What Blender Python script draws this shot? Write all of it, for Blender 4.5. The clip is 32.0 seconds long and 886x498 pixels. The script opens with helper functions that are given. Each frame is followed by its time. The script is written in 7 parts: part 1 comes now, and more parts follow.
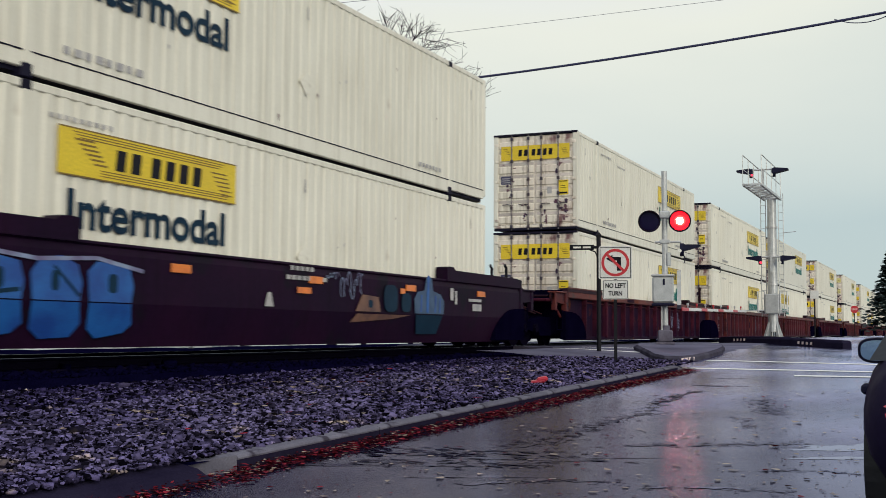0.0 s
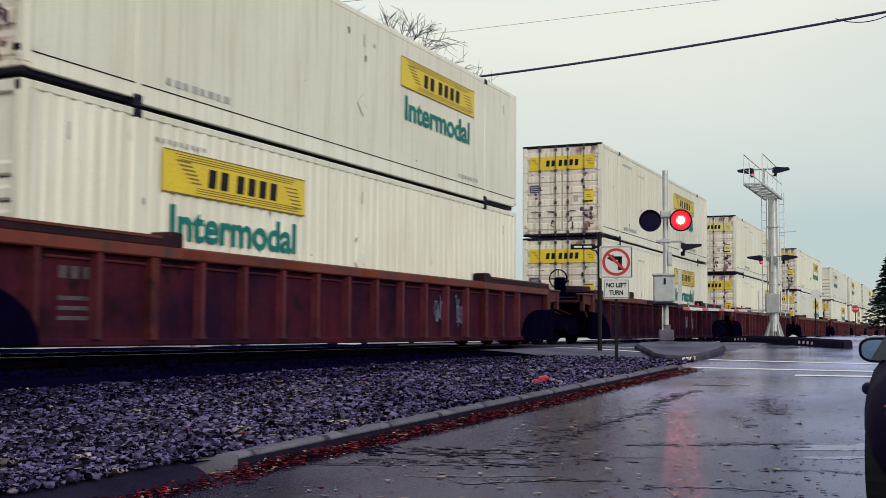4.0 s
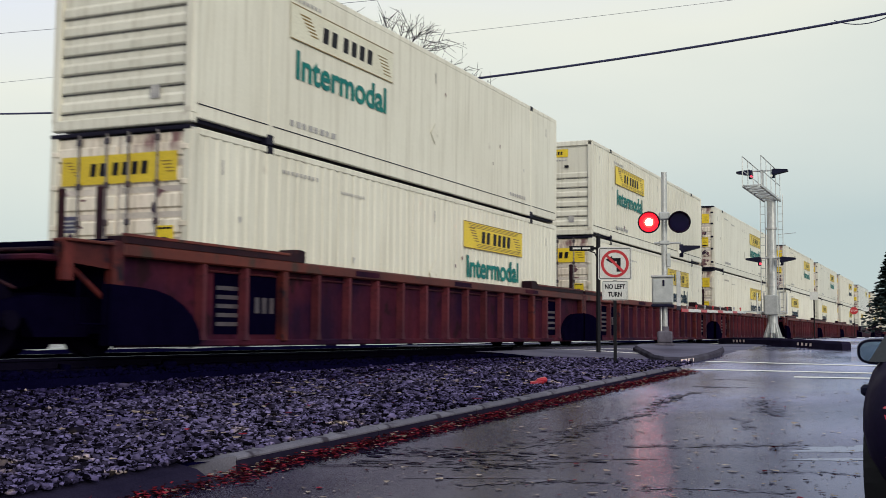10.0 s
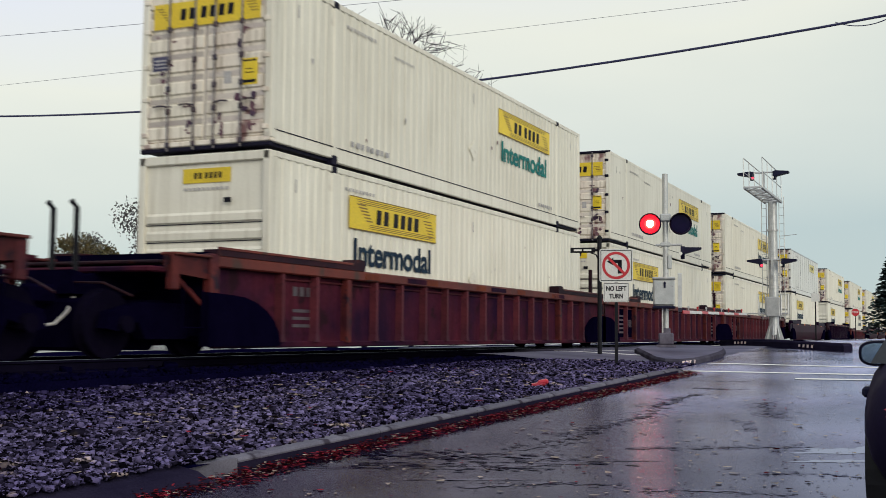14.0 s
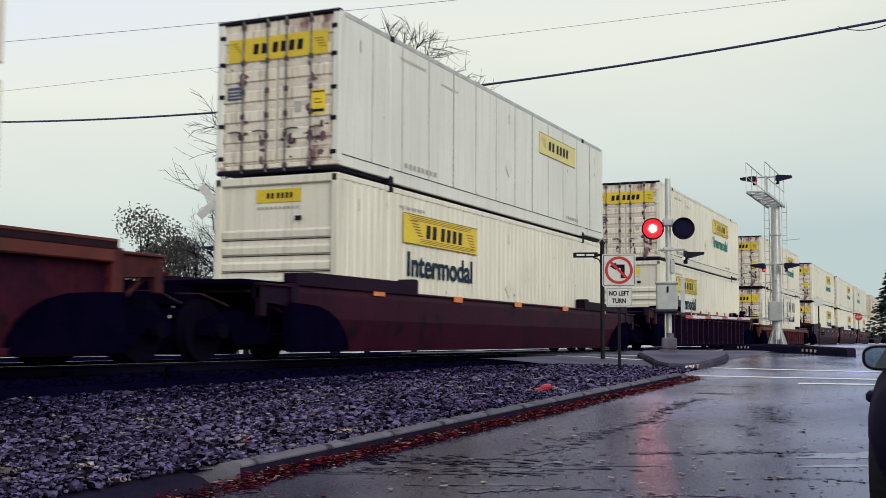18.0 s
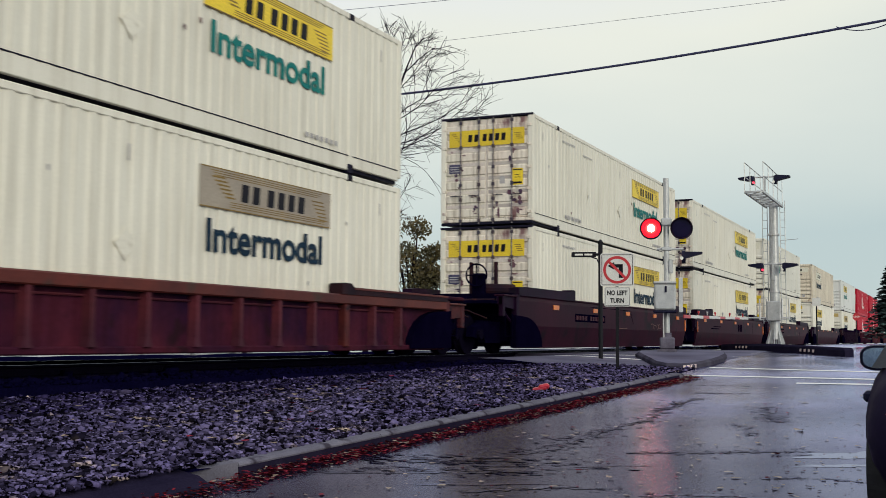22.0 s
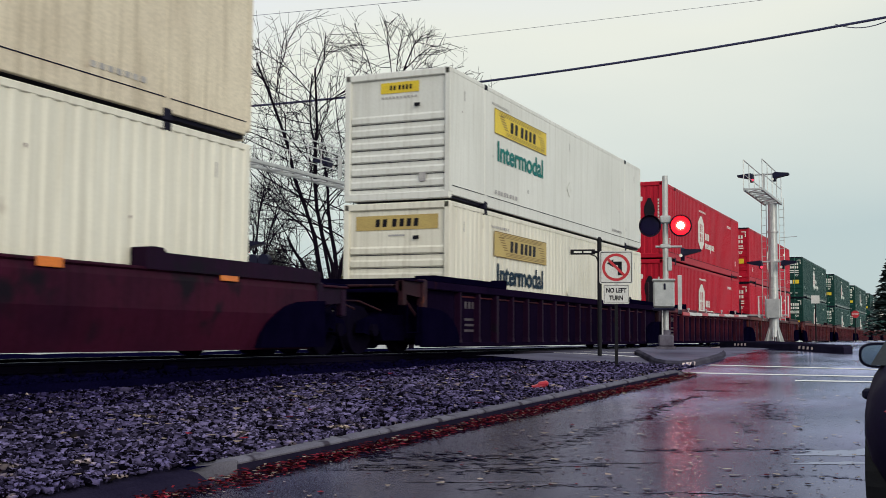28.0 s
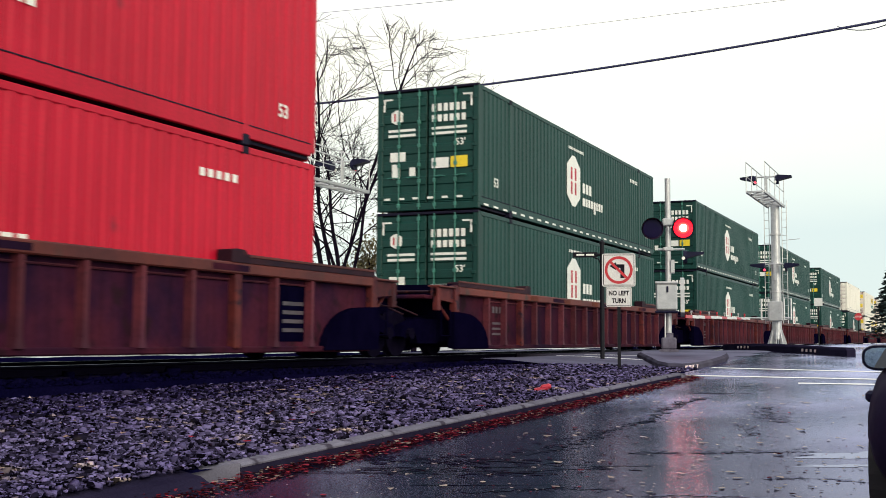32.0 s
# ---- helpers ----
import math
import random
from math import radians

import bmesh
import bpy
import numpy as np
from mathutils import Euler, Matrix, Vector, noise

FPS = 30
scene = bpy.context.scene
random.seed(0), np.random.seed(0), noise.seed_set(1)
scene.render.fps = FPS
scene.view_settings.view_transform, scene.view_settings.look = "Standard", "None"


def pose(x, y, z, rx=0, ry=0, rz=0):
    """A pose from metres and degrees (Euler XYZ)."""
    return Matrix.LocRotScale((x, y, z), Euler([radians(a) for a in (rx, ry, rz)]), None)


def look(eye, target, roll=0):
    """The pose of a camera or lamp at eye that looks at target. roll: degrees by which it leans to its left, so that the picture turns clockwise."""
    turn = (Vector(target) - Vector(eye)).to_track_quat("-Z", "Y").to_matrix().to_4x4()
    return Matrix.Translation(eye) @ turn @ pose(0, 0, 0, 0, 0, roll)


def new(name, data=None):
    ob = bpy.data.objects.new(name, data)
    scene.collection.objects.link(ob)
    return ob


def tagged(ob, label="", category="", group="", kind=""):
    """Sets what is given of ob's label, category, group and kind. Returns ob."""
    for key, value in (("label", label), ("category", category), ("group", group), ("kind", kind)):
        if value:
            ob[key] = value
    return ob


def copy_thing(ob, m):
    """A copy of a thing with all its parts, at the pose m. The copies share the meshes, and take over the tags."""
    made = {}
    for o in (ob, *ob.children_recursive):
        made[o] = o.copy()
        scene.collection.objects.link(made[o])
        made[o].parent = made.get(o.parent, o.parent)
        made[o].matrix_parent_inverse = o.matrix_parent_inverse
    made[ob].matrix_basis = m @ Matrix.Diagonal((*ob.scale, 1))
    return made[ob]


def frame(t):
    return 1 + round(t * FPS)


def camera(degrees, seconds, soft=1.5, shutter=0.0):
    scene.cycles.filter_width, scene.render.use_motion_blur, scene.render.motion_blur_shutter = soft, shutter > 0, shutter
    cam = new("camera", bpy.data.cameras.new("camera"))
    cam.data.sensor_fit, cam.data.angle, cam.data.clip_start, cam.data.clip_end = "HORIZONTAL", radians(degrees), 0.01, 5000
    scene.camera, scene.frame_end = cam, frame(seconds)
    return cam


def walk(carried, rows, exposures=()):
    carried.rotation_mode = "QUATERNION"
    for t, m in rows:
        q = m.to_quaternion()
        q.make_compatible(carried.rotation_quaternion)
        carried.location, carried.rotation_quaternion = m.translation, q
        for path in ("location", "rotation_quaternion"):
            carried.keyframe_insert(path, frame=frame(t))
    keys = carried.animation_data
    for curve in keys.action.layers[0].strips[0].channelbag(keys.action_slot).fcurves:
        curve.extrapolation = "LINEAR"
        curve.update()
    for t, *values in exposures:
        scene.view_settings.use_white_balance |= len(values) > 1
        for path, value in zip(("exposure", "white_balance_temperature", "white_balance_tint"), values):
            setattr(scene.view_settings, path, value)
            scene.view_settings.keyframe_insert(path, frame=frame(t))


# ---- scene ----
import itertools

# ------------------------------------------------------------ camera
DEG = 42.92
EYE = (0.0, 0.0, 0.36)
cam = camera(DEG, 32.0, soft=0.7, shutter=0.18)


def aim(yaw, pitch, roll):
    return pose(*EYE, 90 + pitch, 0, yaw) @ pose(0, 0, 0, 0, 0, roll)


PATH = [(0, 24.33, 4.17, 0.38), (0.5, 24.37, 4.20, 0.38), (1, 24.37, 4.24, 0.37), (1.5, 24.39, 4.22, 0.39), (2, 24.41, 4.23, 0.40), (2.5, 24.41, 4.22, 0.39), (3, 24.41, 4.19, 0.41), (3.5, 24.39, 4.14, 0.41),
        (5.5, 24.32, 4.13, 0.43), (6, 24.29, 4.18, 0.44), (6.5, 24.27, 4.13, 0.43), (7, 24.24, 4.09, 0.44), (7.5, 24.29, 4.08, 0.46), (8, 24.32, 4.04, 0.47), (8.5, 24.32, 4.05, 0.49), (9, 24.31, 4.07, 0.47),
        (9.5, 24.29, 4.15, 0.46), (10, 24.31, 4.21, 0.45), (10.5, 24.32, 4.23, 0.41), (11, 24.32, 4.23, 0.41), (11.5, 24.36, 4.25, 0.42), (12, 24.32, 4.27, 0.40), (12.5, 24.32, 4.27, 0.41), (13, 24.32, 4.27, 0.41),
        (13.5, 24.33, 4.31, 0.39), (14, 24.37, 4.31, 0.40), (14.5, 24.47, 4.33, 0.38), (16.5, 24.71, 4.56, 0.31), (17, 24.68, 4.52, 0.31), (17.5, 24.59, 4.55, 0.35), (18, 24.51, 4.56, 0.34), (18.5, 24.46, 4.54, 0.37),
        (19, 24.45, 4.53, 0.41), (19.5, 24.41, 4.53, 0.41), (20, 24.45, 4.53, 0.41), (20.5, 24.45, 4.53, 0.41), (21, 24.42, 4.50, 0.42), (21.5, 24.41, 4.50, 0.42), (22, 24.42, 4.53, 0.42), (22.5, 24.41, 4.54, 0.41),
        (23, 24.42, 4.49, 0.41), (23.5, 24.41, 4.40, 0.42), (24, 24.37, 4.39, 0.44), (24.5, 24.37, 4.40, 0.41), (25, 24.37, 4.45, 0.41), (25.5, 24.37, 4.49, 0.40), (27.5, 24.37, 4.40, 0.41), (28, 24.37, 4.40, 0.41),
        (28.5, 24.41, 4.45, 0.41), (29, 24.44, 4.41, 0.41), (29.5, 24.41, 4.41, 0.38), (30, 24.41, 4.46, 0.38), (30.5, 24.42, 4.50, 0.37), (31, 24.43, 4.52, 0.36), (31.5, 24.45, 4.52, 0.36), (32, 24.50, 4.55, 0.35)]
walk(cam, [(t, aim(y, p, r)) for t, y, p, r in PATH], exposures=[(0, 0.0, 6500, 10), (28.3, 0.0, 6500, 10), (30.3, 0.42, 6650, 10), (32, 0.55, 6800, 11)])

# ------------------------------------------------------------ world and sun: an overcast autumn sky
SUN_AZ, SUN_EL = 126, 22      # degrees clockwise from +Y
world = bpy.data.worlds.new("overcast_sky")
world.use_nodes = True
scene.world = world
wn, wl = world.node_tree.nodes, world.node_tree.links
wn.clear()
w_out = wn.new("ShaderNodeOutputWorld")
w_bg = wn.new("ShaderNodeBackground")
w_sky = wn.new("ShaderNodeTexSky")
w_sky.sky_type = "NISHITA"
w_sky.sun_disc = False
w_sky.sun_elevation = radians(SUN_EL)
w_sky.sun_rotation = radians(SUN_AZ)
w_dim = wn.new("ShaderNodeMix")
w_dim.data_type = "RGBA"
w_dim.blend_type = "MULTIPLY"
w_dim.inputs["Factor"].default_value = 1.0
w_dim.inputs["B"].default_value = (0.1, 0.1, 0.1, 1)
w_co = wn.new("ShaderNodeTexCoord")
w_map = wn.new("ShaderNodeMapping")
w_map.inputs["Scale"].default_value = (1.0, 1.0, 3.2)
w_cloud = wn.new("ShaderNodeTexNoise")
w_cloud.inputs["Scale"].default_value = 1.6
w_cloud.inputs["Detail"].default_value = 5
w_cloud.inputs["Roughness"].default_value = 0.45
w_ramp = wn.new("ShaderNodeValToRGB")
w_ramp.color_ramp.elements[0].position = 0.30
w_ramp.color_ramp.elements[0].color = (0.52, 0.63, 0.64, 1)
w_ramp.color_ramp.elements[1].position = 0.80
w_ramp.color_ramp.elements[1].color = (0.87, 0.89, 0.79, 1)
w_top = w_ramp.color_ramp.elements.new(1.0)      # thinner, bluer cloud overhead
w_top.color = (0.82, 0.86, 0.95, 1)
w_sep = wn.new("ShaderNodeSeparateXYZ")
w_up = wn.new("ShaderNodeMath")
w_up.operation = "MULTIPLY_ADD"          # brighter higher up
w_up.inputs[1].default_value = 2.3
w_side = wn.new("ShaderNodeMath")
w_side.operation = "MULTIPLY_ADD"        # and brighter over the far side of the track
w_side.inputs[1].default_value = -0.42
w_sum = wn.new("ShaderNodeMath")
w_sum.operation = "MULTIPLY_ADD"
w_sum.inputs[1].default_value = 0.55
w_sum.use_clamp = True
w_mix = wn.new("ShaderNodeMix")
w_mix.data_type = "RGBA"
w_mix.inputs["Factor"].default_value = 0.93
wl.new(w_sky.outputs["Color"], w_dim.inputs["A"])
wl.new(w_co.outputs["Generated"], w_map.inputs["Vector"])
wl.new(w_map.outputs["Vector"], w_cloud.inputs["Vector"])
wl.new(w_co.outputs["Generated"], w_sep.inputs["Vector"])
w_up.inputs[2].default_value = -0.26
wl.new(w_sep.outputs["Z"], w_up.inputs[0])
wl.new(w_sep.outputs["X"], w_side.inputs[0])
wl.new(w_up.outputs["Value"], w_side.inputs[2])
wl.new(w_cloud.outputs["Fac"], w_sum.inputs[0])
wl.new(w_side.outputs["Value"], w_sum.inputs[2])
wl.new(w_sum.outputs["Value"], w_ramp.inputs["Fac"])
wl.new(w_dim.outputs["Result"], w_mix.inputs["A"])
wl.new(w_ramp.outputs["Color"], w_mix.inputs["B"])
wl.new(w_mix.outputs["Result"], w_bg.inputs["Color"])
w_bg.inputs["Strength"].default_value = 1.0
wl.new(w_bg.outputs["Background"], w_out.inputs["Surface"])

sun_data = bpy.data.lights.new("sun", "SUN")
sun_data.energy = 1.6
sun_data.angle = radians(40)
sun_data.color = (1.0, 0.93, 0.76)
sun = new("sun", sun_data)
sun_dir = Vector((math.sin(radians(SUN_AZ)) * math.cos(radians(SUN_EL)), math.cos(radians(SUN_AZ)) * math.cos(radians(SUN_EL)), math.sin(radians(SUN_EL))))
sun.matrix_world = look(tuple(sun_dir * 60), (0, 0, 0))


# ------------------------------------------------------------ materials
def surface(name, a, b, rough=0.6, rough2=None, metal=0.0, scale=3.0, grain=40.0, bump=0.2, streak=0.0, vary=0.0, island=0.0, stain=None, stain_at=0.62, stretch=(1, 1, 1), gloss=0.5, wet=None, film_most=0.3, dry=1.0, skew=0.0, mottle=0.14):
    """Two colours mixed by a broad noise, a fine grain, bump, and optional vertical streaks, stains and piece-to-piece variation."""
    m = bpy.data.materials.new(name)
    m.use_nodes = True
    nt = m.node_tree
    n, l = nt.nodes, nt.links
    p = n["Principled BSDF"]
    co = n.new("ShaderNodeTexCoord")
    mp = n.new("ShaderNodeMapping")
    mp.inputs["Scale"].default_value = stretch
    l.new(co.outputs["Object"], mp.inputs["Vector"])

    def noise_at(s, detail=4, vec=None):
        t = n.new("ShaderNodeTexNoise")
        t.inputs["Scale"].default_value = s
        t.inputs["Detail"].default_value = detail
        l.new(vec or mp.outputs["Vector"], t.inputs["Vector"])
        return t.outputs["Fac"]

    def mixed(kind, fac, x, y):
        mx = n.new("ShaderNodeMix")
        mx.data_type = "RGBA"
        mx.blend_type = kind
        for key, v in (("Factor", fac), ("A", x), ("B", y)):
            if isinstance(v, (int, float)):
                mx.inputs[key].default_value = v
            elif isinstance(v, tuple):
                mx.inputs[key].default_value = (*v[:3], 1)
            else:
                l.new(v, mx.inputs[key])
        return mx.outputs["Result"]

    def ramp(v, lo, hi, c0=0.0, c1=1.0):
        r = n.new("ShaderNodeMapRange")
        r.inputs["From Min"].default_value, r.inputs["From Max"].default_value = lo, hi
        r.inputs["To Min"].default_value, r.inputs["To Max"].default_value = c0, c1
        l.new(v, r.inputs["Value"])
        return r.outputs["Result"]

    broad = noise_at(scale)
    fine = noise_at(grain, 2)
    col = mixed("MIX", ramp(broad, 0.35, 0.65), a, b)
    col = mixed("MULTIPLY", 1.0, col, mixed("MIX", ramp(fine, 0.3, 0.7), (1 - mottle,) * 3, (1 + 0.7 * mottle,) * 3))
    if streak:
        sm = n.new("ShaderNodeMapping")
        sm.inputs["Scale"].default_value = (4.0, 4.0, 0.16)
        l.new(co.outputs["Object"], sm.inputs["Vector"])
        st = noise_at(2.6, 5, sm.outputs["Vector"])
        col = mixed("MULTIPLY", ramp(st, 0.48, 0.75, 0.0, streak), col, (0.45, 0.40, 0.33))
    if stain:
        col = mixed("MIX", ramp(noise_at(scale * 2.7, 6), stain_at, stain_at + 0.1), col, stain)
    if vary or island:
        if island:
            g = n.new("ShaderNodeNewGeometry")
            rnd, amount = g.outputs["Random Per Island"], island
            if skew:
                pw = n.new("ShaderNodeMath")
                pw.operation = "POWER"
                pw.inputs[1].default_value = 2.6
                l.new(rnd, pw.inputs[0])
                rnd = pw.outputs["Value"]
        else:
            g = n.new("ShaderNodeObjectInfo")
            rnd, amount = g.outputs["Random"], vary
        col = mixed("MULTIPLY", 1.0, col, mixed("MIX", rnd, (1 - amount,) * 3, (1 + (skew or amount * 0.6),) * 3))
    l.new(col, p.inputs["Base Color"])
    if rough2 is None:
        p.inputs["Roughness"].default_value = rough
    else:
        l.new(ramp(noise_at(scale * 0.7, 5), 0.40, 0.60, rough, rough2), p.inputs["Roughness"])
    p.inputs["Metallic"].default_value = metal
    p.inputs["Specular IOR Level"].default_value = gloss
    if bump:
        bp = n.new("ShaderNodeBump")
        bp.inputs["Strength"].default_value = bump
        bp.inputs["Distance"].default_value = 0.02
        l.new(fine, bp.inputs["Height"])
        l.new(bp.outputs["Normal"], p.inputs["Normal"])
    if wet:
        # a film of rain over the surface: reflections by Fresnel, broken by the grain; its tint puts a blue cast into
        # them
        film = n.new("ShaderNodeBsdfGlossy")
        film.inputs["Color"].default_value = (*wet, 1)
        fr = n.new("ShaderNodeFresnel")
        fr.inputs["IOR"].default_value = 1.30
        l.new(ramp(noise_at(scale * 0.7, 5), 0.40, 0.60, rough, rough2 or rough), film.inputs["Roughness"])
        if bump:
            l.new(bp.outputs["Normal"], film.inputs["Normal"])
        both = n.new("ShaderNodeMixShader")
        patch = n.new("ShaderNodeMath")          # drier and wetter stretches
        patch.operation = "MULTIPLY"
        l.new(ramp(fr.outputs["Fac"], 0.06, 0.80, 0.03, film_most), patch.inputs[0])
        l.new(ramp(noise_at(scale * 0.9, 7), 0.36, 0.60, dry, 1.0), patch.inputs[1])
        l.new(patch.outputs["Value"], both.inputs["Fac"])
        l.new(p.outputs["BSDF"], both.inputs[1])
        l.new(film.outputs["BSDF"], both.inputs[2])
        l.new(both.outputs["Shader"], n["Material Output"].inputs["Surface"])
    return m


def glowing(name, colour, strength):
    m = bpy.data.materials.new(name)
    m.use_nodes = True
    p = m.node_tree.nodes["Principled BSDF"]
    p.inputs["Base Color"].default_value = (*colour, 1)
    p.inputs["Emission Color"].default_value = (*colour, 1)
    p.inputs["Emission Strength"].default_value = strength
    p.inputs["Roughness"].default_value = 0.3
    return m


M_WHITE = surface("white_painted_steel", (0.76, 0.735, 0.640), (0.69, 0.660, 0.565), 0.45, scale=0.5, grain=30, bump=0.015, mottle=0.04, streak=0.38, vary=0.07, stain=(0.42, 0.36, 0.30), stain_at=0.70)
M_CREAM = surface("weathered_cream_steel", (0.72, 0.64, 0.50), (0.60, 0.52, 0.40), 0.55, scale=0.6, grain=25, bump=0.04, streak=0.6, vary=0.06, stain=(0.30, 0.17, 0.10), stain_at=0.66)
M_PLATE = surface("white_plate_panel", (0.74, 0.74, 0.70), (0.66, 0.66, 0.62), 0.40, scale=0.4, grain=20, bump=0.01, mottle=0.04, streak=0.28, vary=0.05)
M_DOOR = surface("rust_streaked_door", (0.80, 0.76, 0.65), (0.76, 0.65, 0.56), 0.50, scale=0.8, grain=25, bump=0.03, mottle=0.06, streak=0.9, vary=0.10, stain=(0.20, 0.10, 0.10), stain_at=0.585, stretch=(1.0, 1.0, 0.45))
M_RED = surface("red_painted_steel", (0.48, 0.008, 0.030), (0.40, 0.006, 0.024), 0.5, gloss=0.2, scale=0.5, grain=30, bump=0.03, streak=0.35, vary=0.06, stain=(0.10, 0.02, 0.03), stain_at=0.70)
M_GREEN = surface("green_painted_steel", (0.003, 0.044, 0.036), (0.002, 0.034, 0.028), 0.45, gloss=0.25, scale=0.5, grain=30, bump=0.03, streak=0.25, vary=0.08)
M_RAILDARK = surface("dark_rail_paint", (0.010, 0.009, 0.024), (0.007, 0.006, 0.016), 0.6, scale=2, bump=0.1, gloss=0.1)
M_STEEL = surface("galvanised_steel", (0.55, 0.55, 0.55), (0.42, 0.42, 0.43), 0.45, metal=0.5, scale=4, grain=60, bump=0.05)
M_ROD = surface("rusty_lock_rod", (0.030, 0.026, 0.048), (0.060, 0.035, 0.040), 0.55, metal=0.0, scale=6, bump=0.1)
M_YELLOW = surface("yellow_decal", (0.76, 0.56, 0.02), (0.68, 0.48, 0.02), 0.45, scale=1.2, grain=30, bump=0.02, vary=0.12)
M_PALEROD = surface("worn_pale_lock_rod", (0.26, 0.24, 0.23), (0.10, 0.085, 0.10), 0.5, scale=5, bump=0.1, stain=(0.05, 0.03, 0.05), stain_at=0.56)
M_GREENROD = surface("pale_green_lock_rod", (0.035, 0.19, 0.145), (0.025, 0.13, 0.10), 0.5, scale=5, bump=0.1)
M_REDROD = surface("dull_red_lock_rod", (0.34, 0.020, 0.045), (0.24, 0.012, 0.030), 0.5, scale=5, bump=0.1)
M_GROOVE = surface("pinkish_door_grime", (0.66, 0.60, 0.53), (0.52, 0.45, 0.42), 0.6, scale=1.6, grain=30, bump=0.03, vary=0.25, stain=(0.24, 0.15, 0.17), stain_at=0.63)
M_BURNT = surface("dark_violet_soot_stain", (0.10, 0.06, 0.10), (0.045, 0.03, 0.06), 0.6, scale=4, grain=30, bump=0.0, vary=0.2, gloss=0.1)
M_PLACARD = surface("navy_door_placard", (0.030, 0.030, 0.085), (0.050, 0.048, 0.11), 0.5, scale=5, bump=0.0)
M_DECALINK = surface("brown_decal_drawing", (0.22, 0.13, 0.012), (0.14, 0.08, 0.012), 0.5, scale=3, bump=0.0)
M_OCHRE = surface("faded_ochre_decal", (0.50, 0.37, 0.12), (0.42, 0.30, 0.10), 0.5, scale=1.2, grain=30, bump=0.02)
M_FADED = surface("sun_bleached_decal", (0.70, 0.68, 0.56), (0.62, 0.59, 0.47), 0.5, scale=1.2, grain=30, bump=0.02)
M_PALE = surface("pale_yellow_decal", (0.70, 0.62, 0.24), (0.62, 0.54, 0.20), 0.5, scale=1.2, grain=30, bump=0.02)
M_TEAL = surface("teal_lettering", (0.006, 0.14, 0.14), (0.010, 0.18, 0.16), 0.5, scale=2, bump=0.0, gloss=0.1)
M_NAVY = surface("navy_lettering", (0.004, 0.018, 0.040), (0.006, 0.026, 0.052), 0.5, scale=2, bump=0.0, gloss=0.1)
M_INK = surface("black_ink", (0.008, 0.008, 0.014), (0.014, 0.012, 0.018), 0.5, scale=3, bump=0.0, gloss=0.1)
M_GREYINK = surface("worn_grey_ink", (0.30, 0.29, 0.30), (0.45, 0.43, 0.42), 0.5, scale=6, bump=0.0)
M_STENCIL = surface("grimy_stencil_paint", (0.075, 0.058, 0.068), (0.04, 0.03, 0.04), 0.5, scale=6, bump=0.0)
M_DECAL = surface("white_decal", (0.78, 0.78, 0.72), (0.70, 0.70, 0.64), 0.45, scale=3, bump=0.0)
M_ORANGE = surface("orange_reflector", (0.75, 0.20, 0.02), (0.60, 0.15, 0.02), 0.3, scale=4, bump=0.0)
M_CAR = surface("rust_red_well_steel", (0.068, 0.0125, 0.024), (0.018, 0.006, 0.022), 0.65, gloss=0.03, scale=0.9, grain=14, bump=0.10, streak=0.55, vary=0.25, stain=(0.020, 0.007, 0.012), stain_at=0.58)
# Brightened copy of the panel steel: the light the ribs catch, put in colour.
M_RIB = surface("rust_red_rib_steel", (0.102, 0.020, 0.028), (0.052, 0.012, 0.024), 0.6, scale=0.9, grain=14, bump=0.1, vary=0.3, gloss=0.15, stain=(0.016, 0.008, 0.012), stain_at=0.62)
M_TAN = surface("faded_tan_decal", (0.34, 0.29, 0.23), (0.26, 0.22, 0.18), 0.5, scale=1.2, grain=30, bump=0.02)
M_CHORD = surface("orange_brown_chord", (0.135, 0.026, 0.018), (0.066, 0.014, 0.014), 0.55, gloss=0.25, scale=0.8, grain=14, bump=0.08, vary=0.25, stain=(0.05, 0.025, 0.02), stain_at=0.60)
M_DARKMAROON = surface("dark_maroon_well_steel", (0.017, 0.0038, 0.018), (0.010, 0.003, 0.015), 0.5, gloss=0.05, scale=0.6, grain=14, bump=0.06, streak=0.5, stain=(0.008, 0.005, 0.012), stain_at=0.57)
M_SMOOTH = surface("maroon_well_steel", (0.040, 0.0055, 0.018), (0.021, 0.004, 0.014), 0.5, gloss=0.05, scale=0.6, grain=14, bump=0.06, streak=0.5, vary=0.22, stain=(0.008, 0.005, 0.010), stain_at=0.57)
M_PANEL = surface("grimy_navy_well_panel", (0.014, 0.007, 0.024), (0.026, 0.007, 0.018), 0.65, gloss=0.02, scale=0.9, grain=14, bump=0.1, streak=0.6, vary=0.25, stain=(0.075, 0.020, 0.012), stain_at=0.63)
M_PATCHY = surface("orange_patch_paint", (0.16, 0.036, 0.014), (0.09, 0.020, 0.014), 0.6, gloss=0.1, scale=3, grain=20, bump=0.05, vary=0.2)
M_BLUECAR = surface("sooty_dark_well_steel", (0.010, 0.005, 0.020), (0.006, 0.0035, 0.014), 0.55, gloss=0.0, scale=0.7, grain=14, bump=0.08, streak=0.4, vary=0.2, stain=(0.024, 0.008, 0.009), stain_at=0.64)
# Near black: the deep shade under the cars is put into bogies and ends.
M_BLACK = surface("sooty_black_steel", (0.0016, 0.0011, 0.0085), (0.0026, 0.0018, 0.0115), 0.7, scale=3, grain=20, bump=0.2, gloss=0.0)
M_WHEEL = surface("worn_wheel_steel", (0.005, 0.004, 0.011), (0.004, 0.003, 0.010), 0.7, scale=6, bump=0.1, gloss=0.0)
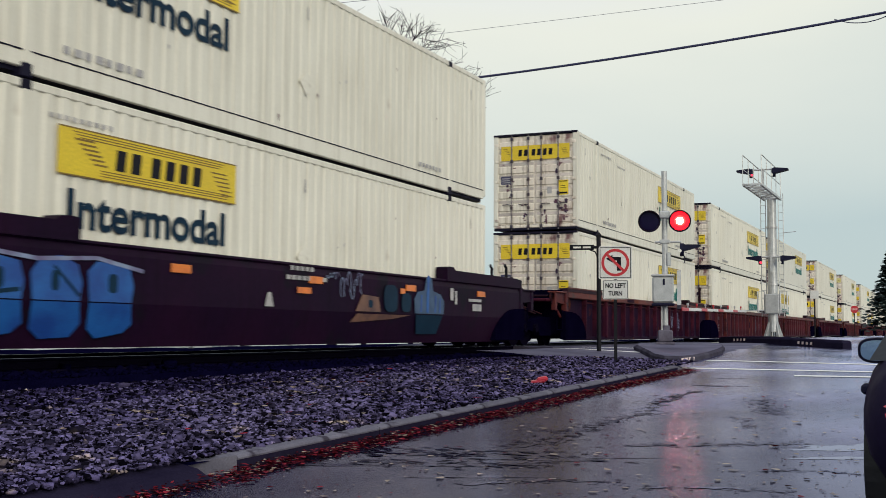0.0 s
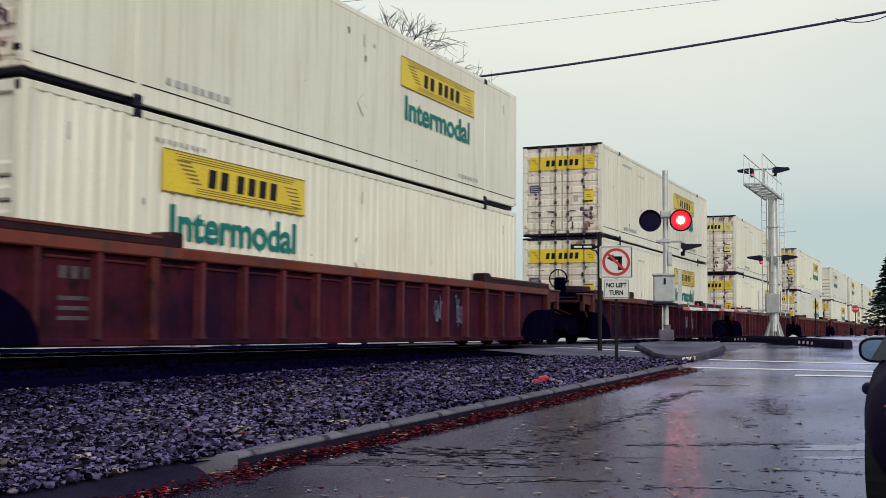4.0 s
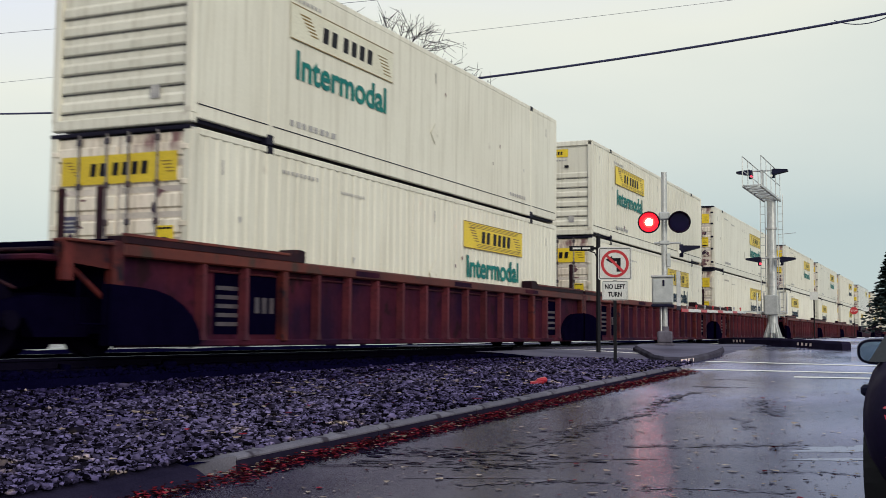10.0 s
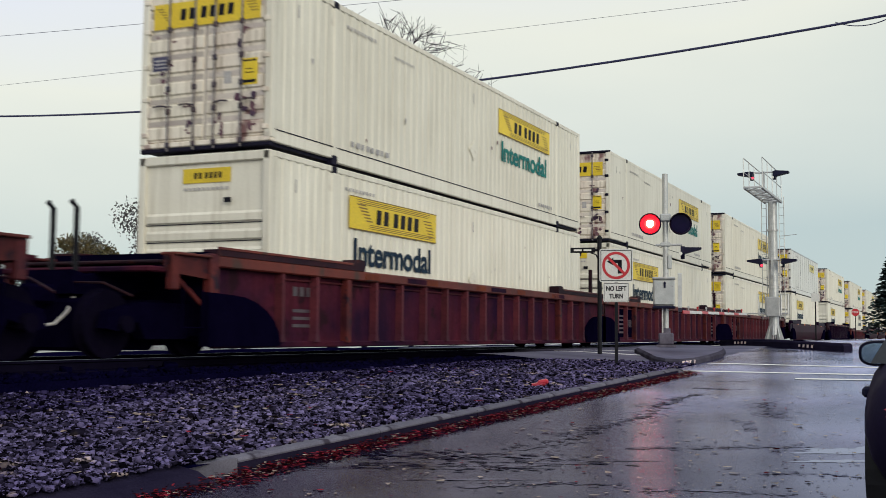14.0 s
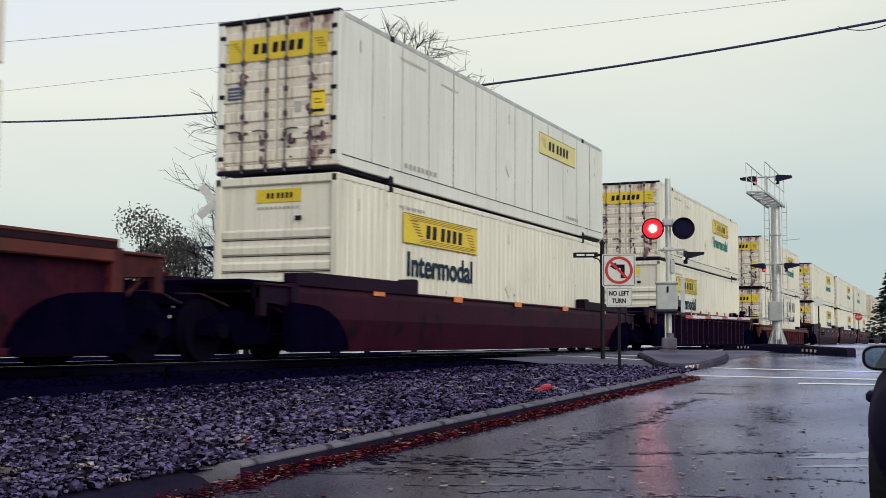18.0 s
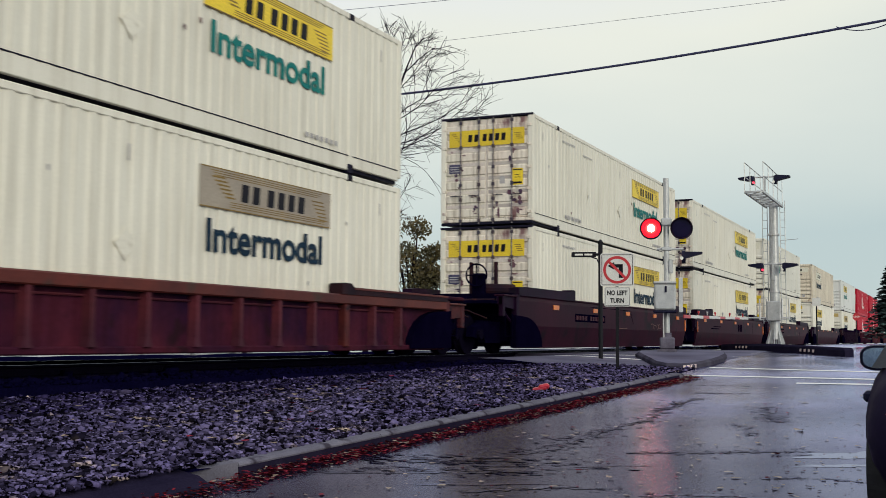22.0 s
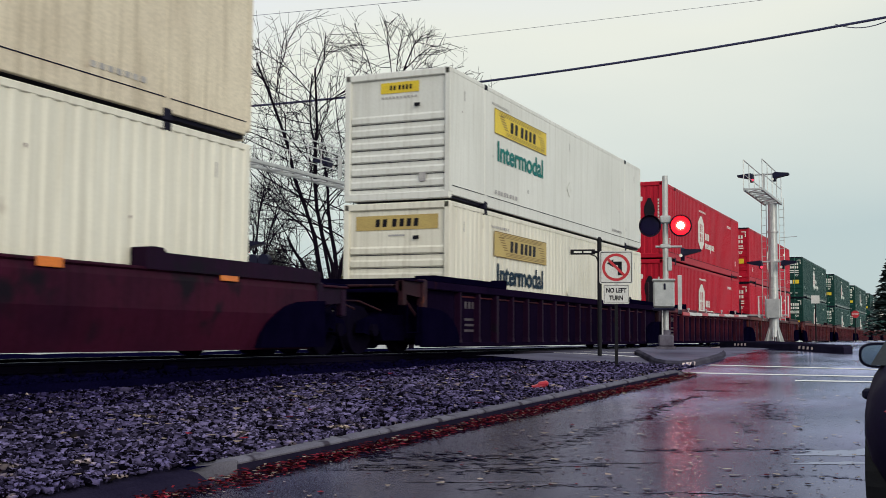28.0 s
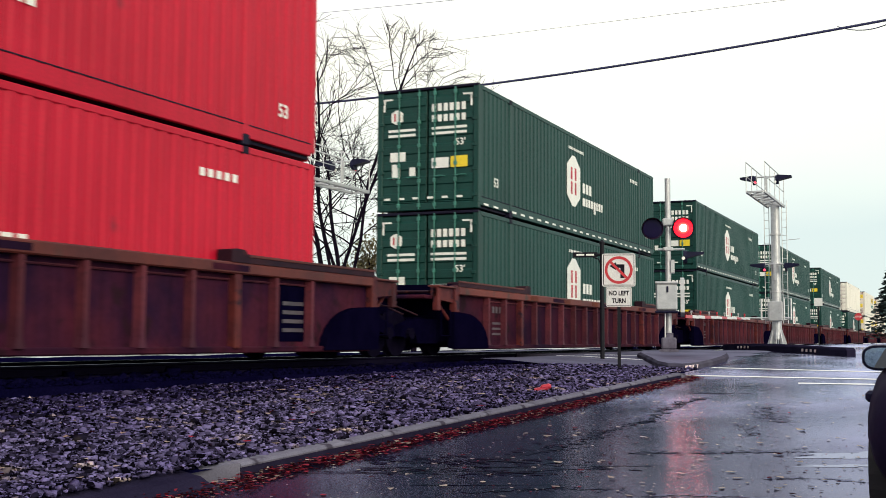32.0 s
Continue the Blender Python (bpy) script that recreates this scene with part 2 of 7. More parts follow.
M_LEDGE = surface("sooty_brown_ledge_steel", (0.030, 0.009, 0.014), (0.012, 0.005, 0.012), 0.6, scale=1.5, grain=14, bump=0.1, vary=0.3, gloss=0.1, stain=(0.075, 0.021, 0.014), stain_at=0.63)
M_ARMSTEEL = surface("rusty_beam_steel", (0.110, 0.020, 0.018), (0.040, 0.009, 0.015), 0.6, scale=1.6, grain=14, bump=0.1, vary=0.3, gloss=0.15, stain=(0.012, 0.006, 0.014), stain_at=0.57)
M_GRAFFITI = surface("blue_spray_paint", (0.004, 0.040, 0.22), (0.008, 0.09, 0.33), 0.4, scale=3, bump=0.0)
M_SPRAYBLUE = surface("pale_blue_spray_paint", (0.045, 0.085, 0.16), (0.025, 0.055, 0.12), 0.5, scale=5, bump=0.0)
M_OCHREPAINT = surface("dull_tan_spray_paint", (0.17, 0.08, 0.05), (0.08, 0.035, 0.03), 0.5, scale=4, bump=0.0)
M_TANSCUFF = surface("scraped_primer", (0.20, 0.09, 0.06), (0.12, 0.05, 0.04), 0.5, scale=6, bump=0.0)
M_GRAFFITI2 = surface("pale_spray_paint", (0.22, 0.28, 0.42), (0.12, 0.10, 0.20), 0.5, scale=4, bump=0.0)

# The bluish wet tint puts the overall colour cast into the road's reflections.
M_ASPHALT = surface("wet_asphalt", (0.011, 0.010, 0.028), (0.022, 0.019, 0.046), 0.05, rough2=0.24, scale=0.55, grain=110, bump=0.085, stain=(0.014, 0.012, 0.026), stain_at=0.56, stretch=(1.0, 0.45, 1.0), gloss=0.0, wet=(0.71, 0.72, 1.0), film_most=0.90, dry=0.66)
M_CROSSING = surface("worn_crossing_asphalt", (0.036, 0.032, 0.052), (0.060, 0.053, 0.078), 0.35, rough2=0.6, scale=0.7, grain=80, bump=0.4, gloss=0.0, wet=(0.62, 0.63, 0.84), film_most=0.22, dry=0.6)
M_LOT = surface("wet_pale_pavement", (0.26, 0.26, 0.26), (0.34, 0.33, 0.32), 0.15, rough2=0.5, scale=0.05, grain=20, bump=0.1)
M_STONE = surface("ballast_stone", (0.040, 0.034, 0.067), (0.024, 0.020, 0.046), 0.6, scale=1.0, grain=60, bump=0.3, island=0.93, skew=5.0, gloss=0.0, stain=(0.105, 0.082, 0.070), stain_at=0.62)
M_DARKSTONE = surface("oil_darkened_stone", (0.018, 0.014, 0.040), (0.010, 0.008, 0.026), 0.6, scale=1.0, grain=60, bump=0.3, island=0.9, skew=3.5, gloss=0.0)
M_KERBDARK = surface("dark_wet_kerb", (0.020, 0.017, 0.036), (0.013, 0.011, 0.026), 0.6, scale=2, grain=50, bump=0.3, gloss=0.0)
M_KERBGREY = surface("grey_island_kerb", (0.075, 0.070, 0.095), (0.045, 0.042, 0.062), 0.6, scale=2, grain=50, bump=0.3, gloss=0.0)
M_SMEAR = surface("purple_brown_smear", (0.20, 0.11, 0.12), (0.10, 0.05, 0.08), 0.55, scale=5, bump=0.0, gloss=0.1)
# Near black: the shade in the gaps between stones is put into it.
M_SHADEGRIT = surface("dark_grit_between_stones", (0.002, 0.0018, 0.017), (0.004, 0.0034, 0.024), 0.9, gloss=0.0, scale=6, grain=60, bump=0.8)
# Near black: the train's shade on the oily bed is put in the colour.
M_SHADEBED = surface("oily_track_ballast", (0.0018, 0.0014, 0.012), (0.0032, 0.0026, 0.017), 0.9, scale=2, grain=22, bump=1.0, gloss=0.0)
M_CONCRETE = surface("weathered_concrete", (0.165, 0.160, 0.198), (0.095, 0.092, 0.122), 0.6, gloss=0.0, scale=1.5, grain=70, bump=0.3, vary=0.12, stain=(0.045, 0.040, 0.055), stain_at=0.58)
M_LINE = surface("road_marking_paint", (0.80, 0.80, 0.80), (0.70, 0.70, 0.72), 0.35, scale=3, grain=60, bump=0.2, stain=(0.20, 0.20, 0.24), stain_at=0.70)
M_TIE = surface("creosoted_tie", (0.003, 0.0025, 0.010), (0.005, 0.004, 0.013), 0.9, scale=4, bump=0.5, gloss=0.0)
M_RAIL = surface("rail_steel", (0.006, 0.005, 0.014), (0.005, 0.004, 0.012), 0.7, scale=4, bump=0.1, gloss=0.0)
M_RAILTOP = surface("polished_railhead", (0.45, 0.45, 0.47), (0.40, 0.40, 0.42), 0.25, metal=1.0, scale=4, bump=0.0)
M_LEAFRED = surface("russet_leaves", (0.130, 0.011, 0.019), (0.045, 0.008, 0.012), 0.7, gloss=0.0, scale=8, grain=60, bump=0.1, island=0.85, skew=2.2)
M_LEAFYEL = surface("yellow_leaves", (0.34, 0.27, 0.21), (0.20, 0.13, 0.09), 0.6, scale=8, grain=60, bump=0.1, island=0.5)
M_BARK = surface("wet_dark_bark", (0.006, 0.004, 0.010), (0.011, 0.008, 0.014), 0.9, gloss=0.0, scale=3, grain=30, bump=0.5)
M_AUTUMN = surface("olive_autumn_foliage", (0.050, 0.050, 0.016), (0.10, 0.070, 0.018), 0.7, scale=0.5, grain=20, bump=0.1, island=0.6)
M_FOLIAGE = surface("dull_green_foliage", (0.036, 0.040, 0.050), (0.066, 0.056, 0.050), 0.7, scale=0.5, grain=20, bump=0.1, island=0.5)
M_NEEDLE = surface("dark_conifer_needles", (0.010, 0.030, 0.034), (0.018, 0.040, 0.036), 0.7, scale=1, grain=20, bump=0.1, island=0.4)
M_ALU = surface("aluminium_paint", (0.52, 0.53, 0.53), (0.42, 0.43, 0.44), 0.42, metal=0.35, scale=5, grain=50, bump=0.06, stain=(0.30, 0.29, 0.29), stain_at=0.64)
M_LAMPBLACK = surface("matt_black_lamp_housing", (0.004, 0.004, 0.022), (0.007, 0.007, 0.030), 0.55, scale=6, bump=0.05, gloss=0.2)
M_LENSDARK = surface("unlit_dark_red_lens", (0.004, 0.003, 0.024), (0.006, 0.003, 0.028), 0.4, scale=9, bump=0.0, gloss=0.1)
M_GLOW = glowing("lit_lens_centre", (1.0, 0.50, 0.36), 24.0)
M_GLOWMID = glowing("lit_lens_ring", (1.0, 0.012, 0.010), 9.0)
# Outer ring: the glare round the lit lens, modelled as a glowing disc.
M_GLOWRED = glowing("lit_red_lens", (1.0, 0.004, 0.018), 1.5)
M_GLOWDOT = glowing("small_red_lamp", (1.0, 0.05, 0.10), 1.2)
M_SIGNWHITE = surface("white_sign_sheeting", (0.66, 0.66, 0.64), (0.60, 0.60, 0.58), 0.35, scale=3, bump=0.0)
M_SIGNRED = surface("red_sign_sheeting", (0.50, 0.02, 0.03), (0.44, 0.02, 0.03), 0.35, scale=3, bump=0.0)
M_POLE = surface("dark_green_sign_post", (0.004, 0.004, 0.008), (0.006, 0.006, 0.010), 0.6, scale=5, bump=0.1, gloss=0.2)
M_CARPAINT = surface("dark_violet_car_paint", (0.011, 0.008, 0.026), (0.016, 0.011, 0.032), 0.55, rough2=0.75, scale=5, grain=50, bump=0.0, gloss=0.03)
M_CRACKWATER = surface("black_tar_seam", (0.008, 0.007, 0.020), (0.014, 0.012, 0.030), 0.05, rough2=0.16, scale=4, grain=60, bump=0.06, gloss=0.0, wet=(0.50, 0.50, 0.72), film_most=0.50)
M_PUDDLE = surface("standing_rain_water", (0.020, 0.018, 0.034), (0.030, 0.027, 0.048), 0.02, scale=2, grain=30, bump=0.02, gloss=0.0, wet=(0.66, 0.67, 0.88), film_most=0.66)
# Darker than the post: the shade on the base is put in its colour.
M_BASE = surface("grimy_cast_base", (0.14, 0.13, 0.17), (0.08, 0.07, 0.10), 0.6, scale=4, grain=40, bump=0.1, gloss=0.1)
M_RUBBER = surface("black_rubber", (0.012, 0.012, 0.013), (0.02, 0.02, 0.02), 0.75, scale=6, bump=0.2)
M_TAIL = glowing("tail_lamp_red", (0.30, 0.002, 0.022), 0.55)
M_MIRROR = surface("mirror_glass", (0.30, 0.42, 0.48), (0.30, 0.42, 0.48), 0.06, metal=1.0, scale=1, bump=0.0)
M_GLASS = surface("dark_car_glass", (0.015, 0.018, 0.022), (0.015, 0.018, 0.022), 0.08, scale=1, bump=0.0, gloss=0.15)
M_LITTER = surface("red_plastic_litter", (0.45, 0.015, 0.03), (0.30, 0.012, 0.03), 0.35, scale=8, bump=0.1)
M_CABLE = surface("black_cable_sheath", (0.016, 0.018, 0.070), (0.022, 0.024, 0.080), 0.6, scale=5, bump=0.0)
M_BUILDING = surface("pale_siding", (0.60, 0.60, 0.58), (0.50, 0.50, 0.48), 0.6, scale=1, bump=0.1)
M_ROOF = surface("grey_shingle_roof", (0.10, 0.09, 0.10), (0.14, 0.13, 0.13), 0.8, scale=3, bump=0.4)


# ------------------------------------------------------------ mesh helpers
class Geo:
    """Collects vertices and faces of one mesh."""

    def __init__(self):
        self.v, self.f, self.mi, self.cur = [], [], [], 0

    def add(self, vs, fs):
        k = len(self.v)
        self.v += [tuple(p) for p in vs]
        self.f += [tuple(i + k for i in f) for f in fs]
        self.mi += [self.cur] * len(fs)
        return self

    def box(self, x0, x1, y0, y1, z0, z1):
        vs = [(x, y, z) for z in (z0, z1) for y in (y0, y1) for x in (x0, x1)]
        return self.add(vs, [(0, 2, 3, 1), (4, 5, 7, 6), (0, 1, 5, 4), (2, 6, 7, 3), (0, 4, 6, 2), (1, 3, 7, 5)])

    def soft(self, x0, x1, y0, y1, z0, z1, c=0.02):
        """A box with chamfered edges."""
        xs, ys, zs = (x0, x1), (y0, y1), (z0, z1)
        vs, ix = [], {}
        for i, j, k in itertools.product((0, 1), repeat=3):
            for a in range(3):
                d = [c, c, c]
                d[a] = 0
                ix[i, j, k, a] = len(vs)
                vs.append((xs[i] + d[0] * (1 - 2 * i), ys[j] + d[1] * (1 - 2 * j), zs[k] + d[2] * (1 - 2 * k)))
        fs = []
        for i in (0, 1):
            fs += [[ix[i, a, b, 0] for a, b in ((0, 0), (1, 0), (1, 1), (0, 1))]]
            fs += [[ix[a, i, b, 1] for a, b in ((0, 0), (0, 1), (1, 1), (1, 0))]]
            fs += [[ix[a, b, i, 2] for a, b in ((0, 0), (1, 0), (1, 1), (0, 1))]]
        for i, j in itertools.product((0, 1), repeat=2):
            fs += [[ix[i, j, 0, 0], ix[i, j, 1, 0], ix[i, j, 1, 1], ix[i, j, 0, 1]]]
            fs += [[ix[i, 0, j, 0], ix[i, 1, j, 0], ix[i, 1, j, 2], ix[i, 0, j, 2]]]
            fs += [[ix[0, i, j, 1], ix[1, i, j, 1], ix[1, i, j, 2], ix[0, i, j, 2]]]
        for i, j, k in itertools.product((0, 1), repeat=3):
            fs += [[ix[i, j, k, 0], ix[i, j, k, 1], ix[i, j, k, 2]]]
        return self.add(vs, fs)

    def tube(self, pts, r, n=8, cap=True):
        """A round bar along pts; r is one radius or one for each point."""
        pts = [Vector(p) for p in pts]
        rs = r if isinstance(r, (list, tuple)) else [r] * len(pts)
        vs = []
        for i, p in enumerate(pts):
            d = (pts[min(i + 1, len(pts) - 1)] - pts[max(i - 1, 0)]).normalized()
            a = d.cross(Vector((0, 0, 1)) if abs(d.z) < 0.9 else Vector((1, 0, 0))).normalized()
            b = d.cross(a)
            vs += [p + (a * math.cos(t) + b * math.sin(t)) * rs[i] for t in (2 * math.pi * k / n for k in range(n))]
        fs = [(i * n + k, i * n + (k + 1) % n, (i + 1) * n + (k + 1) % n, (i + 1) * n + k) for i in range(len(pts) - 1) for k in range(n)]
        if cap:
            fs += [tuple(reversed(range(n))), tuple(range((len(pts) - 1) * n, len(pts) * n))]
        return self.add(vs, fs)

    def prism(self, poly, axis, a, b):
        """A flat outline pushed along an axis from a to b. The outline's two numbers are the other two axes in order."""
        def at(p, s):
            return {"x": (s, p[0], p[1]), "y": (p[0], s, p[1]), "z": (p[0], p[1], s)}[axis]
        n = len(poly)
        vs = [at(p, a) for p in poly] + [at(p, b) for p in poly]
        fs = [tuple(range(n)), tuple(reversed(range(n, 2 * n)))] + [(i, i + n, (i + 1) % n + n, (i + 1) % n) for i in range(n)]
        return self.add(vs, fs)

    def move(self, m, start=0):
        for i in range(start, len(self.v)):
            self.v[i] = tuple(m @ Vector(self.v[i]))
        return self


def mesh_of(name, geo, *mats):
    me = bpy.data.meshes.new(name)
    me.from_pydata(geo.v, [], geo.f)
    for m in mats:
        me.materials.append(m)
    if len(mats) > 1:
        me.polygons.foreach_set("material_index", geo.mi)
    bm = bmesh.new()
    bm.from_mesh(me)
    bmesh.ops.recalc_face_normals(bm, faces=bm.faces)
    bm.to_mesh(me)
    bm.free()
    return me


def part(name, geo, material, parent, label=""):
    mats = material if isinstance(material, tuple) else (material,)
    ob = new(name, mesh_of(name, geo, *mats))
    ob.parent = parent
    return tagged(ob, label)


def rounded_off(ob):
    """Shade a part smoothly."""
    ob.data.polygons.foreach_set("use_smooth", [True] * len(ob.data.polygons))
    return ob


def again(ob, m, parent=None):
    """Another piece on the same mesh."""
    o = new(ob.name.split(".")[0], ob.data)
    o.parent = parent or ob.parent
    o.matrix_basis = m
    if "label" in ob:
        o["label"] = ob["label"]
    return o


def thing(name, label, category, group="", kind="", at=None):
    ob = new(name)
    ob.empty_display_size = 0.2
    if at is not None:
        ob.matrix_basis = at
    return tagged(ob, label, category, group, kind)


def solid(name, geo, material, label, category, kind="structure", at=None):
    mats = material if isinstance(material, tuple) else (material,)
    ob = new(name, mesh_of(name, geo, *mats))
    if at is not None:
        ob.matrix_basis = at
    return tagged(ob, label, category, "", kind)


def quick(name, vs, fs, material):
    """A mesh from numpy arrays of vertices and equal-sided faces."""
    me = bpy.data.meshes.new(name)
    k = fs.shape[1]
    me.vertices.add(len(vs))
    me.vertices.foreach_set("co", np.asarray(vs, np.float32).ravel())
    me.loops.add(fs.size)
    me.loops.foreach_set("vertex_index", fs.astype(np.int32).ravel())
    me.polygons.add(len(fs))
    me.polygons.foreach_set("loop_start", np.arange(0, fs.size, k, dtype=np.int32))
    me.update(calc_edges=True)
    me.materials.append(material)
    return me


def words(text, size, material, name="lettering", bold=0.0):
    """Flat letters in the x, y plane as a mesh, middle at the origin."""
    cu = bpy.data.curves.new(name, "FONT")
    cu.body, cu.size, cu.align_x, cu.align_y = text, size, "CENTER", "CENTER"
    cu.offset, cu.extrude = bold, 0.002
    ob = bpy.data.objects.new(name, cu)
    scene.collection.objects.link(ob)
    bpy.context.view_layer.update()
    me = bpy.data.meshes.new_from_object(ob.evaluated_get(bpy.context.evaluated_depsgraph_get()))
    bpy.data.objects.remove(ob)
    me.materials.clear()
    me.materials.append(material)
    return me


def lettered(me, name, parent, m, label=""):
    o = new(name, me)
    o.parent = parent
    o.matrix_basis = m
    return tagged(o, label)


# ------------------------------------------------------------ the lie of the land
TRACK_X = -11.04          # middle of the track; railheads are at z = 0
KERB_X = -4.62
EDGE_X = -5.0


def kerb_x(y):
    """The kerb runs slightly askew to the track."""
    return -4.73 + 0.031 * (y - 7)

CREST_X = -8.6


def ease(t):
    t = min(1.0, max(0.0, t))
    return t * t * (3 - 2 * t)


def road_z(y):
    """The road climbs to the level crossing and then flattens."""
    if y < -5:
        return -0.983
    if y < 30:
        return -0.85 + 0.0266 * y
    if y < 47:
        return -0.052 + 0.0148 * (y - 30)
    return 0.2


def land_z(x, y):
    s = ease((EDGE_X - x) / 3.6)
    return road_z(y) * (1 - s) - 0.02 * s


def crest_z(y):
    """Top of the gravel where it meets the near-black trackbed."""
    return min(-0.165, max(-0.32, -0.285 + 0.0075 * (y - 8)))


def gravel_z(x, y):
    s = min(1.0, max(0.0, (KERB_X - 0.12 - x) / (KERB_X - 0.12 - CREST_X)))
    return (road_z(y) + 0.12) * (1 - s) + crest_z(y) * s + 0.05 * math.sin(s * math.pi)


def sheet(xs, ys, fz):
    g = Geo()
    n = len(xs)
    g.add([(x, y, fz(x, y)) for y in ys for x in xs], [(j * n + i, j * n + i + 1, (j + 1) * n + i + 1, (j + 1) * n + i) for j in range(len(ys) - 1) for i in range(n - 1)])
    return g


def steps(a, b, d):
    k = max(1, round((b - a) / d))
    return [a + (b - a) * i / k for i in range(k + 1)]


def base_z(x, y):
    if x < -13.4:
        return -0.36
    if x < -8.4:
        return -0.60
    return road_z(y) - 0.14


solid("ground", sheet([-3000, -900, -300, -120, -60, -30, -18, -13.5, -13.3, -8.5, -8.3, -6, -3, 0, 5, 12, 30, 90, 300, 900, 3000],
                      [-900, -200, -60, -20, -5, 0, 5, 10, 15, 20, 25, 30, 36, 42, 47, 60, 90, 150, 300, 900, 4500], base_z), M_LOT,
      "wet pale pavement and open ground under an overcast sky", "ground")
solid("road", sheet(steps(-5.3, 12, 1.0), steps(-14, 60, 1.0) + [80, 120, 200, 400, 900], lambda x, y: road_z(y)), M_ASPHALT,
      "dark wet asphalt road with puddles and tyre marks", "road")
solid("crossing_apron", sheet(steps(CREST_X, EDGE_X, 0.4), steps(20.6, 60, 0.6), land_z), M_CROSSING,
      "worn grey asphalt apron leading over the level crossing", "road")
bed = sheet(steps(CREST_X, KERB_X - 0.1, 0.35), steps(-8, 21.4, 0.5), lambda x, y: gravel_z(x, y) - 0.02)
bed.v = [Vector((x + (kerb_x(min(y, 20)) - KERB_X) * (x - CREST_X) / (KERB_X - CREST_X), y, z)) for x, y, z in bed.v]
solid("gravel_bed", bed, M_SHADEGRIT,
      "near-black grit bed, the shade between stones in its colour", "gravel")

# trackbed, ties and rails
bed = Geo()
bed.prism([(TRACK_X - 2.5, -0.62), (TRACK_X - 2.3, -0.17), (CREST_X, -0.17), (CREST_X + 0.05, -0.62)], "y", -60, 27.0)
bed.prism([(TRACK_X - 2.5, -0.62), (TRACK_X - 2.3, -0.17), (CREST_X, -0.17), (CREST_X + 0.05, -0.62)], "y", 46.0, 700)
solid("trackbed", bed, M_SHADEBED, "oily ballast under the railway track, near black for the shade of the train", "trackbed")
slab = Geo()
for x0, x1 in ((TRACK_X - 2.5, TRACK_X - 0.80), (TRACK_X - 0.64, TRACK_X + 0.64), (TRACK_X + 0.80, CREST_X)):
    slab.soft(x0, x1, 27.0, 46.0, -0.5, -0.012, 0.02)
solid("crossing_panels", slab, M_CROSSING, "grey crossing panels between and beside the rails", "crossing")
track = thing("railway_track", "steel rails spiked to dark creosoted wooden ties", "track", kind="structure")
for sx in (-1, 1):
    x = TRACK_X + sx * 0.7525
    g = Geo()
    g.prism([(x - 0.075, -0.17), (x + 0.075, -0.17), (x + 0.075, -0.15), (x + 0.012, -0.13), (x + 0.012, -0.045), (x + 0.036, -0.035), (x + 0.036, -0.004), (x - 0.036, -0.004), (x - 0.036, -0.035), (x - 0.012, -0.045), (x - 0.012, -0.13), (x - 0.075, -0.15)], "y", -60, 700)
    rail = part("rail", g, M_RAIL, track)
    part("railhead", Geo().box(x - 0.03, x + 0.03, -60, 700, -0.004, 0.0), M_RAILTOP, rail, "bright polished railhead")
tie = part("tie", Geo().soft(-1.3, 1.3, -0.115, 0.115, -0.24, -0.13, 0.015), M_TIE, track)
tie.matrix_basis = pose(TRACK_X, 2.0, 0)
for i in range(1, 46):
    again(tie, pose(TRACK_X, 2.0 + i * 0.53, 0, 0, 0, random.uniform(-0.6, 0.6)))

# kerb of single stones along the gravel
kerb = thing("kerb", "weathered grey concrete kerb between gravel and road", "kerb", kind="structure")
KERB_TURN = -math.degrees(math.atan(0.031))
KERB_RISE = math.degrees(math.atan(0.0266))
kerb_stone = kerb_face = None
ky = 6.9
for i in range(6):
    length = 2.1
    at_i = pose(kerb_x(ky), ky, road_z(ky), KERB_RISE, 0, KERB_TURN)
    if kerb_stone is None:
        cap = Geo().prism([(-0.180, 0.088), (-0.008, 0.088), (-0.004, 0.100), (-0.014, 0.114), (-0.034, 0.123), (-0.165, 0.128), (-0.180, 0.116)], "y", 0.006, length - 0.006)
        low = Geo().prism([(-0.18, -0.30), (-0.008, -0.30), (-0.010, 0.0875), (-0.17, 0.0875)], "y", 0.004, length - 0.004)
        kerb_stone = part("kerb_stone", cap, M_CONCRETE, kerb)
        # face darker than the cap: grime plus its upright side's shade, in the colour
        kerb_face = part("kerb_face", low, M_KERBDARK, kerb, "grimy kerb face, darkened for its shaded side")
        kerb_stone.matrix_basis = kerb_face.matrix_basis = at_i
    else:
        again(kerb_stone, at_i)
        again(kerb_face, at_i)
    ky += length


def kerb_nose(verts, at, label):
    o = part("kerb_end", Geo().add(verts, [(0, 1, 2, 3), (4, 7, 6, 5), (0, 4, 5, 1), (1, 5, 6, 2), (2, 6, 7, 3), (3, 7, 4, 0)]), M_CONCRETE, kerb, label)
    o.matrix_basis = at


# the turned-in first stone, and the last one that drops to the road
kerb_nose([(-0.44, -0.34, -0.2), (-0.20, -0.46, -0.2), (0.0, 0, -0.2), (-0.19, 0, -0.2), (-0.42, -0.34, 0.112), (-0.22, -0.46, 0.096), (-0.014, 0, 0.122), (-0.18, 0, 0.129)], pose(kerb_x(6.9), 6.9, road_z(6.9), 1.5, 0, KERB_TURN), "sloping kerb end stone")
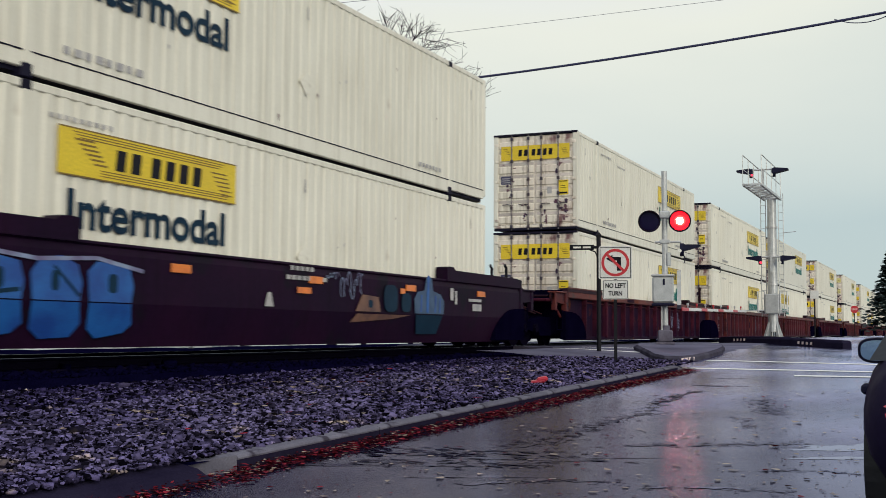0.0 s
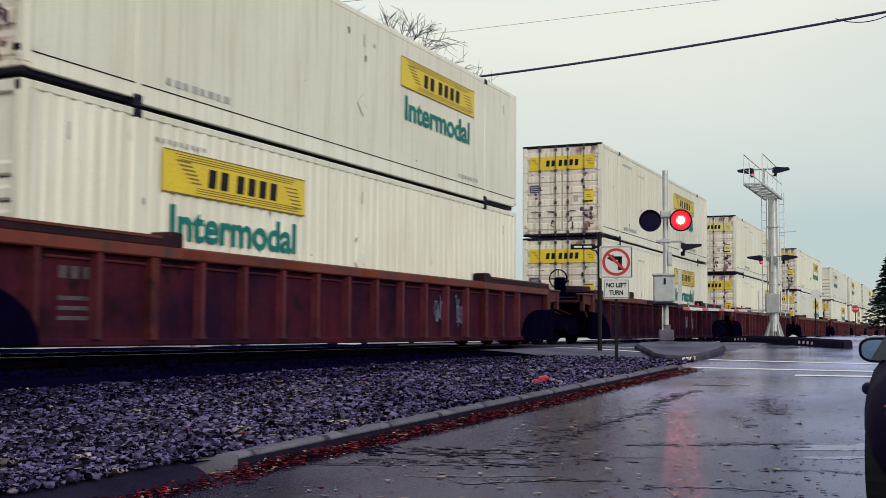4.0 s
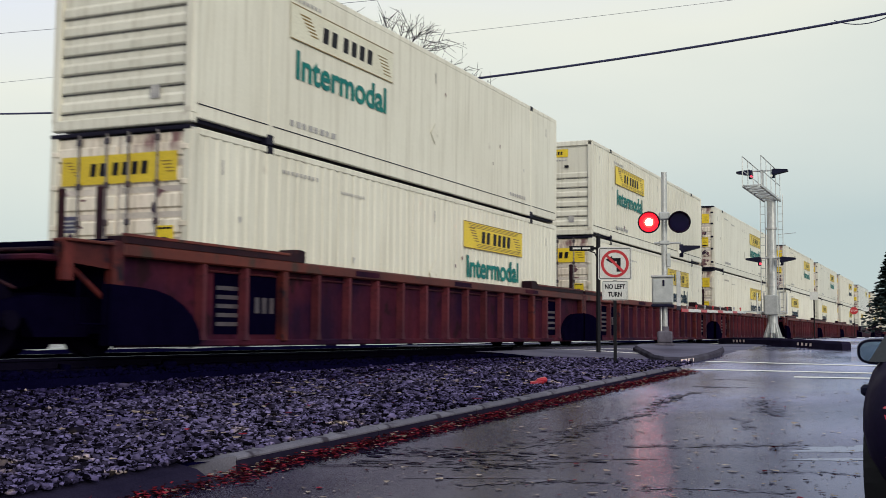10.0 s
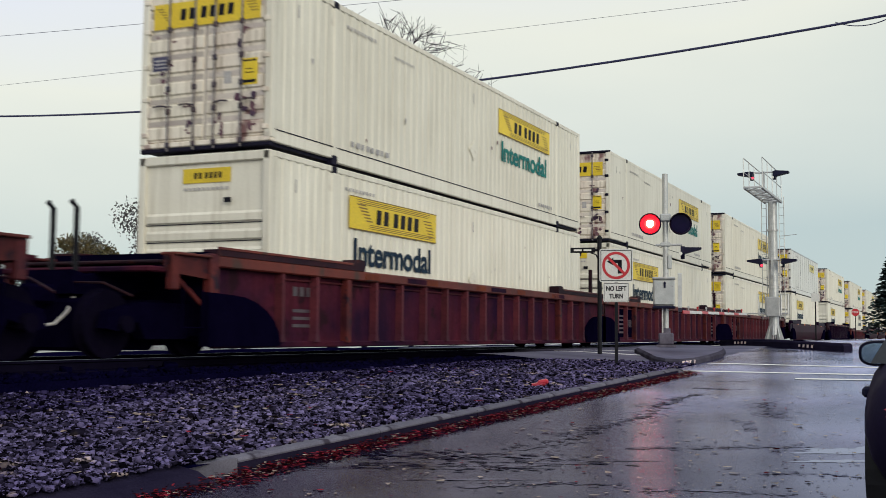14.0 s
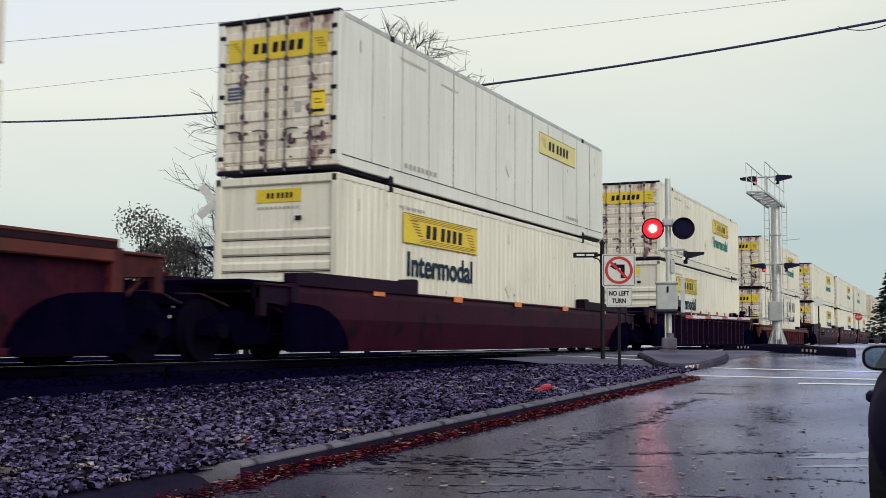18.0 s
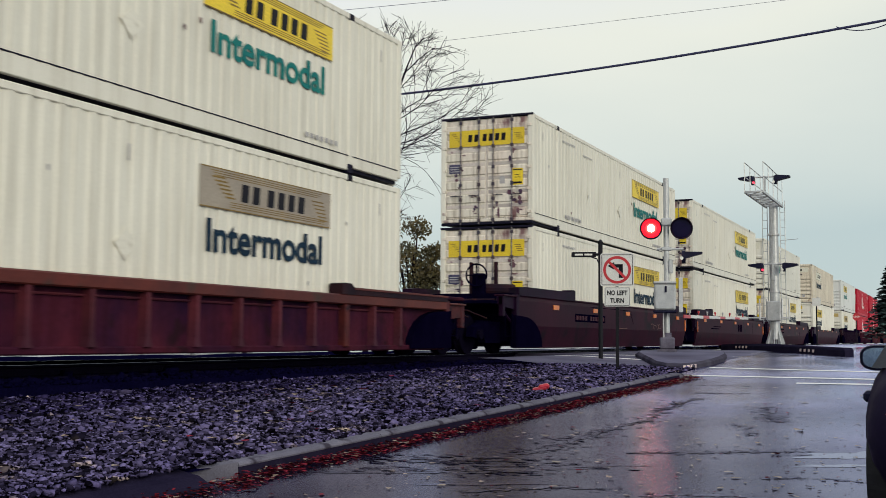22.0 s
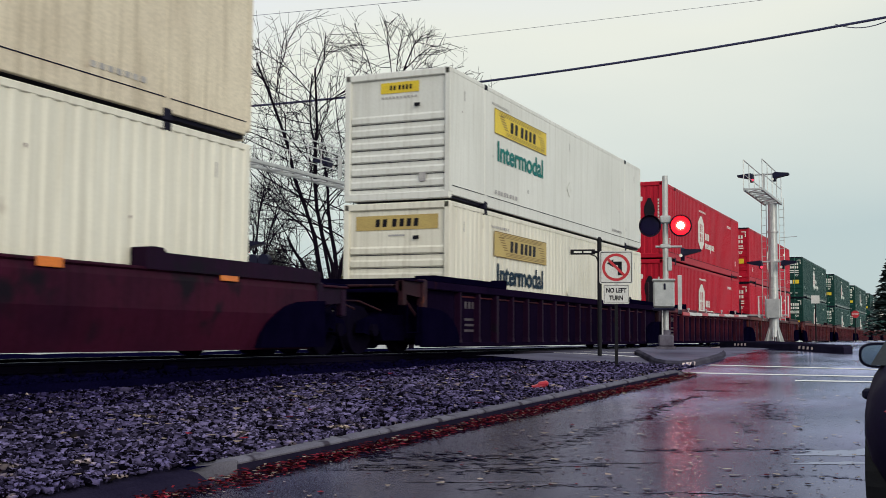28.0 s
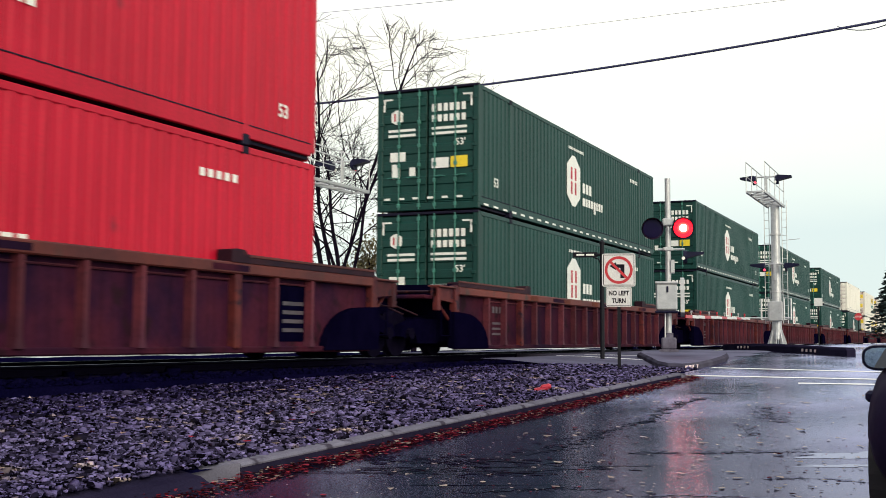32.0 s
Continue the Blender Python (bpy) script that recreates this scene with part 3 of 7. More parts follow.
kerb_nose([(-0.155, 0, -0.2), (0.0, 0, -0.2), (-0.02, 0.62, -0.2), (-0.25, 0.62, -0.2), (-0.155, 0, 0.12), (-0.01, 0, 0.112), (-0.02, 0.62, 0.012), (-0.25, 0.62, 0.03)], pose(kerb_x(ky), ky, road_z(ky), KERB_RISE, 0, KERB_TURN), "kerb stone dropping to the road")
# flush stones from there to the island
pts = [(kerb_x(ky) - 0.12, ky + 0.62), (-4.78, ky + 1.7), (-5.25, ky + 3.2)]
for (x0, y0), (x1, y1) in zip(pts, pts[1:]):
    d = Vector((x1 - x0, y1 - y0, 0))
    o = part("flush_stone", Geo().prism([(-0.13, -0.2), (0.10, -0.2), (0.10, 0.012), (-0.13, 0.022)], "y", 0.0, d.length - 0.01), M_CONCRETE, kerb)
    o.matrix_basis = pose(x0, y0, road_z(y0), KERB_RISE, 0, math.degrees(math.atan2(-d.x, d.y)))
# worn asphalt lip nearer than the kerb
g = Geo().prism([(-0.55, -0.25), (0.02, -0.25), (0.0, 0.02), (-0.10, 0.075), (-0.30, 0.11), (-0.48, 0.15), (-0.55, 0.10)], "y", 0, 13.85)
solid("asphalt_lip", g, M_KERBDARK, "low worn asphalt lip edging the gravel", "kerb", at=pose(kerb_x(-7.4) + 0.10, -7.4, -1.035, 1.524, 0, KERB_TURN))


# painted lines
def stripe(x0, y0, x1, y1, w, name="road_marking"):
    d = Vector((x1 - x0, y1 - y0, 0))
    k = max(1, round(d.length / 0.6))
    nrm = Vector((-d.y, d.x, 0)).normalized() * w / 2
    vs, fs = [], []
    for i in range(k + 1):
        p = Vector((x0, y0, 0)) + d * i / k
        for q in (p + nrm, p - nrm):
            vs.append((q.x, q.y, land_z(q.x, q.y) + 0.005))
    fs = [(2 * i, 2 * i + 1, 2 * i + 3, 2 * i + 2) for i in range(k)]
    return solid(name, Geo().add(vs, fs), M_LINE, "worn white line painted on wet asphalt", "road marking")


stripe(-4.75, 20.95, 4.5, 20.75, 0.30)
stripe(-4.70, 23.9, 4.5, 22.3, 0.30)
stripe(-2.40, 19.35, 4.5, 19.95, 0.30)
stripe(-8.55, 25.2, -6.3, 25.9, 0.36)
stripe(-8.55, 27.4, -7.3, 28.2, 0.36)


# kerbed islands
def island(name, poly, h, label, edge, top):
    isl = thing(name, label, "traffic island", kind="structure")
    n = len(poly)
    c = Vector((sum(p[0] for p in poly) / n, sum(p[1] for p in poly) / n, 0))
    g, inner, outer = Geo(), [], []
    for x, y in poly:
        v = Vector((x, y, 0)) - c
        q = c + v * (1 - 0.10 / max(0.3, v.length))
        outer.append((x, y))
        inner.append((q.x, q.y))
    vs = [(x, y, land_z(x, y) - 0.15) for x, y in outer] + [(x, y, land_z(x, y) + h - 0.05) for x, y in outer] + [(x, y, land_z(x, y) + h) for x, y in inner]
    fs = [(i, (i + 1) % n, (i + 1) % n + n, i + n) for i in range(n)] + [(i + n, (i + 1) % n + n, (i + 1) % n + 2 * n, i + 2 * n) for i in range(n)]
    part("kerb_edge", g.add(vs, fs), edge, isl)
    g = Geo().add([(x, y, land_z(x, y) + h - 0.004) for x, y in inner], [tuple(range(n))])
    part("island_top", g, top, isl)
    return isl


M_PINKWHITE = surface("pale_reflective_bar", (0.80, 0.62, 0.60), (0.74, 0.60, 0.58), 0.3, scale=4, bump=0.0)
near_island = island("traffic_island_1", [(-5.35, 22.75), (-5.05, 22.75), (-4.90, 23.4), (-4.88, 25.0), (-4.95, 26.8), (-5.2, 28.6), (-5.6, 30.4), (-6.2, 31.2), (-7.2, 30.6), (-7.5, 29.0), (-7.1, 27.0), (-6.2, 24.6), (-5.7, 23.3)], 0.13, "low kerbed island with a pale concrete top round the crossing signal", M_KERBGREY, M_CROSSING)
far_island = island("traffic_island_2", [(-2.62, 31.0), (-2.45, 31.6), (-3.0, 32.6), (-5.4, 37.6), (-7.2, 41.6), (-7.7, 41.2), (-7.1, 40.0), (-4.9, 35.4), (-3.1, 31.6)], 0.21, "long dark median kerb with pale reflective bars at its ends", M_KERBDARK, M_KERBDARK)


def bars_on(isl, p0, p1, z, n, w, h):
    """Slanted reflective bars along a kerb face."""
    a, b = Vector((*p0, 0)), Vector((*p1, 0))
    d = (b - a).normalized()
    out = Vector((d.y, -d.x, 0)) * 0.012
    for i in range(n):
        p = a + (b - a) * (i + 0.5) / n + out
        zz = land_z(p.x, p.y) + z
        q = [(p - d * w / 2, 0), (p + d * w / 2, 0), (p + d * (w / 2 + 0.02), h), (p - d * (w / 2 - 0.02), h)]
        vs = [(v.x, v.y, zz + k) for v, k in q] + [(v.x - out.x, v.y - out.y, zz + k) for v, k in q]
        part("reflective_bar", Geo().add(vs, [(0, 1, 2, 3), (7, 6, 5, 4), (0, 4, 5, 1), (1, 5, 6, 2), (2, 6, 7, 3), (3, 7, 4, 0)]), M_PINKWHITE, isl)


bars_on(near_island, (-5.03, 22.8), (-4.90, 23.5), 0.02, 4, 0.12, 0.07)
bars_on(far_island, (-6.95, 39.7), (-6.25, 38.2), 0.06, 4, 0.17, 0.08)
bars_on(far_island, (-4.1, 33.7), (-3.5, 32.4), 0.06, 4, 0.14, 0.08)


# ballast stones, leaves
def scatter_stones(n, xr, yr, size, fz, seed, name, label, mat=None):
    rng = np.random.default_rng(seed)
    base = np.array([(-1, -1, -1), (1, -1, -1), (1, 1, -1), (-1, 1, -1), (-1, -1, 1), (1, -1, 1), (1, 1, 1), (-1, 1, 1)], float) * 0.66
    quad = np.array([(0, 3, 2, 1), (4, 5, 6, 7), (0, 1, 5, 4), (1, 2, 6, 5), (2, 3, 7, 6), (3, 0, 4, 7)])
    x = rng.uniform(*xr, n)
    y = yr[0] + (yr[1] - yr[0]) * rng.random(n) ** 1.25
    x = x + (kerb_x(np.minimum(y, 20.0)) - KERB_X) * (x - CREST_X) / (KERB_X - CREST_X)
    s = size * np.exp(rng.normal(0, 0.32, n))
    z = np.array([fz(a, b) for a, b in zip(x, y)]) + s * rng.uniform(-0.15, 0.55, n)
    v = base[None] * (1 + rng.uniform(-0.25, 0.25, (n, 8, 1))) + rng.uniform(-0.36, 0.36, (n, 8, 3))
    v = v * (s[:, None, None] * np.stack([rng.uniform(0.8, 1.5, n), rng.uniform(0.7, 1.2, n), rng.uniform(0.45, 0.80, n)], 1)[:, None, :])
    a, b = rng.uniform(0, 6.28, n), rng.normal(0, 0.5, n)
    ca, sa, cb, sb = np.cos(a), np.sin(a), np.cos(b), np.sin(b)
    X, Y, Z = v[..., 0], v[..., 1], v[..., 2]
    Y, Z = cb[:, None] * Y - sb[:, None] * Z, sb[:, None] * Y + cb[:, None] * Z
    X, Y = ca[:, None] * X - sa[:, None] * Y, sa[:, None] * X + ca[:, None] * Y
    v = np.stack([X + x[:, None], Y + y[:, None], Z + z[:, None]], -1).reshape(-1, 3)
    f = (quad[None] + 8 * np.arange(n)[:, None, None]).reshape(-1, 4)
    return tagged(new(name, quick(name, v, f, mat or M_STONE)), label, "gravel", "", "stuff")


scatter_stones(92000, (CREST_X - 0.1, KERB_X - 0.12), (4.0, 21.2), 0.0152, gravel_z, 11, "ballast_gravel", "loose grey and mauve crushed ballast stones, damp")
# darker stones by the rails: oil and trackside shade put into their colour
scatter_stones(15000, (CREST_X - 0.1, CREST_X + 1.5), (6.0, 21.2), 0.0155, lambda x, y: gravel_z(x, y) + 0.012, 14, "oily_gravel", "ballast stones nearer the rails, darkened for oil and shade", M_DARKSTONE)
scatter_stones(30000, (CREST_X - 0.2, KERB_X - 0.2), (4.0, 12.0), 0.0115, gravel_z, 12, "fine_gravel", "small grey gravel chips between larger ballast stones")
scatter_stones(2600, (TRACK_X + 0.9, CREST_X - 0.1), (6.0, 26.5), 0.035, lambda x, y: -0.175, 13, "track_ballast", "oily ballast stones beside the rails, darkened for the shade of the train", M_SHADEBED)


def scatter_leaves(n, place, size, seed, name, label, mat, lift=1.0):
    rng = np.random.default_rng(seed)
    out = np.array([(-0.5, -0.12), (0.0, -0.42), (0.5, -0.1), (0.62, 0.12), (0.0, 0.4), (-0.55, 0.16)])
    vs, fs = [], []
    for i in range(n):
        x, y, z = place(rng)
        s = size * math.exp(rng.normal(0, 0.3))
        a, t1, t2 = rng.uniform(0, 6.28), rng.normal(0, 0.22), rng.normal(0, 0.22)
        for u, w in out:
            px, py = s * (u * math.cos(a) - w * math.sin(a)), s * (u * math.sin(a) + w * math.cos(a))
            vs.append((x + px, y + py, z + 0.005 + lift * (abs(px * t1 + py * t2) + 0.15 * s * (u * u))))
        fs.append([6 * i + k for k in range(6)])
    return tagged(new(name, quick(name, np.array(vs), np.array(fs), mat)), label, "fallen leaves", "", "stuff")


def gutter(rng):
    y = 5.2 + 15.0 * rng.random()
    r = abs(rng.normal(0, 0.10 if y > 7.2 else 0.13))
    return kerb_x(y) + 0.02 + r, y, road_z(y) + rng.uniform(0, max(0.006, 0.055 - 0.25 * r))


def on_road(rng):
    y = 6.0 + 13.0 * rng.random() ** 1.4
    x = rng.uniform(KERB_X + 0.4, -0.2)
    return x, y, road_z(y)


def on_gravel(rng):
    y = 4.5 + 12 * rng.random()
    x = rng.uniform(CREST_X + 1.2, KERB_X - 0.2)
    return x, y, gravel_z(x, y) + 0.03


scatter_leaves(7000, gutter, 0.029, 21, "gutter_leaves", "russet fallen leaves heaped wet along the kerb", M_LEAFRED)
scatter_leaves(620, gutter, 0.030, 22, "gutter_yellow_leaves", "scattered yellow leaves in the gutter", M_LEAFYEL)
scatter_leaves(280, on_road, 0.042, 23, "road_leaves", "pale wet leaves stuck to the road", M_LEAFYEL, 0.7)
scatter_leaves(120, on_road, 0.036, 24, "road_red_leaves", "dark red leaves stuck to the road", M_LEAFRED, 0.7)
scatter_leaves(160, on_gravel, 0.05, 25, "gravel_leaves", "tan and yellow leaves lying on the ballast", M_LEAFYEL)
scatter_leaves(40, on_gravel, 0.06, 26, "gravel_red_leaves", "red-brown leaves lying on the ballast", M_LEAFRED)


def road_specks(rng):
    y = 6.2 + 9.0 * rng.random() ** 1.3
    return rng.uniform(KERB_X + 0.6, 0.3), y, road_z(y)


scatter_leaves(900, road_specks, 0.013, 27, "road_grit", "tiny pale and tawny leaf scraps on the wet road", M_LEAFYEL, 0.6)
scatter_leaves(500, road_specks, 0.016, 28, "road_dark_grit", "tiny dark leaf scraps on the wet road", M_LEAFRED, 0.6)


# dark water in cracks: ragged flecks strung along cracks in the road
def seam(pts, width, seed):
    """A ragged ribbon of water along a crack, with breaks, and loose flecks beside it."""
    rng = random.Random(seed)
    g = Geo()
    line = []
    for (x0, y0), (x1, y1) in zip(pts, pts[1:]):
        k = max(2, int(math.hypot(x1 - x0, y1 - y0) / 0.07))
        line += [(x0 + (x1 - x0) * i / k, y0 + (y1 - y0) * i / k) for i in range(k)]
    line.append(pts[-1])
    drift, left, right, run = 0.0, [], [], 0
    for i, (x, y) in enumerate(line):
        dx, dy = (line[min(i + 1, len(line) - 1)][k] - line[max(i - 1, 0)][k] for k in (0, 1))
        n = math.hypot(dx, dy)
        drift = 0.7 * drift + rng.gauss(0, width * 0.22)
        h = width * rng.choice((0.10, 0.20, 0.36, 0.60)) * rng.uniform(0.6, 1.2)
        px, py = x - dy / n * drift, y + dx / n * drift
        left.append((px + dy / n * h, py - dx / n * h))
        right.append((px - dy / n * h * rng.uniform(0.5, 1.2), py + dx / n * h * rng.uniform(0.5, 1.2)))
        run += 1
        if (run > 3 and rng.random() < 0.14) or i == len(line) - 1:
            if len(left) > 1:
                m = len(left)
                g.add([(a, b, road_z(b) + 0.003) for a, b in left + right], [(j, j + 1, m + j + 1, m + j) for j in range(m - 1)])
            left, right, run = [], [], 0
        for k in range(rng.choice((1, 3, 5, 8))):
            fx, fy, r = px + rng.gauss(0, width * 0.9), py + rng.gauss(0, width * 0.6), width * rng.uniform(0.03, 0.15)
            g.add([(fx + r * 2.6 * math.cos(a) * rng.uniform(0.5, 1.1), fy + r * math.sin(a) * rng.uniform(0.5, 1.1), road_z(fy) + 0.0036) for a in (2 * math.pi * j / 8 for j in range(8))], [tuple(range(8))])
    return solid("tar_seam", g, M_CRACKWATER, "dark ragged crack filled with water in wet asphalt", "road patch")


for i, (pts, w) in enumerate((
        ([(-3.35, 9.0), (-3.25, 10.6), (-3.15, 12.4), (-3.25, 14.9), (-3.2, 15.6)], 0.15),
        ([(-4.35, 8.30), (-3.6, 8.50), (-2.85, 8.75)], 0.28),
        ([(-4.2, 7.7), (-3.5, 7.85), (-2.9, 8.0)], 0.17),
        ([(-3.5, 16.6), (-3.1, 16.6), (-2.7, 16.7)], 0.13),
        ([(-2.2, 14.6), (-2.0, 13.5), (-1.75, 12.6)], 0.15),
        ([(-2.15, 12.2), (-1.95, 11.7), (-1.85, 11.2)], 0.10),
        ([(-2.6, 9.5), (-2.2, 9.7), (-1.7, 9.9), (-1.2, 10.1)], 0.15),
        ([(-3.0, 7.0), (-2.5, 7.5), (-2.1, 7.4)], 0.11),
        ([(-3.9, 18.3), (-3.3, 18.4), (-2.9, 18.4)], 0.08),
        ([(-1.9, 7.3), (-1.5, 7.5), (-1.0, 7.5)], 0.10),
        ([(-1.3, 8.4), (-0.9, 8.6), (-0.6, 8.5)], 0.10))):
    seam(pts, w, 70 + i)

def puddle(x, y, w, d, turn, mat, label, seed):
    """A shallow ragged pool lying in the road, turned by some degrees."""
    rng = random.Random(seed)
    n = 48
    edge = []
    wob = [rng.uniform(0.0, 6.28) for _ in range(4)]
    ca, sa = math.cos(radians(turn)), math.sin(radians(turn))
    for k in range(n):
        a = 2 * math.pi * k / n
        r = 1 + 0.22 * math.sin(2 * a + wob[0]) + 0.18 * math.sin(5 * a + wob[1]) + 0.14 * math.sin(11 * a + wob[2]) + rng.uniform(-0.10, 0.10)
        u, v = w / 2 * r * math.cos(a), d / 2 * r * math.sin(a)
        edge.append((x + u * ca - v * sa, y + u * sa + v * ca))
    g = Geo().add([(px, py, road_z(py) + 0.002) for px, py in edge] + [(x, y, road_z(y) + 0.002)], [(k, (k + 1) % n, n) for k in range(n)])
    return solid("puddle", g, mat, label, "puddle")


for i, (x, y, w, d) in enumerate(((-0.70, 10.05, 1.0, 0.45), (-0.85, 9.3, 0.55, 0.16))):
    puddle(x, y, w, d, 20, M_PUDDLE, "shallow rain puddle on the worn asphalt", 200 + i)
for i, (x, y, w, d) in enumerate(((-3.45, 8.05, 1.9, 0.20), (-3.75, 7.70, 1.5, 0.14), (-3.0, 8.35, 1.2, 0.16), (-2.6, 8.6, 0.8, 0.10), (-3.1, 7.35, 0.8, 0.10))):
    puddle(x, y, w, d, 22, M_CRACKWATER, "dark streak of water in a hollow of the road", 220 + i)

# low dark bank on the far side of the track
rng_bank = random.Random(8)
ys = steps(-60, 200, 1.3)
g = Geo()
xs = [-13.6, -14.4, -15.4, -16.6, -18.0]
hs = [-0.45, -0.09, -0.045, -0.08, -0.5]
g.add([(x, y, h + (rng_bank.uniform(-0.04, 0.03) if 0 < i < 4 else 0)) for y in ys for i, (x, h) in enumerate(zip(xs, hs))], [(j * 5 + i, j * 5 + i + 1, (j + 1) * 5 + i + 1, (j + 1) * 5 + i) for j in range(len(ys) - 1) for i in range(4)])
solid("far_bank", g, M_SHADEGRIT, "low dark gravel bank beyond the track", "bank")

# ------------------------------------------------------------ containers
CL, CW, CH = 16.154, 2.591, 2.896
HW = CW / 2
SIDE = Matrix(((0, 0, 1, HW), (1, 0, 0, 0), (0, 1, 0, 0), (0, 0, 0, 1)))     # flat art onto the side that faces the road
NEARFACE = Matrix(((1, 0, 0, 0), (0, 0, -1, 0), (0, 1, 0, 0), (0, 0, 0, 1)))  # flat art onto the near end


def wall_profile(y0, y1, pitch, depth):
    """y and inset along a corrugated wall."""
    out, y = [], y0
    n = max(1, round((y1 - y0) / pitch))
    p = (y1 - y0) / n
    for i in range(n):
        y = y0 + i * p
        out += [(y, 0.0), (y + p * 0.38, 0.0), (y + p * 0.5, depth), (y + p * 0.88, depth)]
    return out + [(y1, 0.0)]


def flat(poly_list, t=0.004):
    """Thin plates in the x, y plane from outlines."""
    g = Geo()
    for poly in poly_list:
        g.prism(poly, "z", 0.0, t)
    return g


def rect(x0, x1, y0, y1):
    return [(x0, y0), (x1, y0), (x1, y1), (x0, y1)]


def speck(*args):
    """A group of tiny markings, too small to pick apart."""
    return tagged(part(*args), kind="stuff")


INTERMODAL = {}


BAR_MESH = {}


def emblem_row(parent, x, y, h, n, step, wide, name="emblem_bar"):
    """A row of plain dark blocks in place of a company's name; each is an object on one mesh."""
    key = (h, wide)
    if key not in BAR_MESH:
        lean = h * 0.10
        g = flat([[(0, 0), (wide * 0.92, 0), (wide * 0.92 + lean, h), (lean, h)]], 0.003)
        BAR_MESH[key] = mesh_of(name, g, M_INK)
    for i in range(n):
        o = new(name, BAR_MESH[key])
        o.parent = parent
        o.matrix_basis = pose(x + i * step + (step * 0.35 if i > 1 else 0), y, 0.0065)


def side_art(c, y0, panel, ink):
    """The coloured panel with its emblem drawn as plain shapes, and the word below it."""
    w, h = 3.68, 0.60
    p = part("logo_panel", flat([rect(0, w, 0, h)]), panel, c)
    p.matrix_basis = pose(0.0083, 0, 0) @ SIDE @ pose(y0, 1.86, 0)
    rows = [rect(0.0, w, h - 0.018, h), rect(0.0, w, 0.0, 0.018)]
    if panel is not M_FADED:
        rows += [rect(0.25 + 0.06 * k, w - 0.30 - 0.06 * k, h - 0.055 - 0.033 * k, h - 0.043 - 0.033 * k) for k in range(3)]
        rows += [rect(0.75, w - 0.2, 0.05 + 0.033 * k, 0.062 + 0.033 * k) for k in range(3)]
    rows += [rect(0.28 + 0.07 * k, 0.62 + 0.05 * k, 0.45 - 0.055 * k, 0.475 - 0.055 * k) for k in range(6)]
    rows += [rect(w - 0.62 + 0.05 * k, w - 0.24 + 0.03 * k, 0.40 - 0.06 * k, 0.42 - 0.06 * k) for k in range(6)]
    o = tagged(part("panel_stripes", flat(rows, 0.003), M_DECALINK, p), kind="stuff")
    o.matrix_basis = pose(0, 0, 0.0042)
    emblem_row(p, 1.02, 0.16, 0.27, 6, 0.30, 0.20)
    key = ink.name
    if key not in INTERMODAL:
        me = words("Intermodal", 0.64, ink, "lettering", 0.016)
        xs = [v.co.x for v in me.vertices]
        ys = [v.co.y for v in me.vertices]
        me.transform(Matrix.Diagonal((3.24 / (max(xs) - min(xs)), 0.49 / (max(ys) - min(ys)), 1.0, 1.0)) @ Matrix.Translation((-(max(xs) + min(xs)) / 2, -(max(ys) + min(ys)) / 2, 0)))
        INTERMODAL[key] = me
    lettered(INTERMODAL[key], "lettering", c, pose(0.0088, 0, 0) @ SIDE @ pose(y0 + w / 2 - 0.03, 1.46, 0))


def hexagon(x, y, w, h):
    return [(x - w / 2, y + h * 0.30), (x - w / 2, y - h * 0.30), (x - w * 0.26, y - h * 0.42), (x - w * 0.12, y - h / 2), (x + w * 0.12, y - h / 2), (x + w * 0.26, y - h * 0.42), (x + w / 2, y - h * 0.30), (x + w / 2, y + h * 0.30), (x + w * 0.26, y + h * 0.42), (x + w * 0.12, y + h / 2), (x - w * 0.12, y + h / 2), (x - w * 0.26, y + h * 0.42)]


def crest_art(c, mark):
    """White six-sided emblem and plain blocks in place of the company's name."""
    e = part("emblem_plate", flat([hexagon(0, 0, 1.20, 1.43)]), M_DECAL, c)
    e.matrix_basis = pose(0.002, 0, 0) @ SIDE @ pose(6.94, 1.545, 0)
    o = speck("emblem_bars", flat([rect(-0.26, -0.12, 0.03, 0.38), rect(0.10, 0.24, 0.03, 0.38), rect(-0.26, -0.12, -0.38, -0.03), rect(0.10, 0.24, -0.38, -0.03)], 0.003), mark, e)
    o.matrix_basis = pose(0, 0, 0.0045)
    blocks, x = [], 0.0
    for wd, dn in ((0.26, 0), (0.24, 0), (0.26, 0)):
        blocks += [rect(x, x + wd * 0.86, 0.33, 0.62)]
        x += wd + 0.06
    x = 0.0
    for wd, dn in ((0.28, 0), (0.16, 0), (0.22, 0), (0.22, 0), (0.22, 0.14), (0.05, 0), (0.10, 0), (0.2, 0), (0.16, 0)):
        blocks += [rect(x, x + wd * 0.9, -0.04 - dn, 0.19)]
        x += wd + 0.05
    o = speck("name_block", flat(blocks, 0.004), M_DECAL, c)
    o.matrix_basis = pose(0.002, 0, 0) @ SIDE @ pose(7.78, 0.98, 0)
    small = [rect(6.5 + 0.14 * k, 6.58 + 0.14 * k + 0.03 * (k % 2), 2.42, 2.50) for k in range(10)] + [rect(13.0 + 0.2 * k, 13.12 + 0.2 * k, 2.30, 2.42) for k in range(5)]
    o = speck("small_marking", flat(small, 0.004), M_DECAL, c)
    o.matrix_basis = pose(0.002, 0, 0) @ SIDE
    fifty = words("53", 0.30, M_DECAL, "lettering", 0.006)
    for y, z in ((1.06, 0.72), (CL - 1.0, 0.7)):
        lettered(fifty, "lettering", c, pose(0.002, 0, 0) @ SIDE @ pose(y, z, 0))


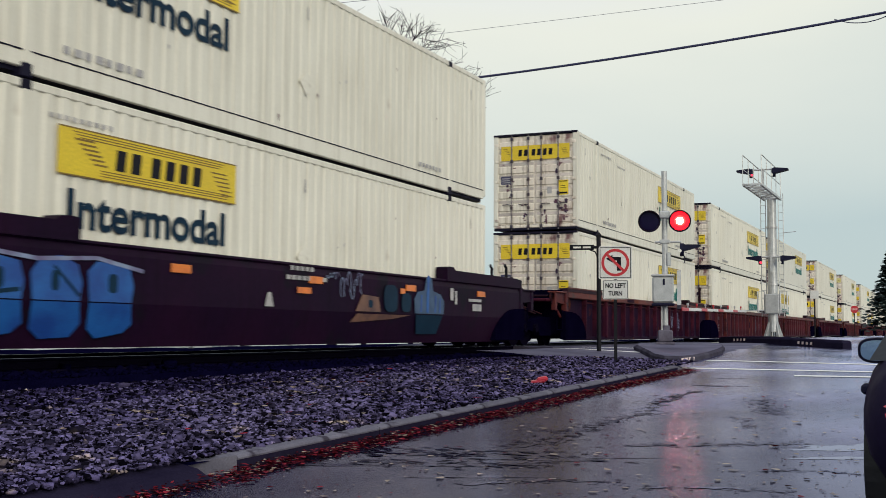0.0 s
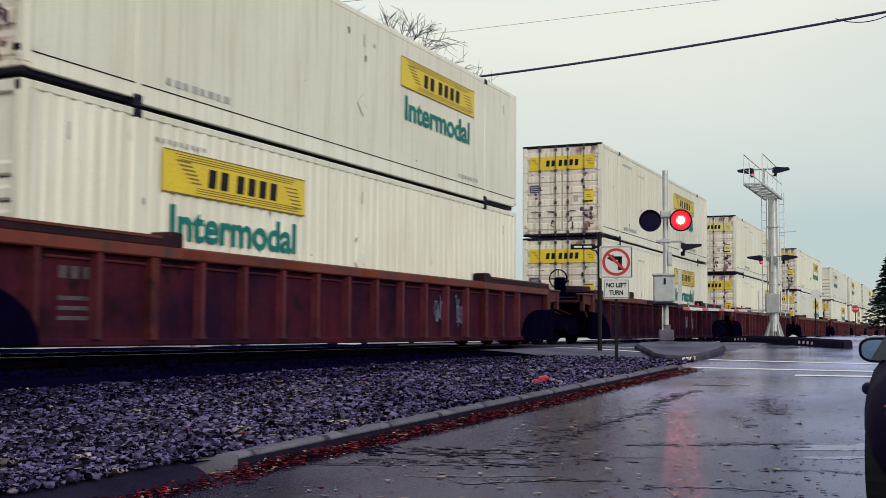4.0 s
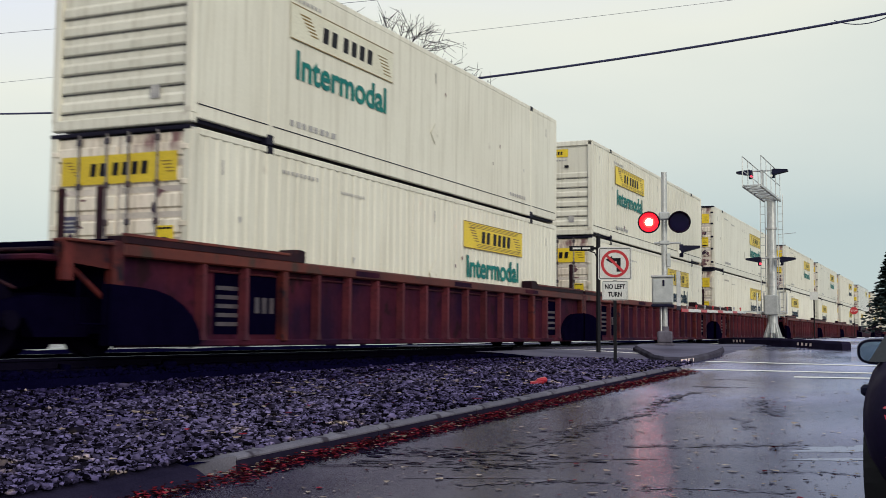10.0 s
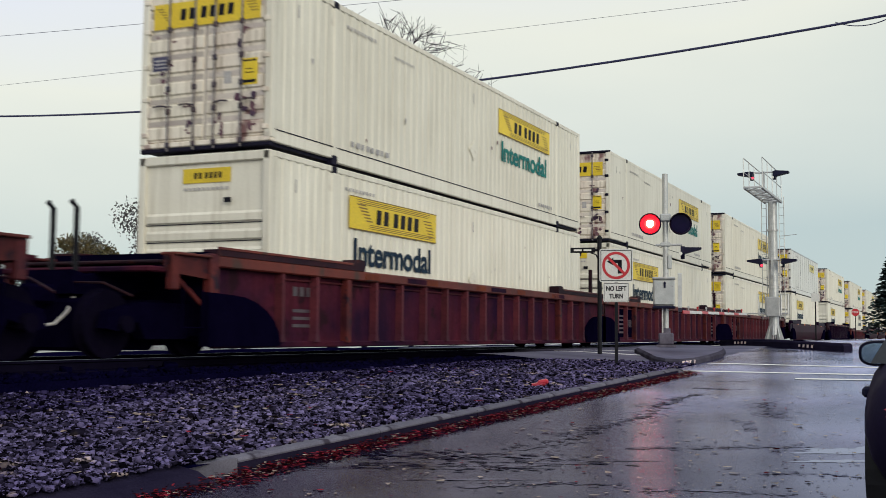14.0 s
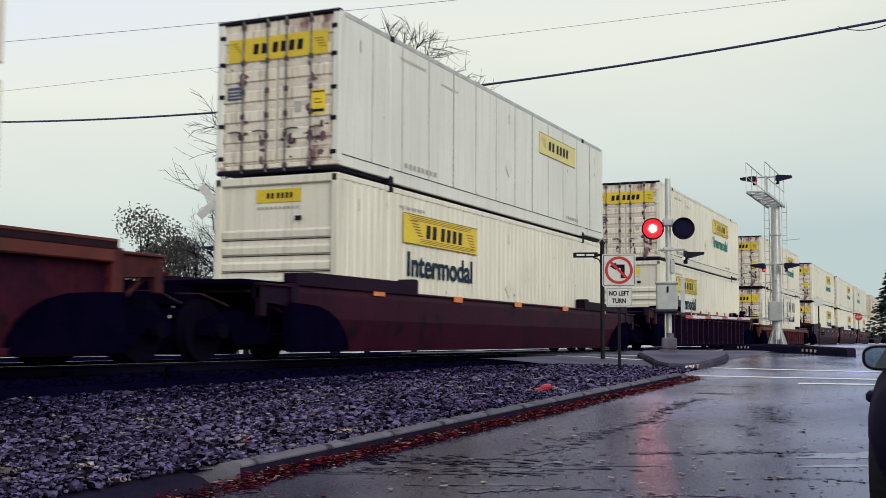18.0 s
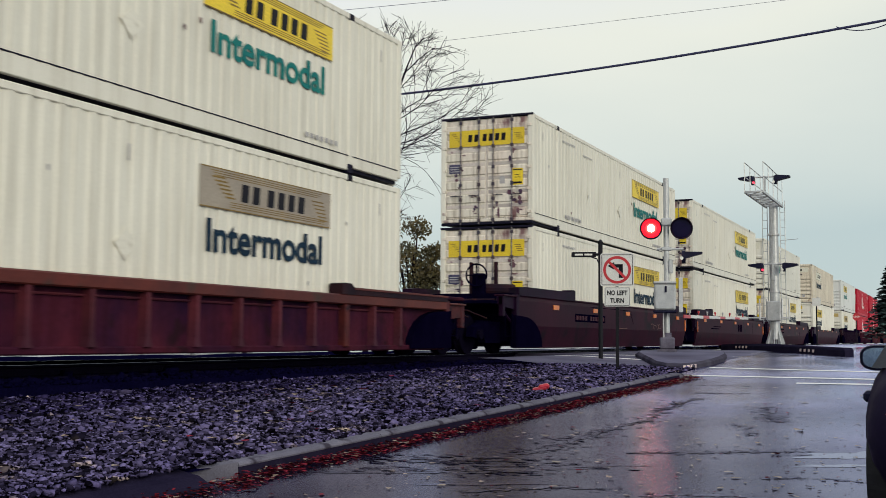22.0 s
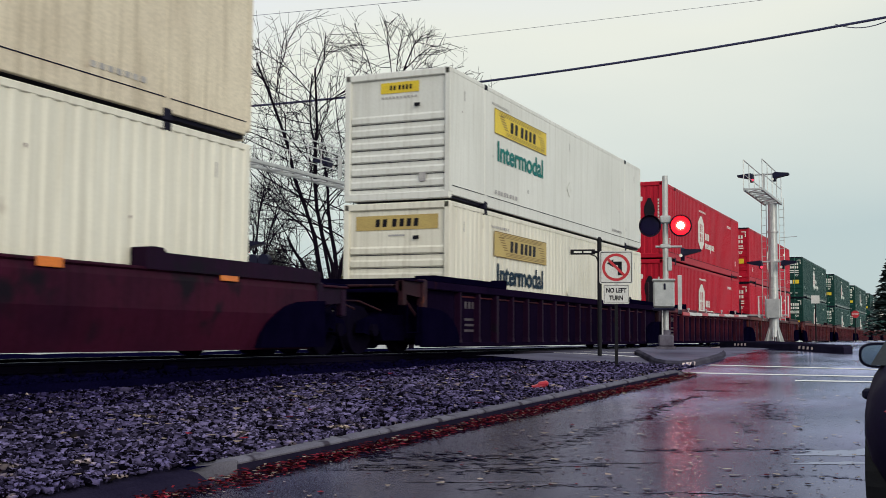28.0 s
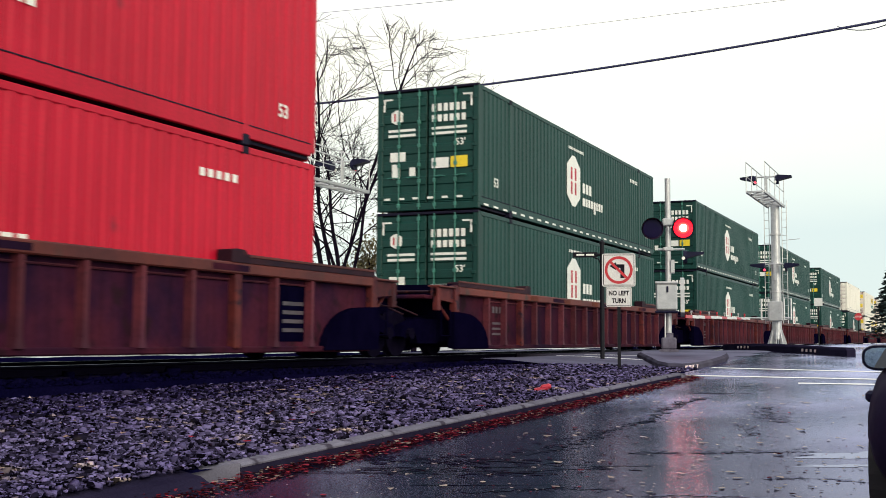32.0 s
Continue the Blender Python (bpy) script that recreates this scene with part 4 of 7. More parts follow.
def container(label, skin, near="door", panel=None, ink=None, corrugated=True, crest=None, door_skin=None, band=None, rails=None, soot=False):
    c = thing("shipping_container", label, "container")
    rails = rails or skin
    y_a, y_b = 2.02, CL - 2.02
    # side walls and roof
    for sx, side in ((1, "road"), (-1, "far")):
        g = Geo()
        spans = ((0.14, y_a - 0.06), (y_a + 0.06, y_b - 0.06), (y_b + 0.06, CL - 0.14))
        for y0, y1 in spans:
            if corrugated:
                pf = wall_profile(y0, y1, 0.27, 0.020)
            else:
                pf = [(y0, 0.0), (y1, 0.0)]
            vs = []
            for y, d in pf:
                vs += [(sx * (HW - 0.006 - d), y, 0.30), (sx * (HW - 0.006 - d), y, CH - 0.10)]
            g.add(vs, [(2 * i, 2 * i + 2, 2 * i + 3, 2 * i + 1) for i in range(len(pf) - 1)])
        part("side_wall", g, skin, c)
        part("top_rail", Geo().soft(sx * HW - 0.05 * (sx > 0), sx * HW + 0.05 * (sx < 0), 0.15, CL - 0.15, CH - 0.11, CH - 0.004, 0.012), rails, c)
        g = Geo()
        g.soft(sx * (HW - 0.045) - 0.04, sx * (HW - 0.045) + 0.04, y_a, y_b, 0.055, 0.31, 0.012)
        for y0, y1 in ((0.12, y_a), (y_b, CL - 0.12)):
            g.soft(sx * (HW - 0.045) - 0.04, sx * (HW - 0.045) + 0.04, y0, y1, 0.115, 0.31, 0.012)
        part("bottom_rail", g, skin, c)
        # thin dark strip stands for the shadow line over the bottom rail
        part("rail_seam", Geo().box(*sorted((sx * (HW - 0.035), sx * (HW - 0.001))), 0.14, CL - 0.14, 0.31, 0.327), M_RAILDARK, c, "dark line above the rail, drawn as its shadow")
        for y in (y_a, y_b):
            part("lifting_post", Geo().soft(sx * (HW - 0.03) - 0.035, sx * (HW - 0.03) + 0.035, y - 0.06, y + 0.06, 0.17, CH - 0.1, 0.01), skin, c)
            for z0, z1 in ((0.0, 0.17), (CH - 0.13, CH)):
                part("corner_casting", Geo().soft(sx * (HW - 0.08) - 0.09, sx * (HW - 0.08) + 0.09, y - 0.09, y + 0.09, z0, z1, 0.015), M_RAILDARK, c)
        for y in (0.07, CL - 0.07):
            part("corner_post", Geo().soft(sx * (HW - 0.07) - 0.07, sx * (HW - 0.07) + 0.07, y - 0.07, y + 0.07, 0.17, CH - 0.005, 0.015), skin, c)
    g = Geo().box(-HW + 0.06, HW - 0.06, 0.12, CL - 0.12, CH - 0.06, CH - 0.03)
    part("roof", g, skin, c)
    part("floor_frame", Geo().box(-HW + 0.08, HW - 0.08, 0.1, CL - 0.1, 0.06, 0.24), M_RAILDARK, c)
    if soot or near == "door":
        part("door_header", Geo().soft(-HW + 0.002, HW - 0.002, -0.012, 0.13, CH - 0.05, CH + 0.012, 0.01), M_RAILDARK, c)
    # small worn markings by the joint and near the top, unreadable
    if crest is None:
        bars = [rect(2.6 + 0.19 * k, 2.70 + 0.19 * k + 0.04 * (k % 2), 0.42, 0.52) for k in range(8)] + [rect(2.4 + 0.13 * k, 2.47 + 0.13 * k, 2.52, 2.58) for k in range(9)] + [rect(4.3 + 0.1 * k, 4.35 + 0.1 * k, 2.40, 2.45) for k in range(9)] + [rect(12.6 + 0.16 * k, 12.7 + 0.16 * k, 0.42, 0.50) for k in range(7)]
        o = speck("small_marking", flat(bars, 0.003), M_GREYINK, c)
        o.matrix_basis = pose(0.002, 0, 0) @ SIDE
        o = part("placard_holder", flat([[(8.0, 1.20), (8.22, 0.98), (8.44, 1.20), (8.22, 1.42)]], 0.012), skin, c, "worn diamond placard holder")
        o.matrix_basis = pose(0.002, 0, 0) @ SIDE
    # slots, rust spots and scuffs, as old boxes have
    rp = random.Random(label)
    if crest is None:
        o = speck("tie_slot", flat([rect(y, y + 0.035, 2.28, 2.50) for y in (0.75, 8.22, CL - 0.9)], 0.003), M_GREYINK, c)
        o.matrix_basis = pose(0.003, 0, 0) @ SIDE
        for mat in (M_GREYINK, M_SMEAR):
            polys = []
            for i in range(rp.choice((2, 3, 5))):
                y, z, r = rp.uniform(0.6, CL - 0.8), rp.uniform(0.3, 2.5), rp.uniform(0.015, 0.05)
                polys.append([(y + r * math.cos(a) * rp.uniform(0.4, 1.0), z + r * (2.4 if a > math.pi else 1.0) * math.sin(a) * rp.uniform(0.5, 1.0)) for a in (2 * math.pi * k / 9 for k in range(9))])
            o = speck("scuff", flat(polys, 0.003), mat, c, "dark scuffs and rust spots")
            o.matrix_basis = pose(0.003, 0, 0) @ SIDE
    # near end
    ds = door_skin or skin
    rod_skin = {M_RED.name: M_REDROD, M_GREEN.name: M_GREENROD}.get(skin.name, M_PALEROD)
    if near == "door":
        for sx in (-1, 1):
            leaf = Geo()
            a, b = (0.022, HW - 0.13) if sx > 0 else (-HW + 0.13, -0.022)
            leaf.soft(a, b, 0.035, 0.075, 0.22, CH - 0.07, 0.01)
            for k in range(7):
                z = 0.36 + k * 0.37
                leaf.prism([(0.035, z - 0.11), (0.008, z - 0.085), (0.008, z + 0.085), (0.035, z + 0.11)], "x", a + 0.02, b - 0.02)
            d = part("door_leaf", leaf, ds, c)
            if crest is None:
                # grime caught in the grooves between the pressings
                o = speck("groove_grime", flat([rect(a + 0.03, b - 0.03, 0.49 + k * 0.37, 0.575 + k * 0.37) for k in range(6)], 0.003), M_GROOVE, d, "pinkish grime in the door grooves")
                o.matrix_basis = pose(0, 0.0335, 0) @ NEARFACE
            for x in (sx * 0.20, sx * 0.72):
                rod = part("lock_rod", Geo().tube([(x, -0.012, 0.06), (x, -0.012, CH - 0.03)], 0.017, 8), rod_skin, d)
                k = Geo()
                for z in (0.16, 0.72, 1.10, 1.55, 2.10, CH - 0.14):
                    k.soft(x - 0.038, x + 0.038, -0.036, 0.010, z - 0.045, z + 0.045, 0.008)
                speck("rod_bracket", k, M_ROD if crest is None else rod_skin, rod)
                part("door_handle", Geo().tube([(x, -0.04, 0.80), (x + sx * 0.14, -0.045, 0.82), (x + sx * 0.28, -0.045, 0.81)], 0.015, 6), M_ROD if crest is None else rod_skin, d)
            for z in (0.35, 0.95, 1.5, 2.1, 2.6):
                xh = sx * (HW - 0.11)
                part("hinge", Geo().soft(xh - 0.06, xh + 0.06, -0.016, 0.04, z - 0.04, z + 0.04, 0.01), M_RAILDARK if not corrugated else ds, d)
        if crest is None:
            part("door_gasket", Geo().box(-0.018, 0.018, 0.03, 0.05, 0.22, CH - 0.08), M_GROOVE, c)
            part("door_threshold", Geo().soft(-HW + 0.02, HW - 0.02, -0.006, 0.10, 0.045, 0.115, 0.012), M_RAILDARK, c, "near-black threshold")
        part("door_sill", Geo().soft(-HW + 0.01, HW - 0.01, 0.0, 0.14, 0.12 if crest is None else 0.04, 0.21, 0.015), M_RAILDARK if soot else ds, c, "rust-stained door sill")
        if band is not None:
            o = part("yellow_band", flat([rect(-1.06, 1.06, 2.12, 2.55)], 0.006), band, c)
            o.matrix_basis = pose(0, 0.008, 0) @ NEARFACE
            k = tagged(part("band_stripes", flat([rect(-1.0 + 0.05 * k, -0.86 + 0.03 * k, 2.46 - 0.05 * k, 2.475 - 0.05 * k) for k in range(5)] + [rect(0.78 + 0.03 * k, 0.96 + 0.02 * k, 2.40 - 0.05 * k, 2.415 - 0.05 * k) for k in range(4)], 0.003), M_DECALINK, o), kind="stuff")
            k.matrix_basis = pose(0, 0, 0.0065)
            emblem_row(o, -0.52, 2.24, 0.19, 6, 0.175, 0.12)
            o = part("warning_sticker", flat([rect(0.72, 1.02, 1.05, 1.48)], 0.005), band, c, "yellow warning sticker")
            o.matrix_basis = pose(0, 0.008, 0) @ NEARFACE
            k = speck("sticker", flat([rect(0.75, 0.99, 1.08, 1.13), rect(0.75, 0.99, 1.43, 1.455), rect(0.79, 0.95, 1.24, 1.255), rect(0.79, 0.92, 1.30, 1.315)], 0.003), M_INK, o)
            k.matrix_basis = pose(0, 0, 0.0055)
            o = part("grey_label", flat([rect(0.38, 0.52, 1.1, 1.3)], 0.005), M_GREYINK, c, "small grey label")
            o.matrix_basis = pose(0, 0.008, 0) @ NEARFACE
            o = part("door_placard", flat([rect(-1.06, -0.70, 1.42, 1.66)], 0.004), M_PLACARD, c, "small navy placard")
            o.matrix_basis = pose(0, 0.006, 0) @ NEARFACE
            k = speck("placard_bar", flat([rect(-1.02, -0.76, 1.58 - 0.06 * q, 1.605 - 0.06 * q) for q in range(3)], 0.002), M_GREYINK, o)
            k.matrix_basis = pose(0, 0, 0.0045)
            if ds is M_DOOR:
                rs = random.Random(label + "soot")
                spots = []
                for xc, lo, hi, wd in ((0.74, 0.55, 2.3, 0.13), (-0.74, 0.6, 1.9, 0.10), (0.95, 0.25, 0.9, 0.08), (-0.30, 0.25, 0.8, 0.06), (0.30, 0.25, 0.7, 0.06)):
                    for q in range(9):
                        z, w, h = rs.uniform(lo, hi), wd * rs.uniform(0.35, 1.1), rs.choice((0.02, 0.03, 0.05, 0.09))
                        x0 = xc + rs.gauss(0, 0.05)
                        spots.append([(x0 + w * math.cos(t) * rs.uniform(0.55, 1.0), z + h * math.sin(t) * rs.uniform(0.55, 1.0)) for t in (2 * math.pi * u / 11 for u in range(11))])
                for mat, pick in ((M_BURNT, 0), (M_SMEAR, 1)):
                    g = Geo()
                    for q, poly in enumerate(spots):
                        if (q % 3 == 0) == (pick == 0):
                            g.prism(poly, "z", 0.0001 * q, 0.0012 + 0.0001 * q)
                    o = speck("soot_stain", g, mat, c, "violet-brown soot and rust stains")
                    o.matrix_basis = pose(0, 0.0062, 0) @ NEARFACE
    else:
        g = Geo()
        g.box(-HW + 0.13, HW - 0.13, 0.06, 0.09, 0.2, CH - 0.12)
        part("nose_panel", g, ds, c)
        for k in range(9 if crest is not None else 0):
            x = -1.02 + 0.255 * k
            part("nose_rib", Geo().prism([(x - 0.085, 0.06), (x - 0.06, 0.034), (x + 0.06, 0.034), (x + 0.085, 0.06)], "z", 0.215, CH - 0.165), ds, c)
        for k in range(6 if crest is None else 0):
            z = 0.40 + k * 0.29
            # dark strip drawn as the shadow under each rib
            part("nose_seam", Geo().box(-HW + 0.15, HW - 0.15, 0.045, 0.0605, z - 0.104, z - 0.090), M_RAILDARK, c)
            part("nose_rib", Geo().prism([(0.06, z - 0.085), (0.034, z - 0.06), (0.030, z + 0.05), (0.06, z + 0.095)], "x", -HW + 0.16, HW - 0.16), ds, c)
        part("nose_header", Geo().soft(-HW + 0.01, HW - 0.01, 0.0, 0.14, CH - 0.16, CH - 0.002, 0.02), ds, c)
        part("nose_sill", Geo().soft(-HW + 0.01, HW - 0.01, 0.0, 0.14, 0.04, 0.21, 0.02), ds, c)
        if panel is not None:
            big = band is not None
            o = part("nose_panel_decal", flat([rect(-1.0, 1.0, 2.30, 2.62) if big else rect(-0.42, 0.52, 2.42, 2.66)], 0.006), band or panel, c)
            o.matrix_basis = pose(0, 0.052, 0) @ NEARFACE
            if big:
                emblem_row(o, -0.52, 2.37, 0.17, 6, 0.175, 0.115)
            else:
                emblem_row(o, -0.20, 2.49, 0.10, 6, 0.09, 0.06)
            o = speck("small_marking", flat([rect(-0.4 + 0.09 * k, -0.34 + 0.09 * k, 2.30, 2.345) for k in range(10)] if not big else [rect(-0.2, 0.2, 2.16, 2.2)], 0.003), M_GREYINK, c)
            o.matrix_basis = pose(0, 0.052, 0) @ NEARFACE
            o = part("dark_label", flat([rect(0.42, 0.56, 2.08, 2.16)], 0.004), M_INK, c)
            o.matrix_basis = pose(0, 0.008, 0) @ NEARFACE
            o = part("grey_label", flat([rect(0.55, 0.72, 0.42, 0.62)], 0.004), M_GREYINK, c)
            o.matrix_basis = pose(0, 0.008, 0) @ NEARFACE
    part("far_end_wall", Geo().soft(-HW + 0.1, HW - 0.1, CL - 0.1, CL - 0.03, 0.04, CH - 0.01, 0.02), skin, c)
    if panel is not None and ink is None:
        # older box: a lone faded panel, and joints between the wall plates
        o = part("logo_panel", flat([rect(0, 3.0, 0, 0.56)]), panel, c)
        o.matrix_basis = pose(0.004, 0, 0) @ SIDE @ pose(CL - 5.75, 1.92, 0)
        k = speck("panel_stripes", flat([rect(0.0, 3.0, 0.0, 0.016), rect(0.0, 3.0, 0.544, 0.56)] + [rect(0.15 + 0.05 * q, 0.50, 0.40 - 0.05 * q, 0.415 - 0.05 * q) for q in range(5)], 0.003), M_DECALINK, o)
        k.matrix_basis = pose(0, 0, 0.0042)
        emblem_row(o, 0.72, 0.17, 0.24, 6, 0.27, 0.18)
        for q in range(1, 13):
            part("plate_joint", Geo().box(HW - 0.006, HW + 0.002, q * 1.235 - 0.009, q * 1.235 + 0.009, 0.33, CH - 0.11), M_GREYINK if q % 4 else M_STENCIL, c)
    if panel is not None and ink is not None:
        side_art(c, 2.55 if near == "nose" else CL - 2.72 - 3.68, panel, ink)
    if crest is not None:
        crest_art(c, crest)
        if skin is M_GREEN:
            o = speck("reflective_tape", flat([rect(0.3 + 0.6 * k, 0.58 + 0.6 * k, 0.13, 0.18) for k in range(26)], 0.004), M_DECAL, c)
            o.matrix_basis = pose(0.004, 0, 0) @ SIDE
        if near == "door":
            o = speck("door_marking", flat([rect(0.12 + 0.15 * k, 0.22 + 0.15 * k, 2.32, 2.50) for k in range(6)] + [rect(0.12 + 0.15 * k, 0.22 + 0.15 * k, 2.08, 2.24) for k in range(6)] + [rect(0.12, 1.0, 1.78, 1.84), rect(0.12, 1.0, 1.90, 1.96), rect(-1.0, -0.3, 1.78, 1.84), rect(-1.0, -0.3, 1.90, 1.96), rect(0.12, 0.55, 1.0, 1.24), rect(-0.95, -0.55, 1.2, 1.42), rect(-0.9, -0.7, 0.8, 1.14), rect(-0.45, -0.3, 0.85, 1.05)], 0.004), M_DECAL, c)
            o.matrix_basis = pose(0, 0.004, 0) @ NEARFACE
            o = part("hex_plate", flat([hexagon(-0.78, 2.25, 0.30, 0.34)], 0.004), M_DECAL, c)
            o.matrix_basis = pose(0, 0.008, 0) @ NEARFACE
            k = part("emblem_bars", flat([rect(-0.86, -0.82, 2.16, 2.34), rect(-0.74, -0.70, 2.16, 2.34)], 0.003), crest, o)
            k.matrix_basis = pose(0, 0, 0.0045)
            o = part("warning_sticker", flat([rect(0.60, 1.02, 1.0, 1.26)], 0.005), M_YELLOW, c, "orange warning sticker")
            o.matrix_basis = pose(0, 0.004, 0) @ NEARFACE
            o = speck("reflective_tape", flat([rect(-1.1 + 0.37 * k, -0.95 + 0.37 * k, 0.30, 0.35) for k in range(6)] + [rect(-1.12, -0.9, 2.66, 2.70), rect(0.9, 1.12, 2.66, 2.70), rect(-1.14, -1.09, 2.4, 2.7), rect(1.09, 1.14, 2.4, 2.7)], 0.004), M_DECAL, c)
            o.matrix_basis = pose(0, 0.004, 0) @ NEARFACE
            lettered(words("53'", 0.22, M_DECAL, "lettering", 0.004), "lettering", c, pose(0, 0.002, 0) @ NEARFACE @ pose(0.84, 1.58, 0))
        else:
            soot_edge = [(0.78 + (0.17 + 0.05 * math.sin(5 * q)) * math.cos(q), 1.62 + (0.74 + 0.08 * math.sin(3 * q)) * math.sin(q)) for q in (2 * math.pi * u / 28 for u in range(28))]
            o = part("soot_patch", flat([soot_edge], 0.004), M_INK, c, "burnt black streak")
            o.matrix_basis = pose(0, 0.0285, 0) @ NEARFACE
            o = part("hex_plate", flat([hexagon(-0.45, 2.22, 0.44, 0.50)], 0.004), M_DECAL, c)
            o.matrix_basis = pose(0, 0.032, 0) @ NEARFACE
            k = speck("emblem_bars", flat([rect(-0.54, -0.49, 2.10, 2.34), rect(-0.41, -0.36, 2.10, 2.34)], 0.003), crest, o)
            k.matrix_basis = pose(0, 0, 0.0045)
            o = speck("nose_marking", flat([rect(-0.16 + 0.12 * k, -0.08 + 0.12 * k, 2.17, 2.29 + 0.05 * (k % 2)) for k in range(6)] + [rect(-0.30, 0.22, 0.62, 0.70), rect(-0.30, 0.22, 0.74, 0.84)] + [rect(1.10, 1.17, 1.2 + 0.12 * k, 1.28 + 0.12 * k) for k in range(9)], 0.004), M_DECAL, c)
            o.matrix_basis = pose(0, 0.030, 0) @ NEARFACE
            lettered(words("53'", 0.30, M_DECAL, "lettering", 0.004), "lettering", c, pose(0, 0.030, 0) @ NEARFACE @ pose(-0.12, 1.50, 0))
    return c


# ------------------------------------------------------------ well cars
def bogie(parent, y):
    b = part("bogie", Geo().soft(-0.95, 0.95, -0.30, 0.30, 0.42, 0.80, 0.04), M_BLACK, parent, "near-black cast-steel bogie")
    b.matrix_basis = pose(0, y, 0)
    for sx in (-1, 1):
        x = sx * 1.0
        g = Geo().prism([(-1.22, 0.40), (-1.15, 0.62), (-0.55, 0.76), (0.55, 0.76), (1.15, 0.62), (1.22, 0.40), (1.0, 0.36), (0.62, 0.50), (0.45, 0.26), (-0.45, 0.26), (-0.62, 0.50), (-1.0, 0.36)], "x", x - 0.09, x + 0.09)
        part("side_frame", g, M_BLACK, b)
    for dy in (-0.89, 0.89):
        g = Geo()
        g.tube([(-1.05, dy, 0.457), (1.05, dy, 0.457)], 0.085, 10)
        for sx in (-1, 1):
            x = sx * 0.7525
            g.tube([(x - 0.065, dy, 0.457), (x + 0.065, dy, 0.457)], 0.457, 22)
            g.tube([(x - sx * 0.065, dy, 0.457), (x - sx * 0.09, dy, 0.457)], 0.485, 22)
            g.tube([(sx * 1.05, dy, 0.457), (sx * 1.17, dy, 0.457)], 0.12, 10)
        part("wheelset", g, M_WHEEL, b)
    return b


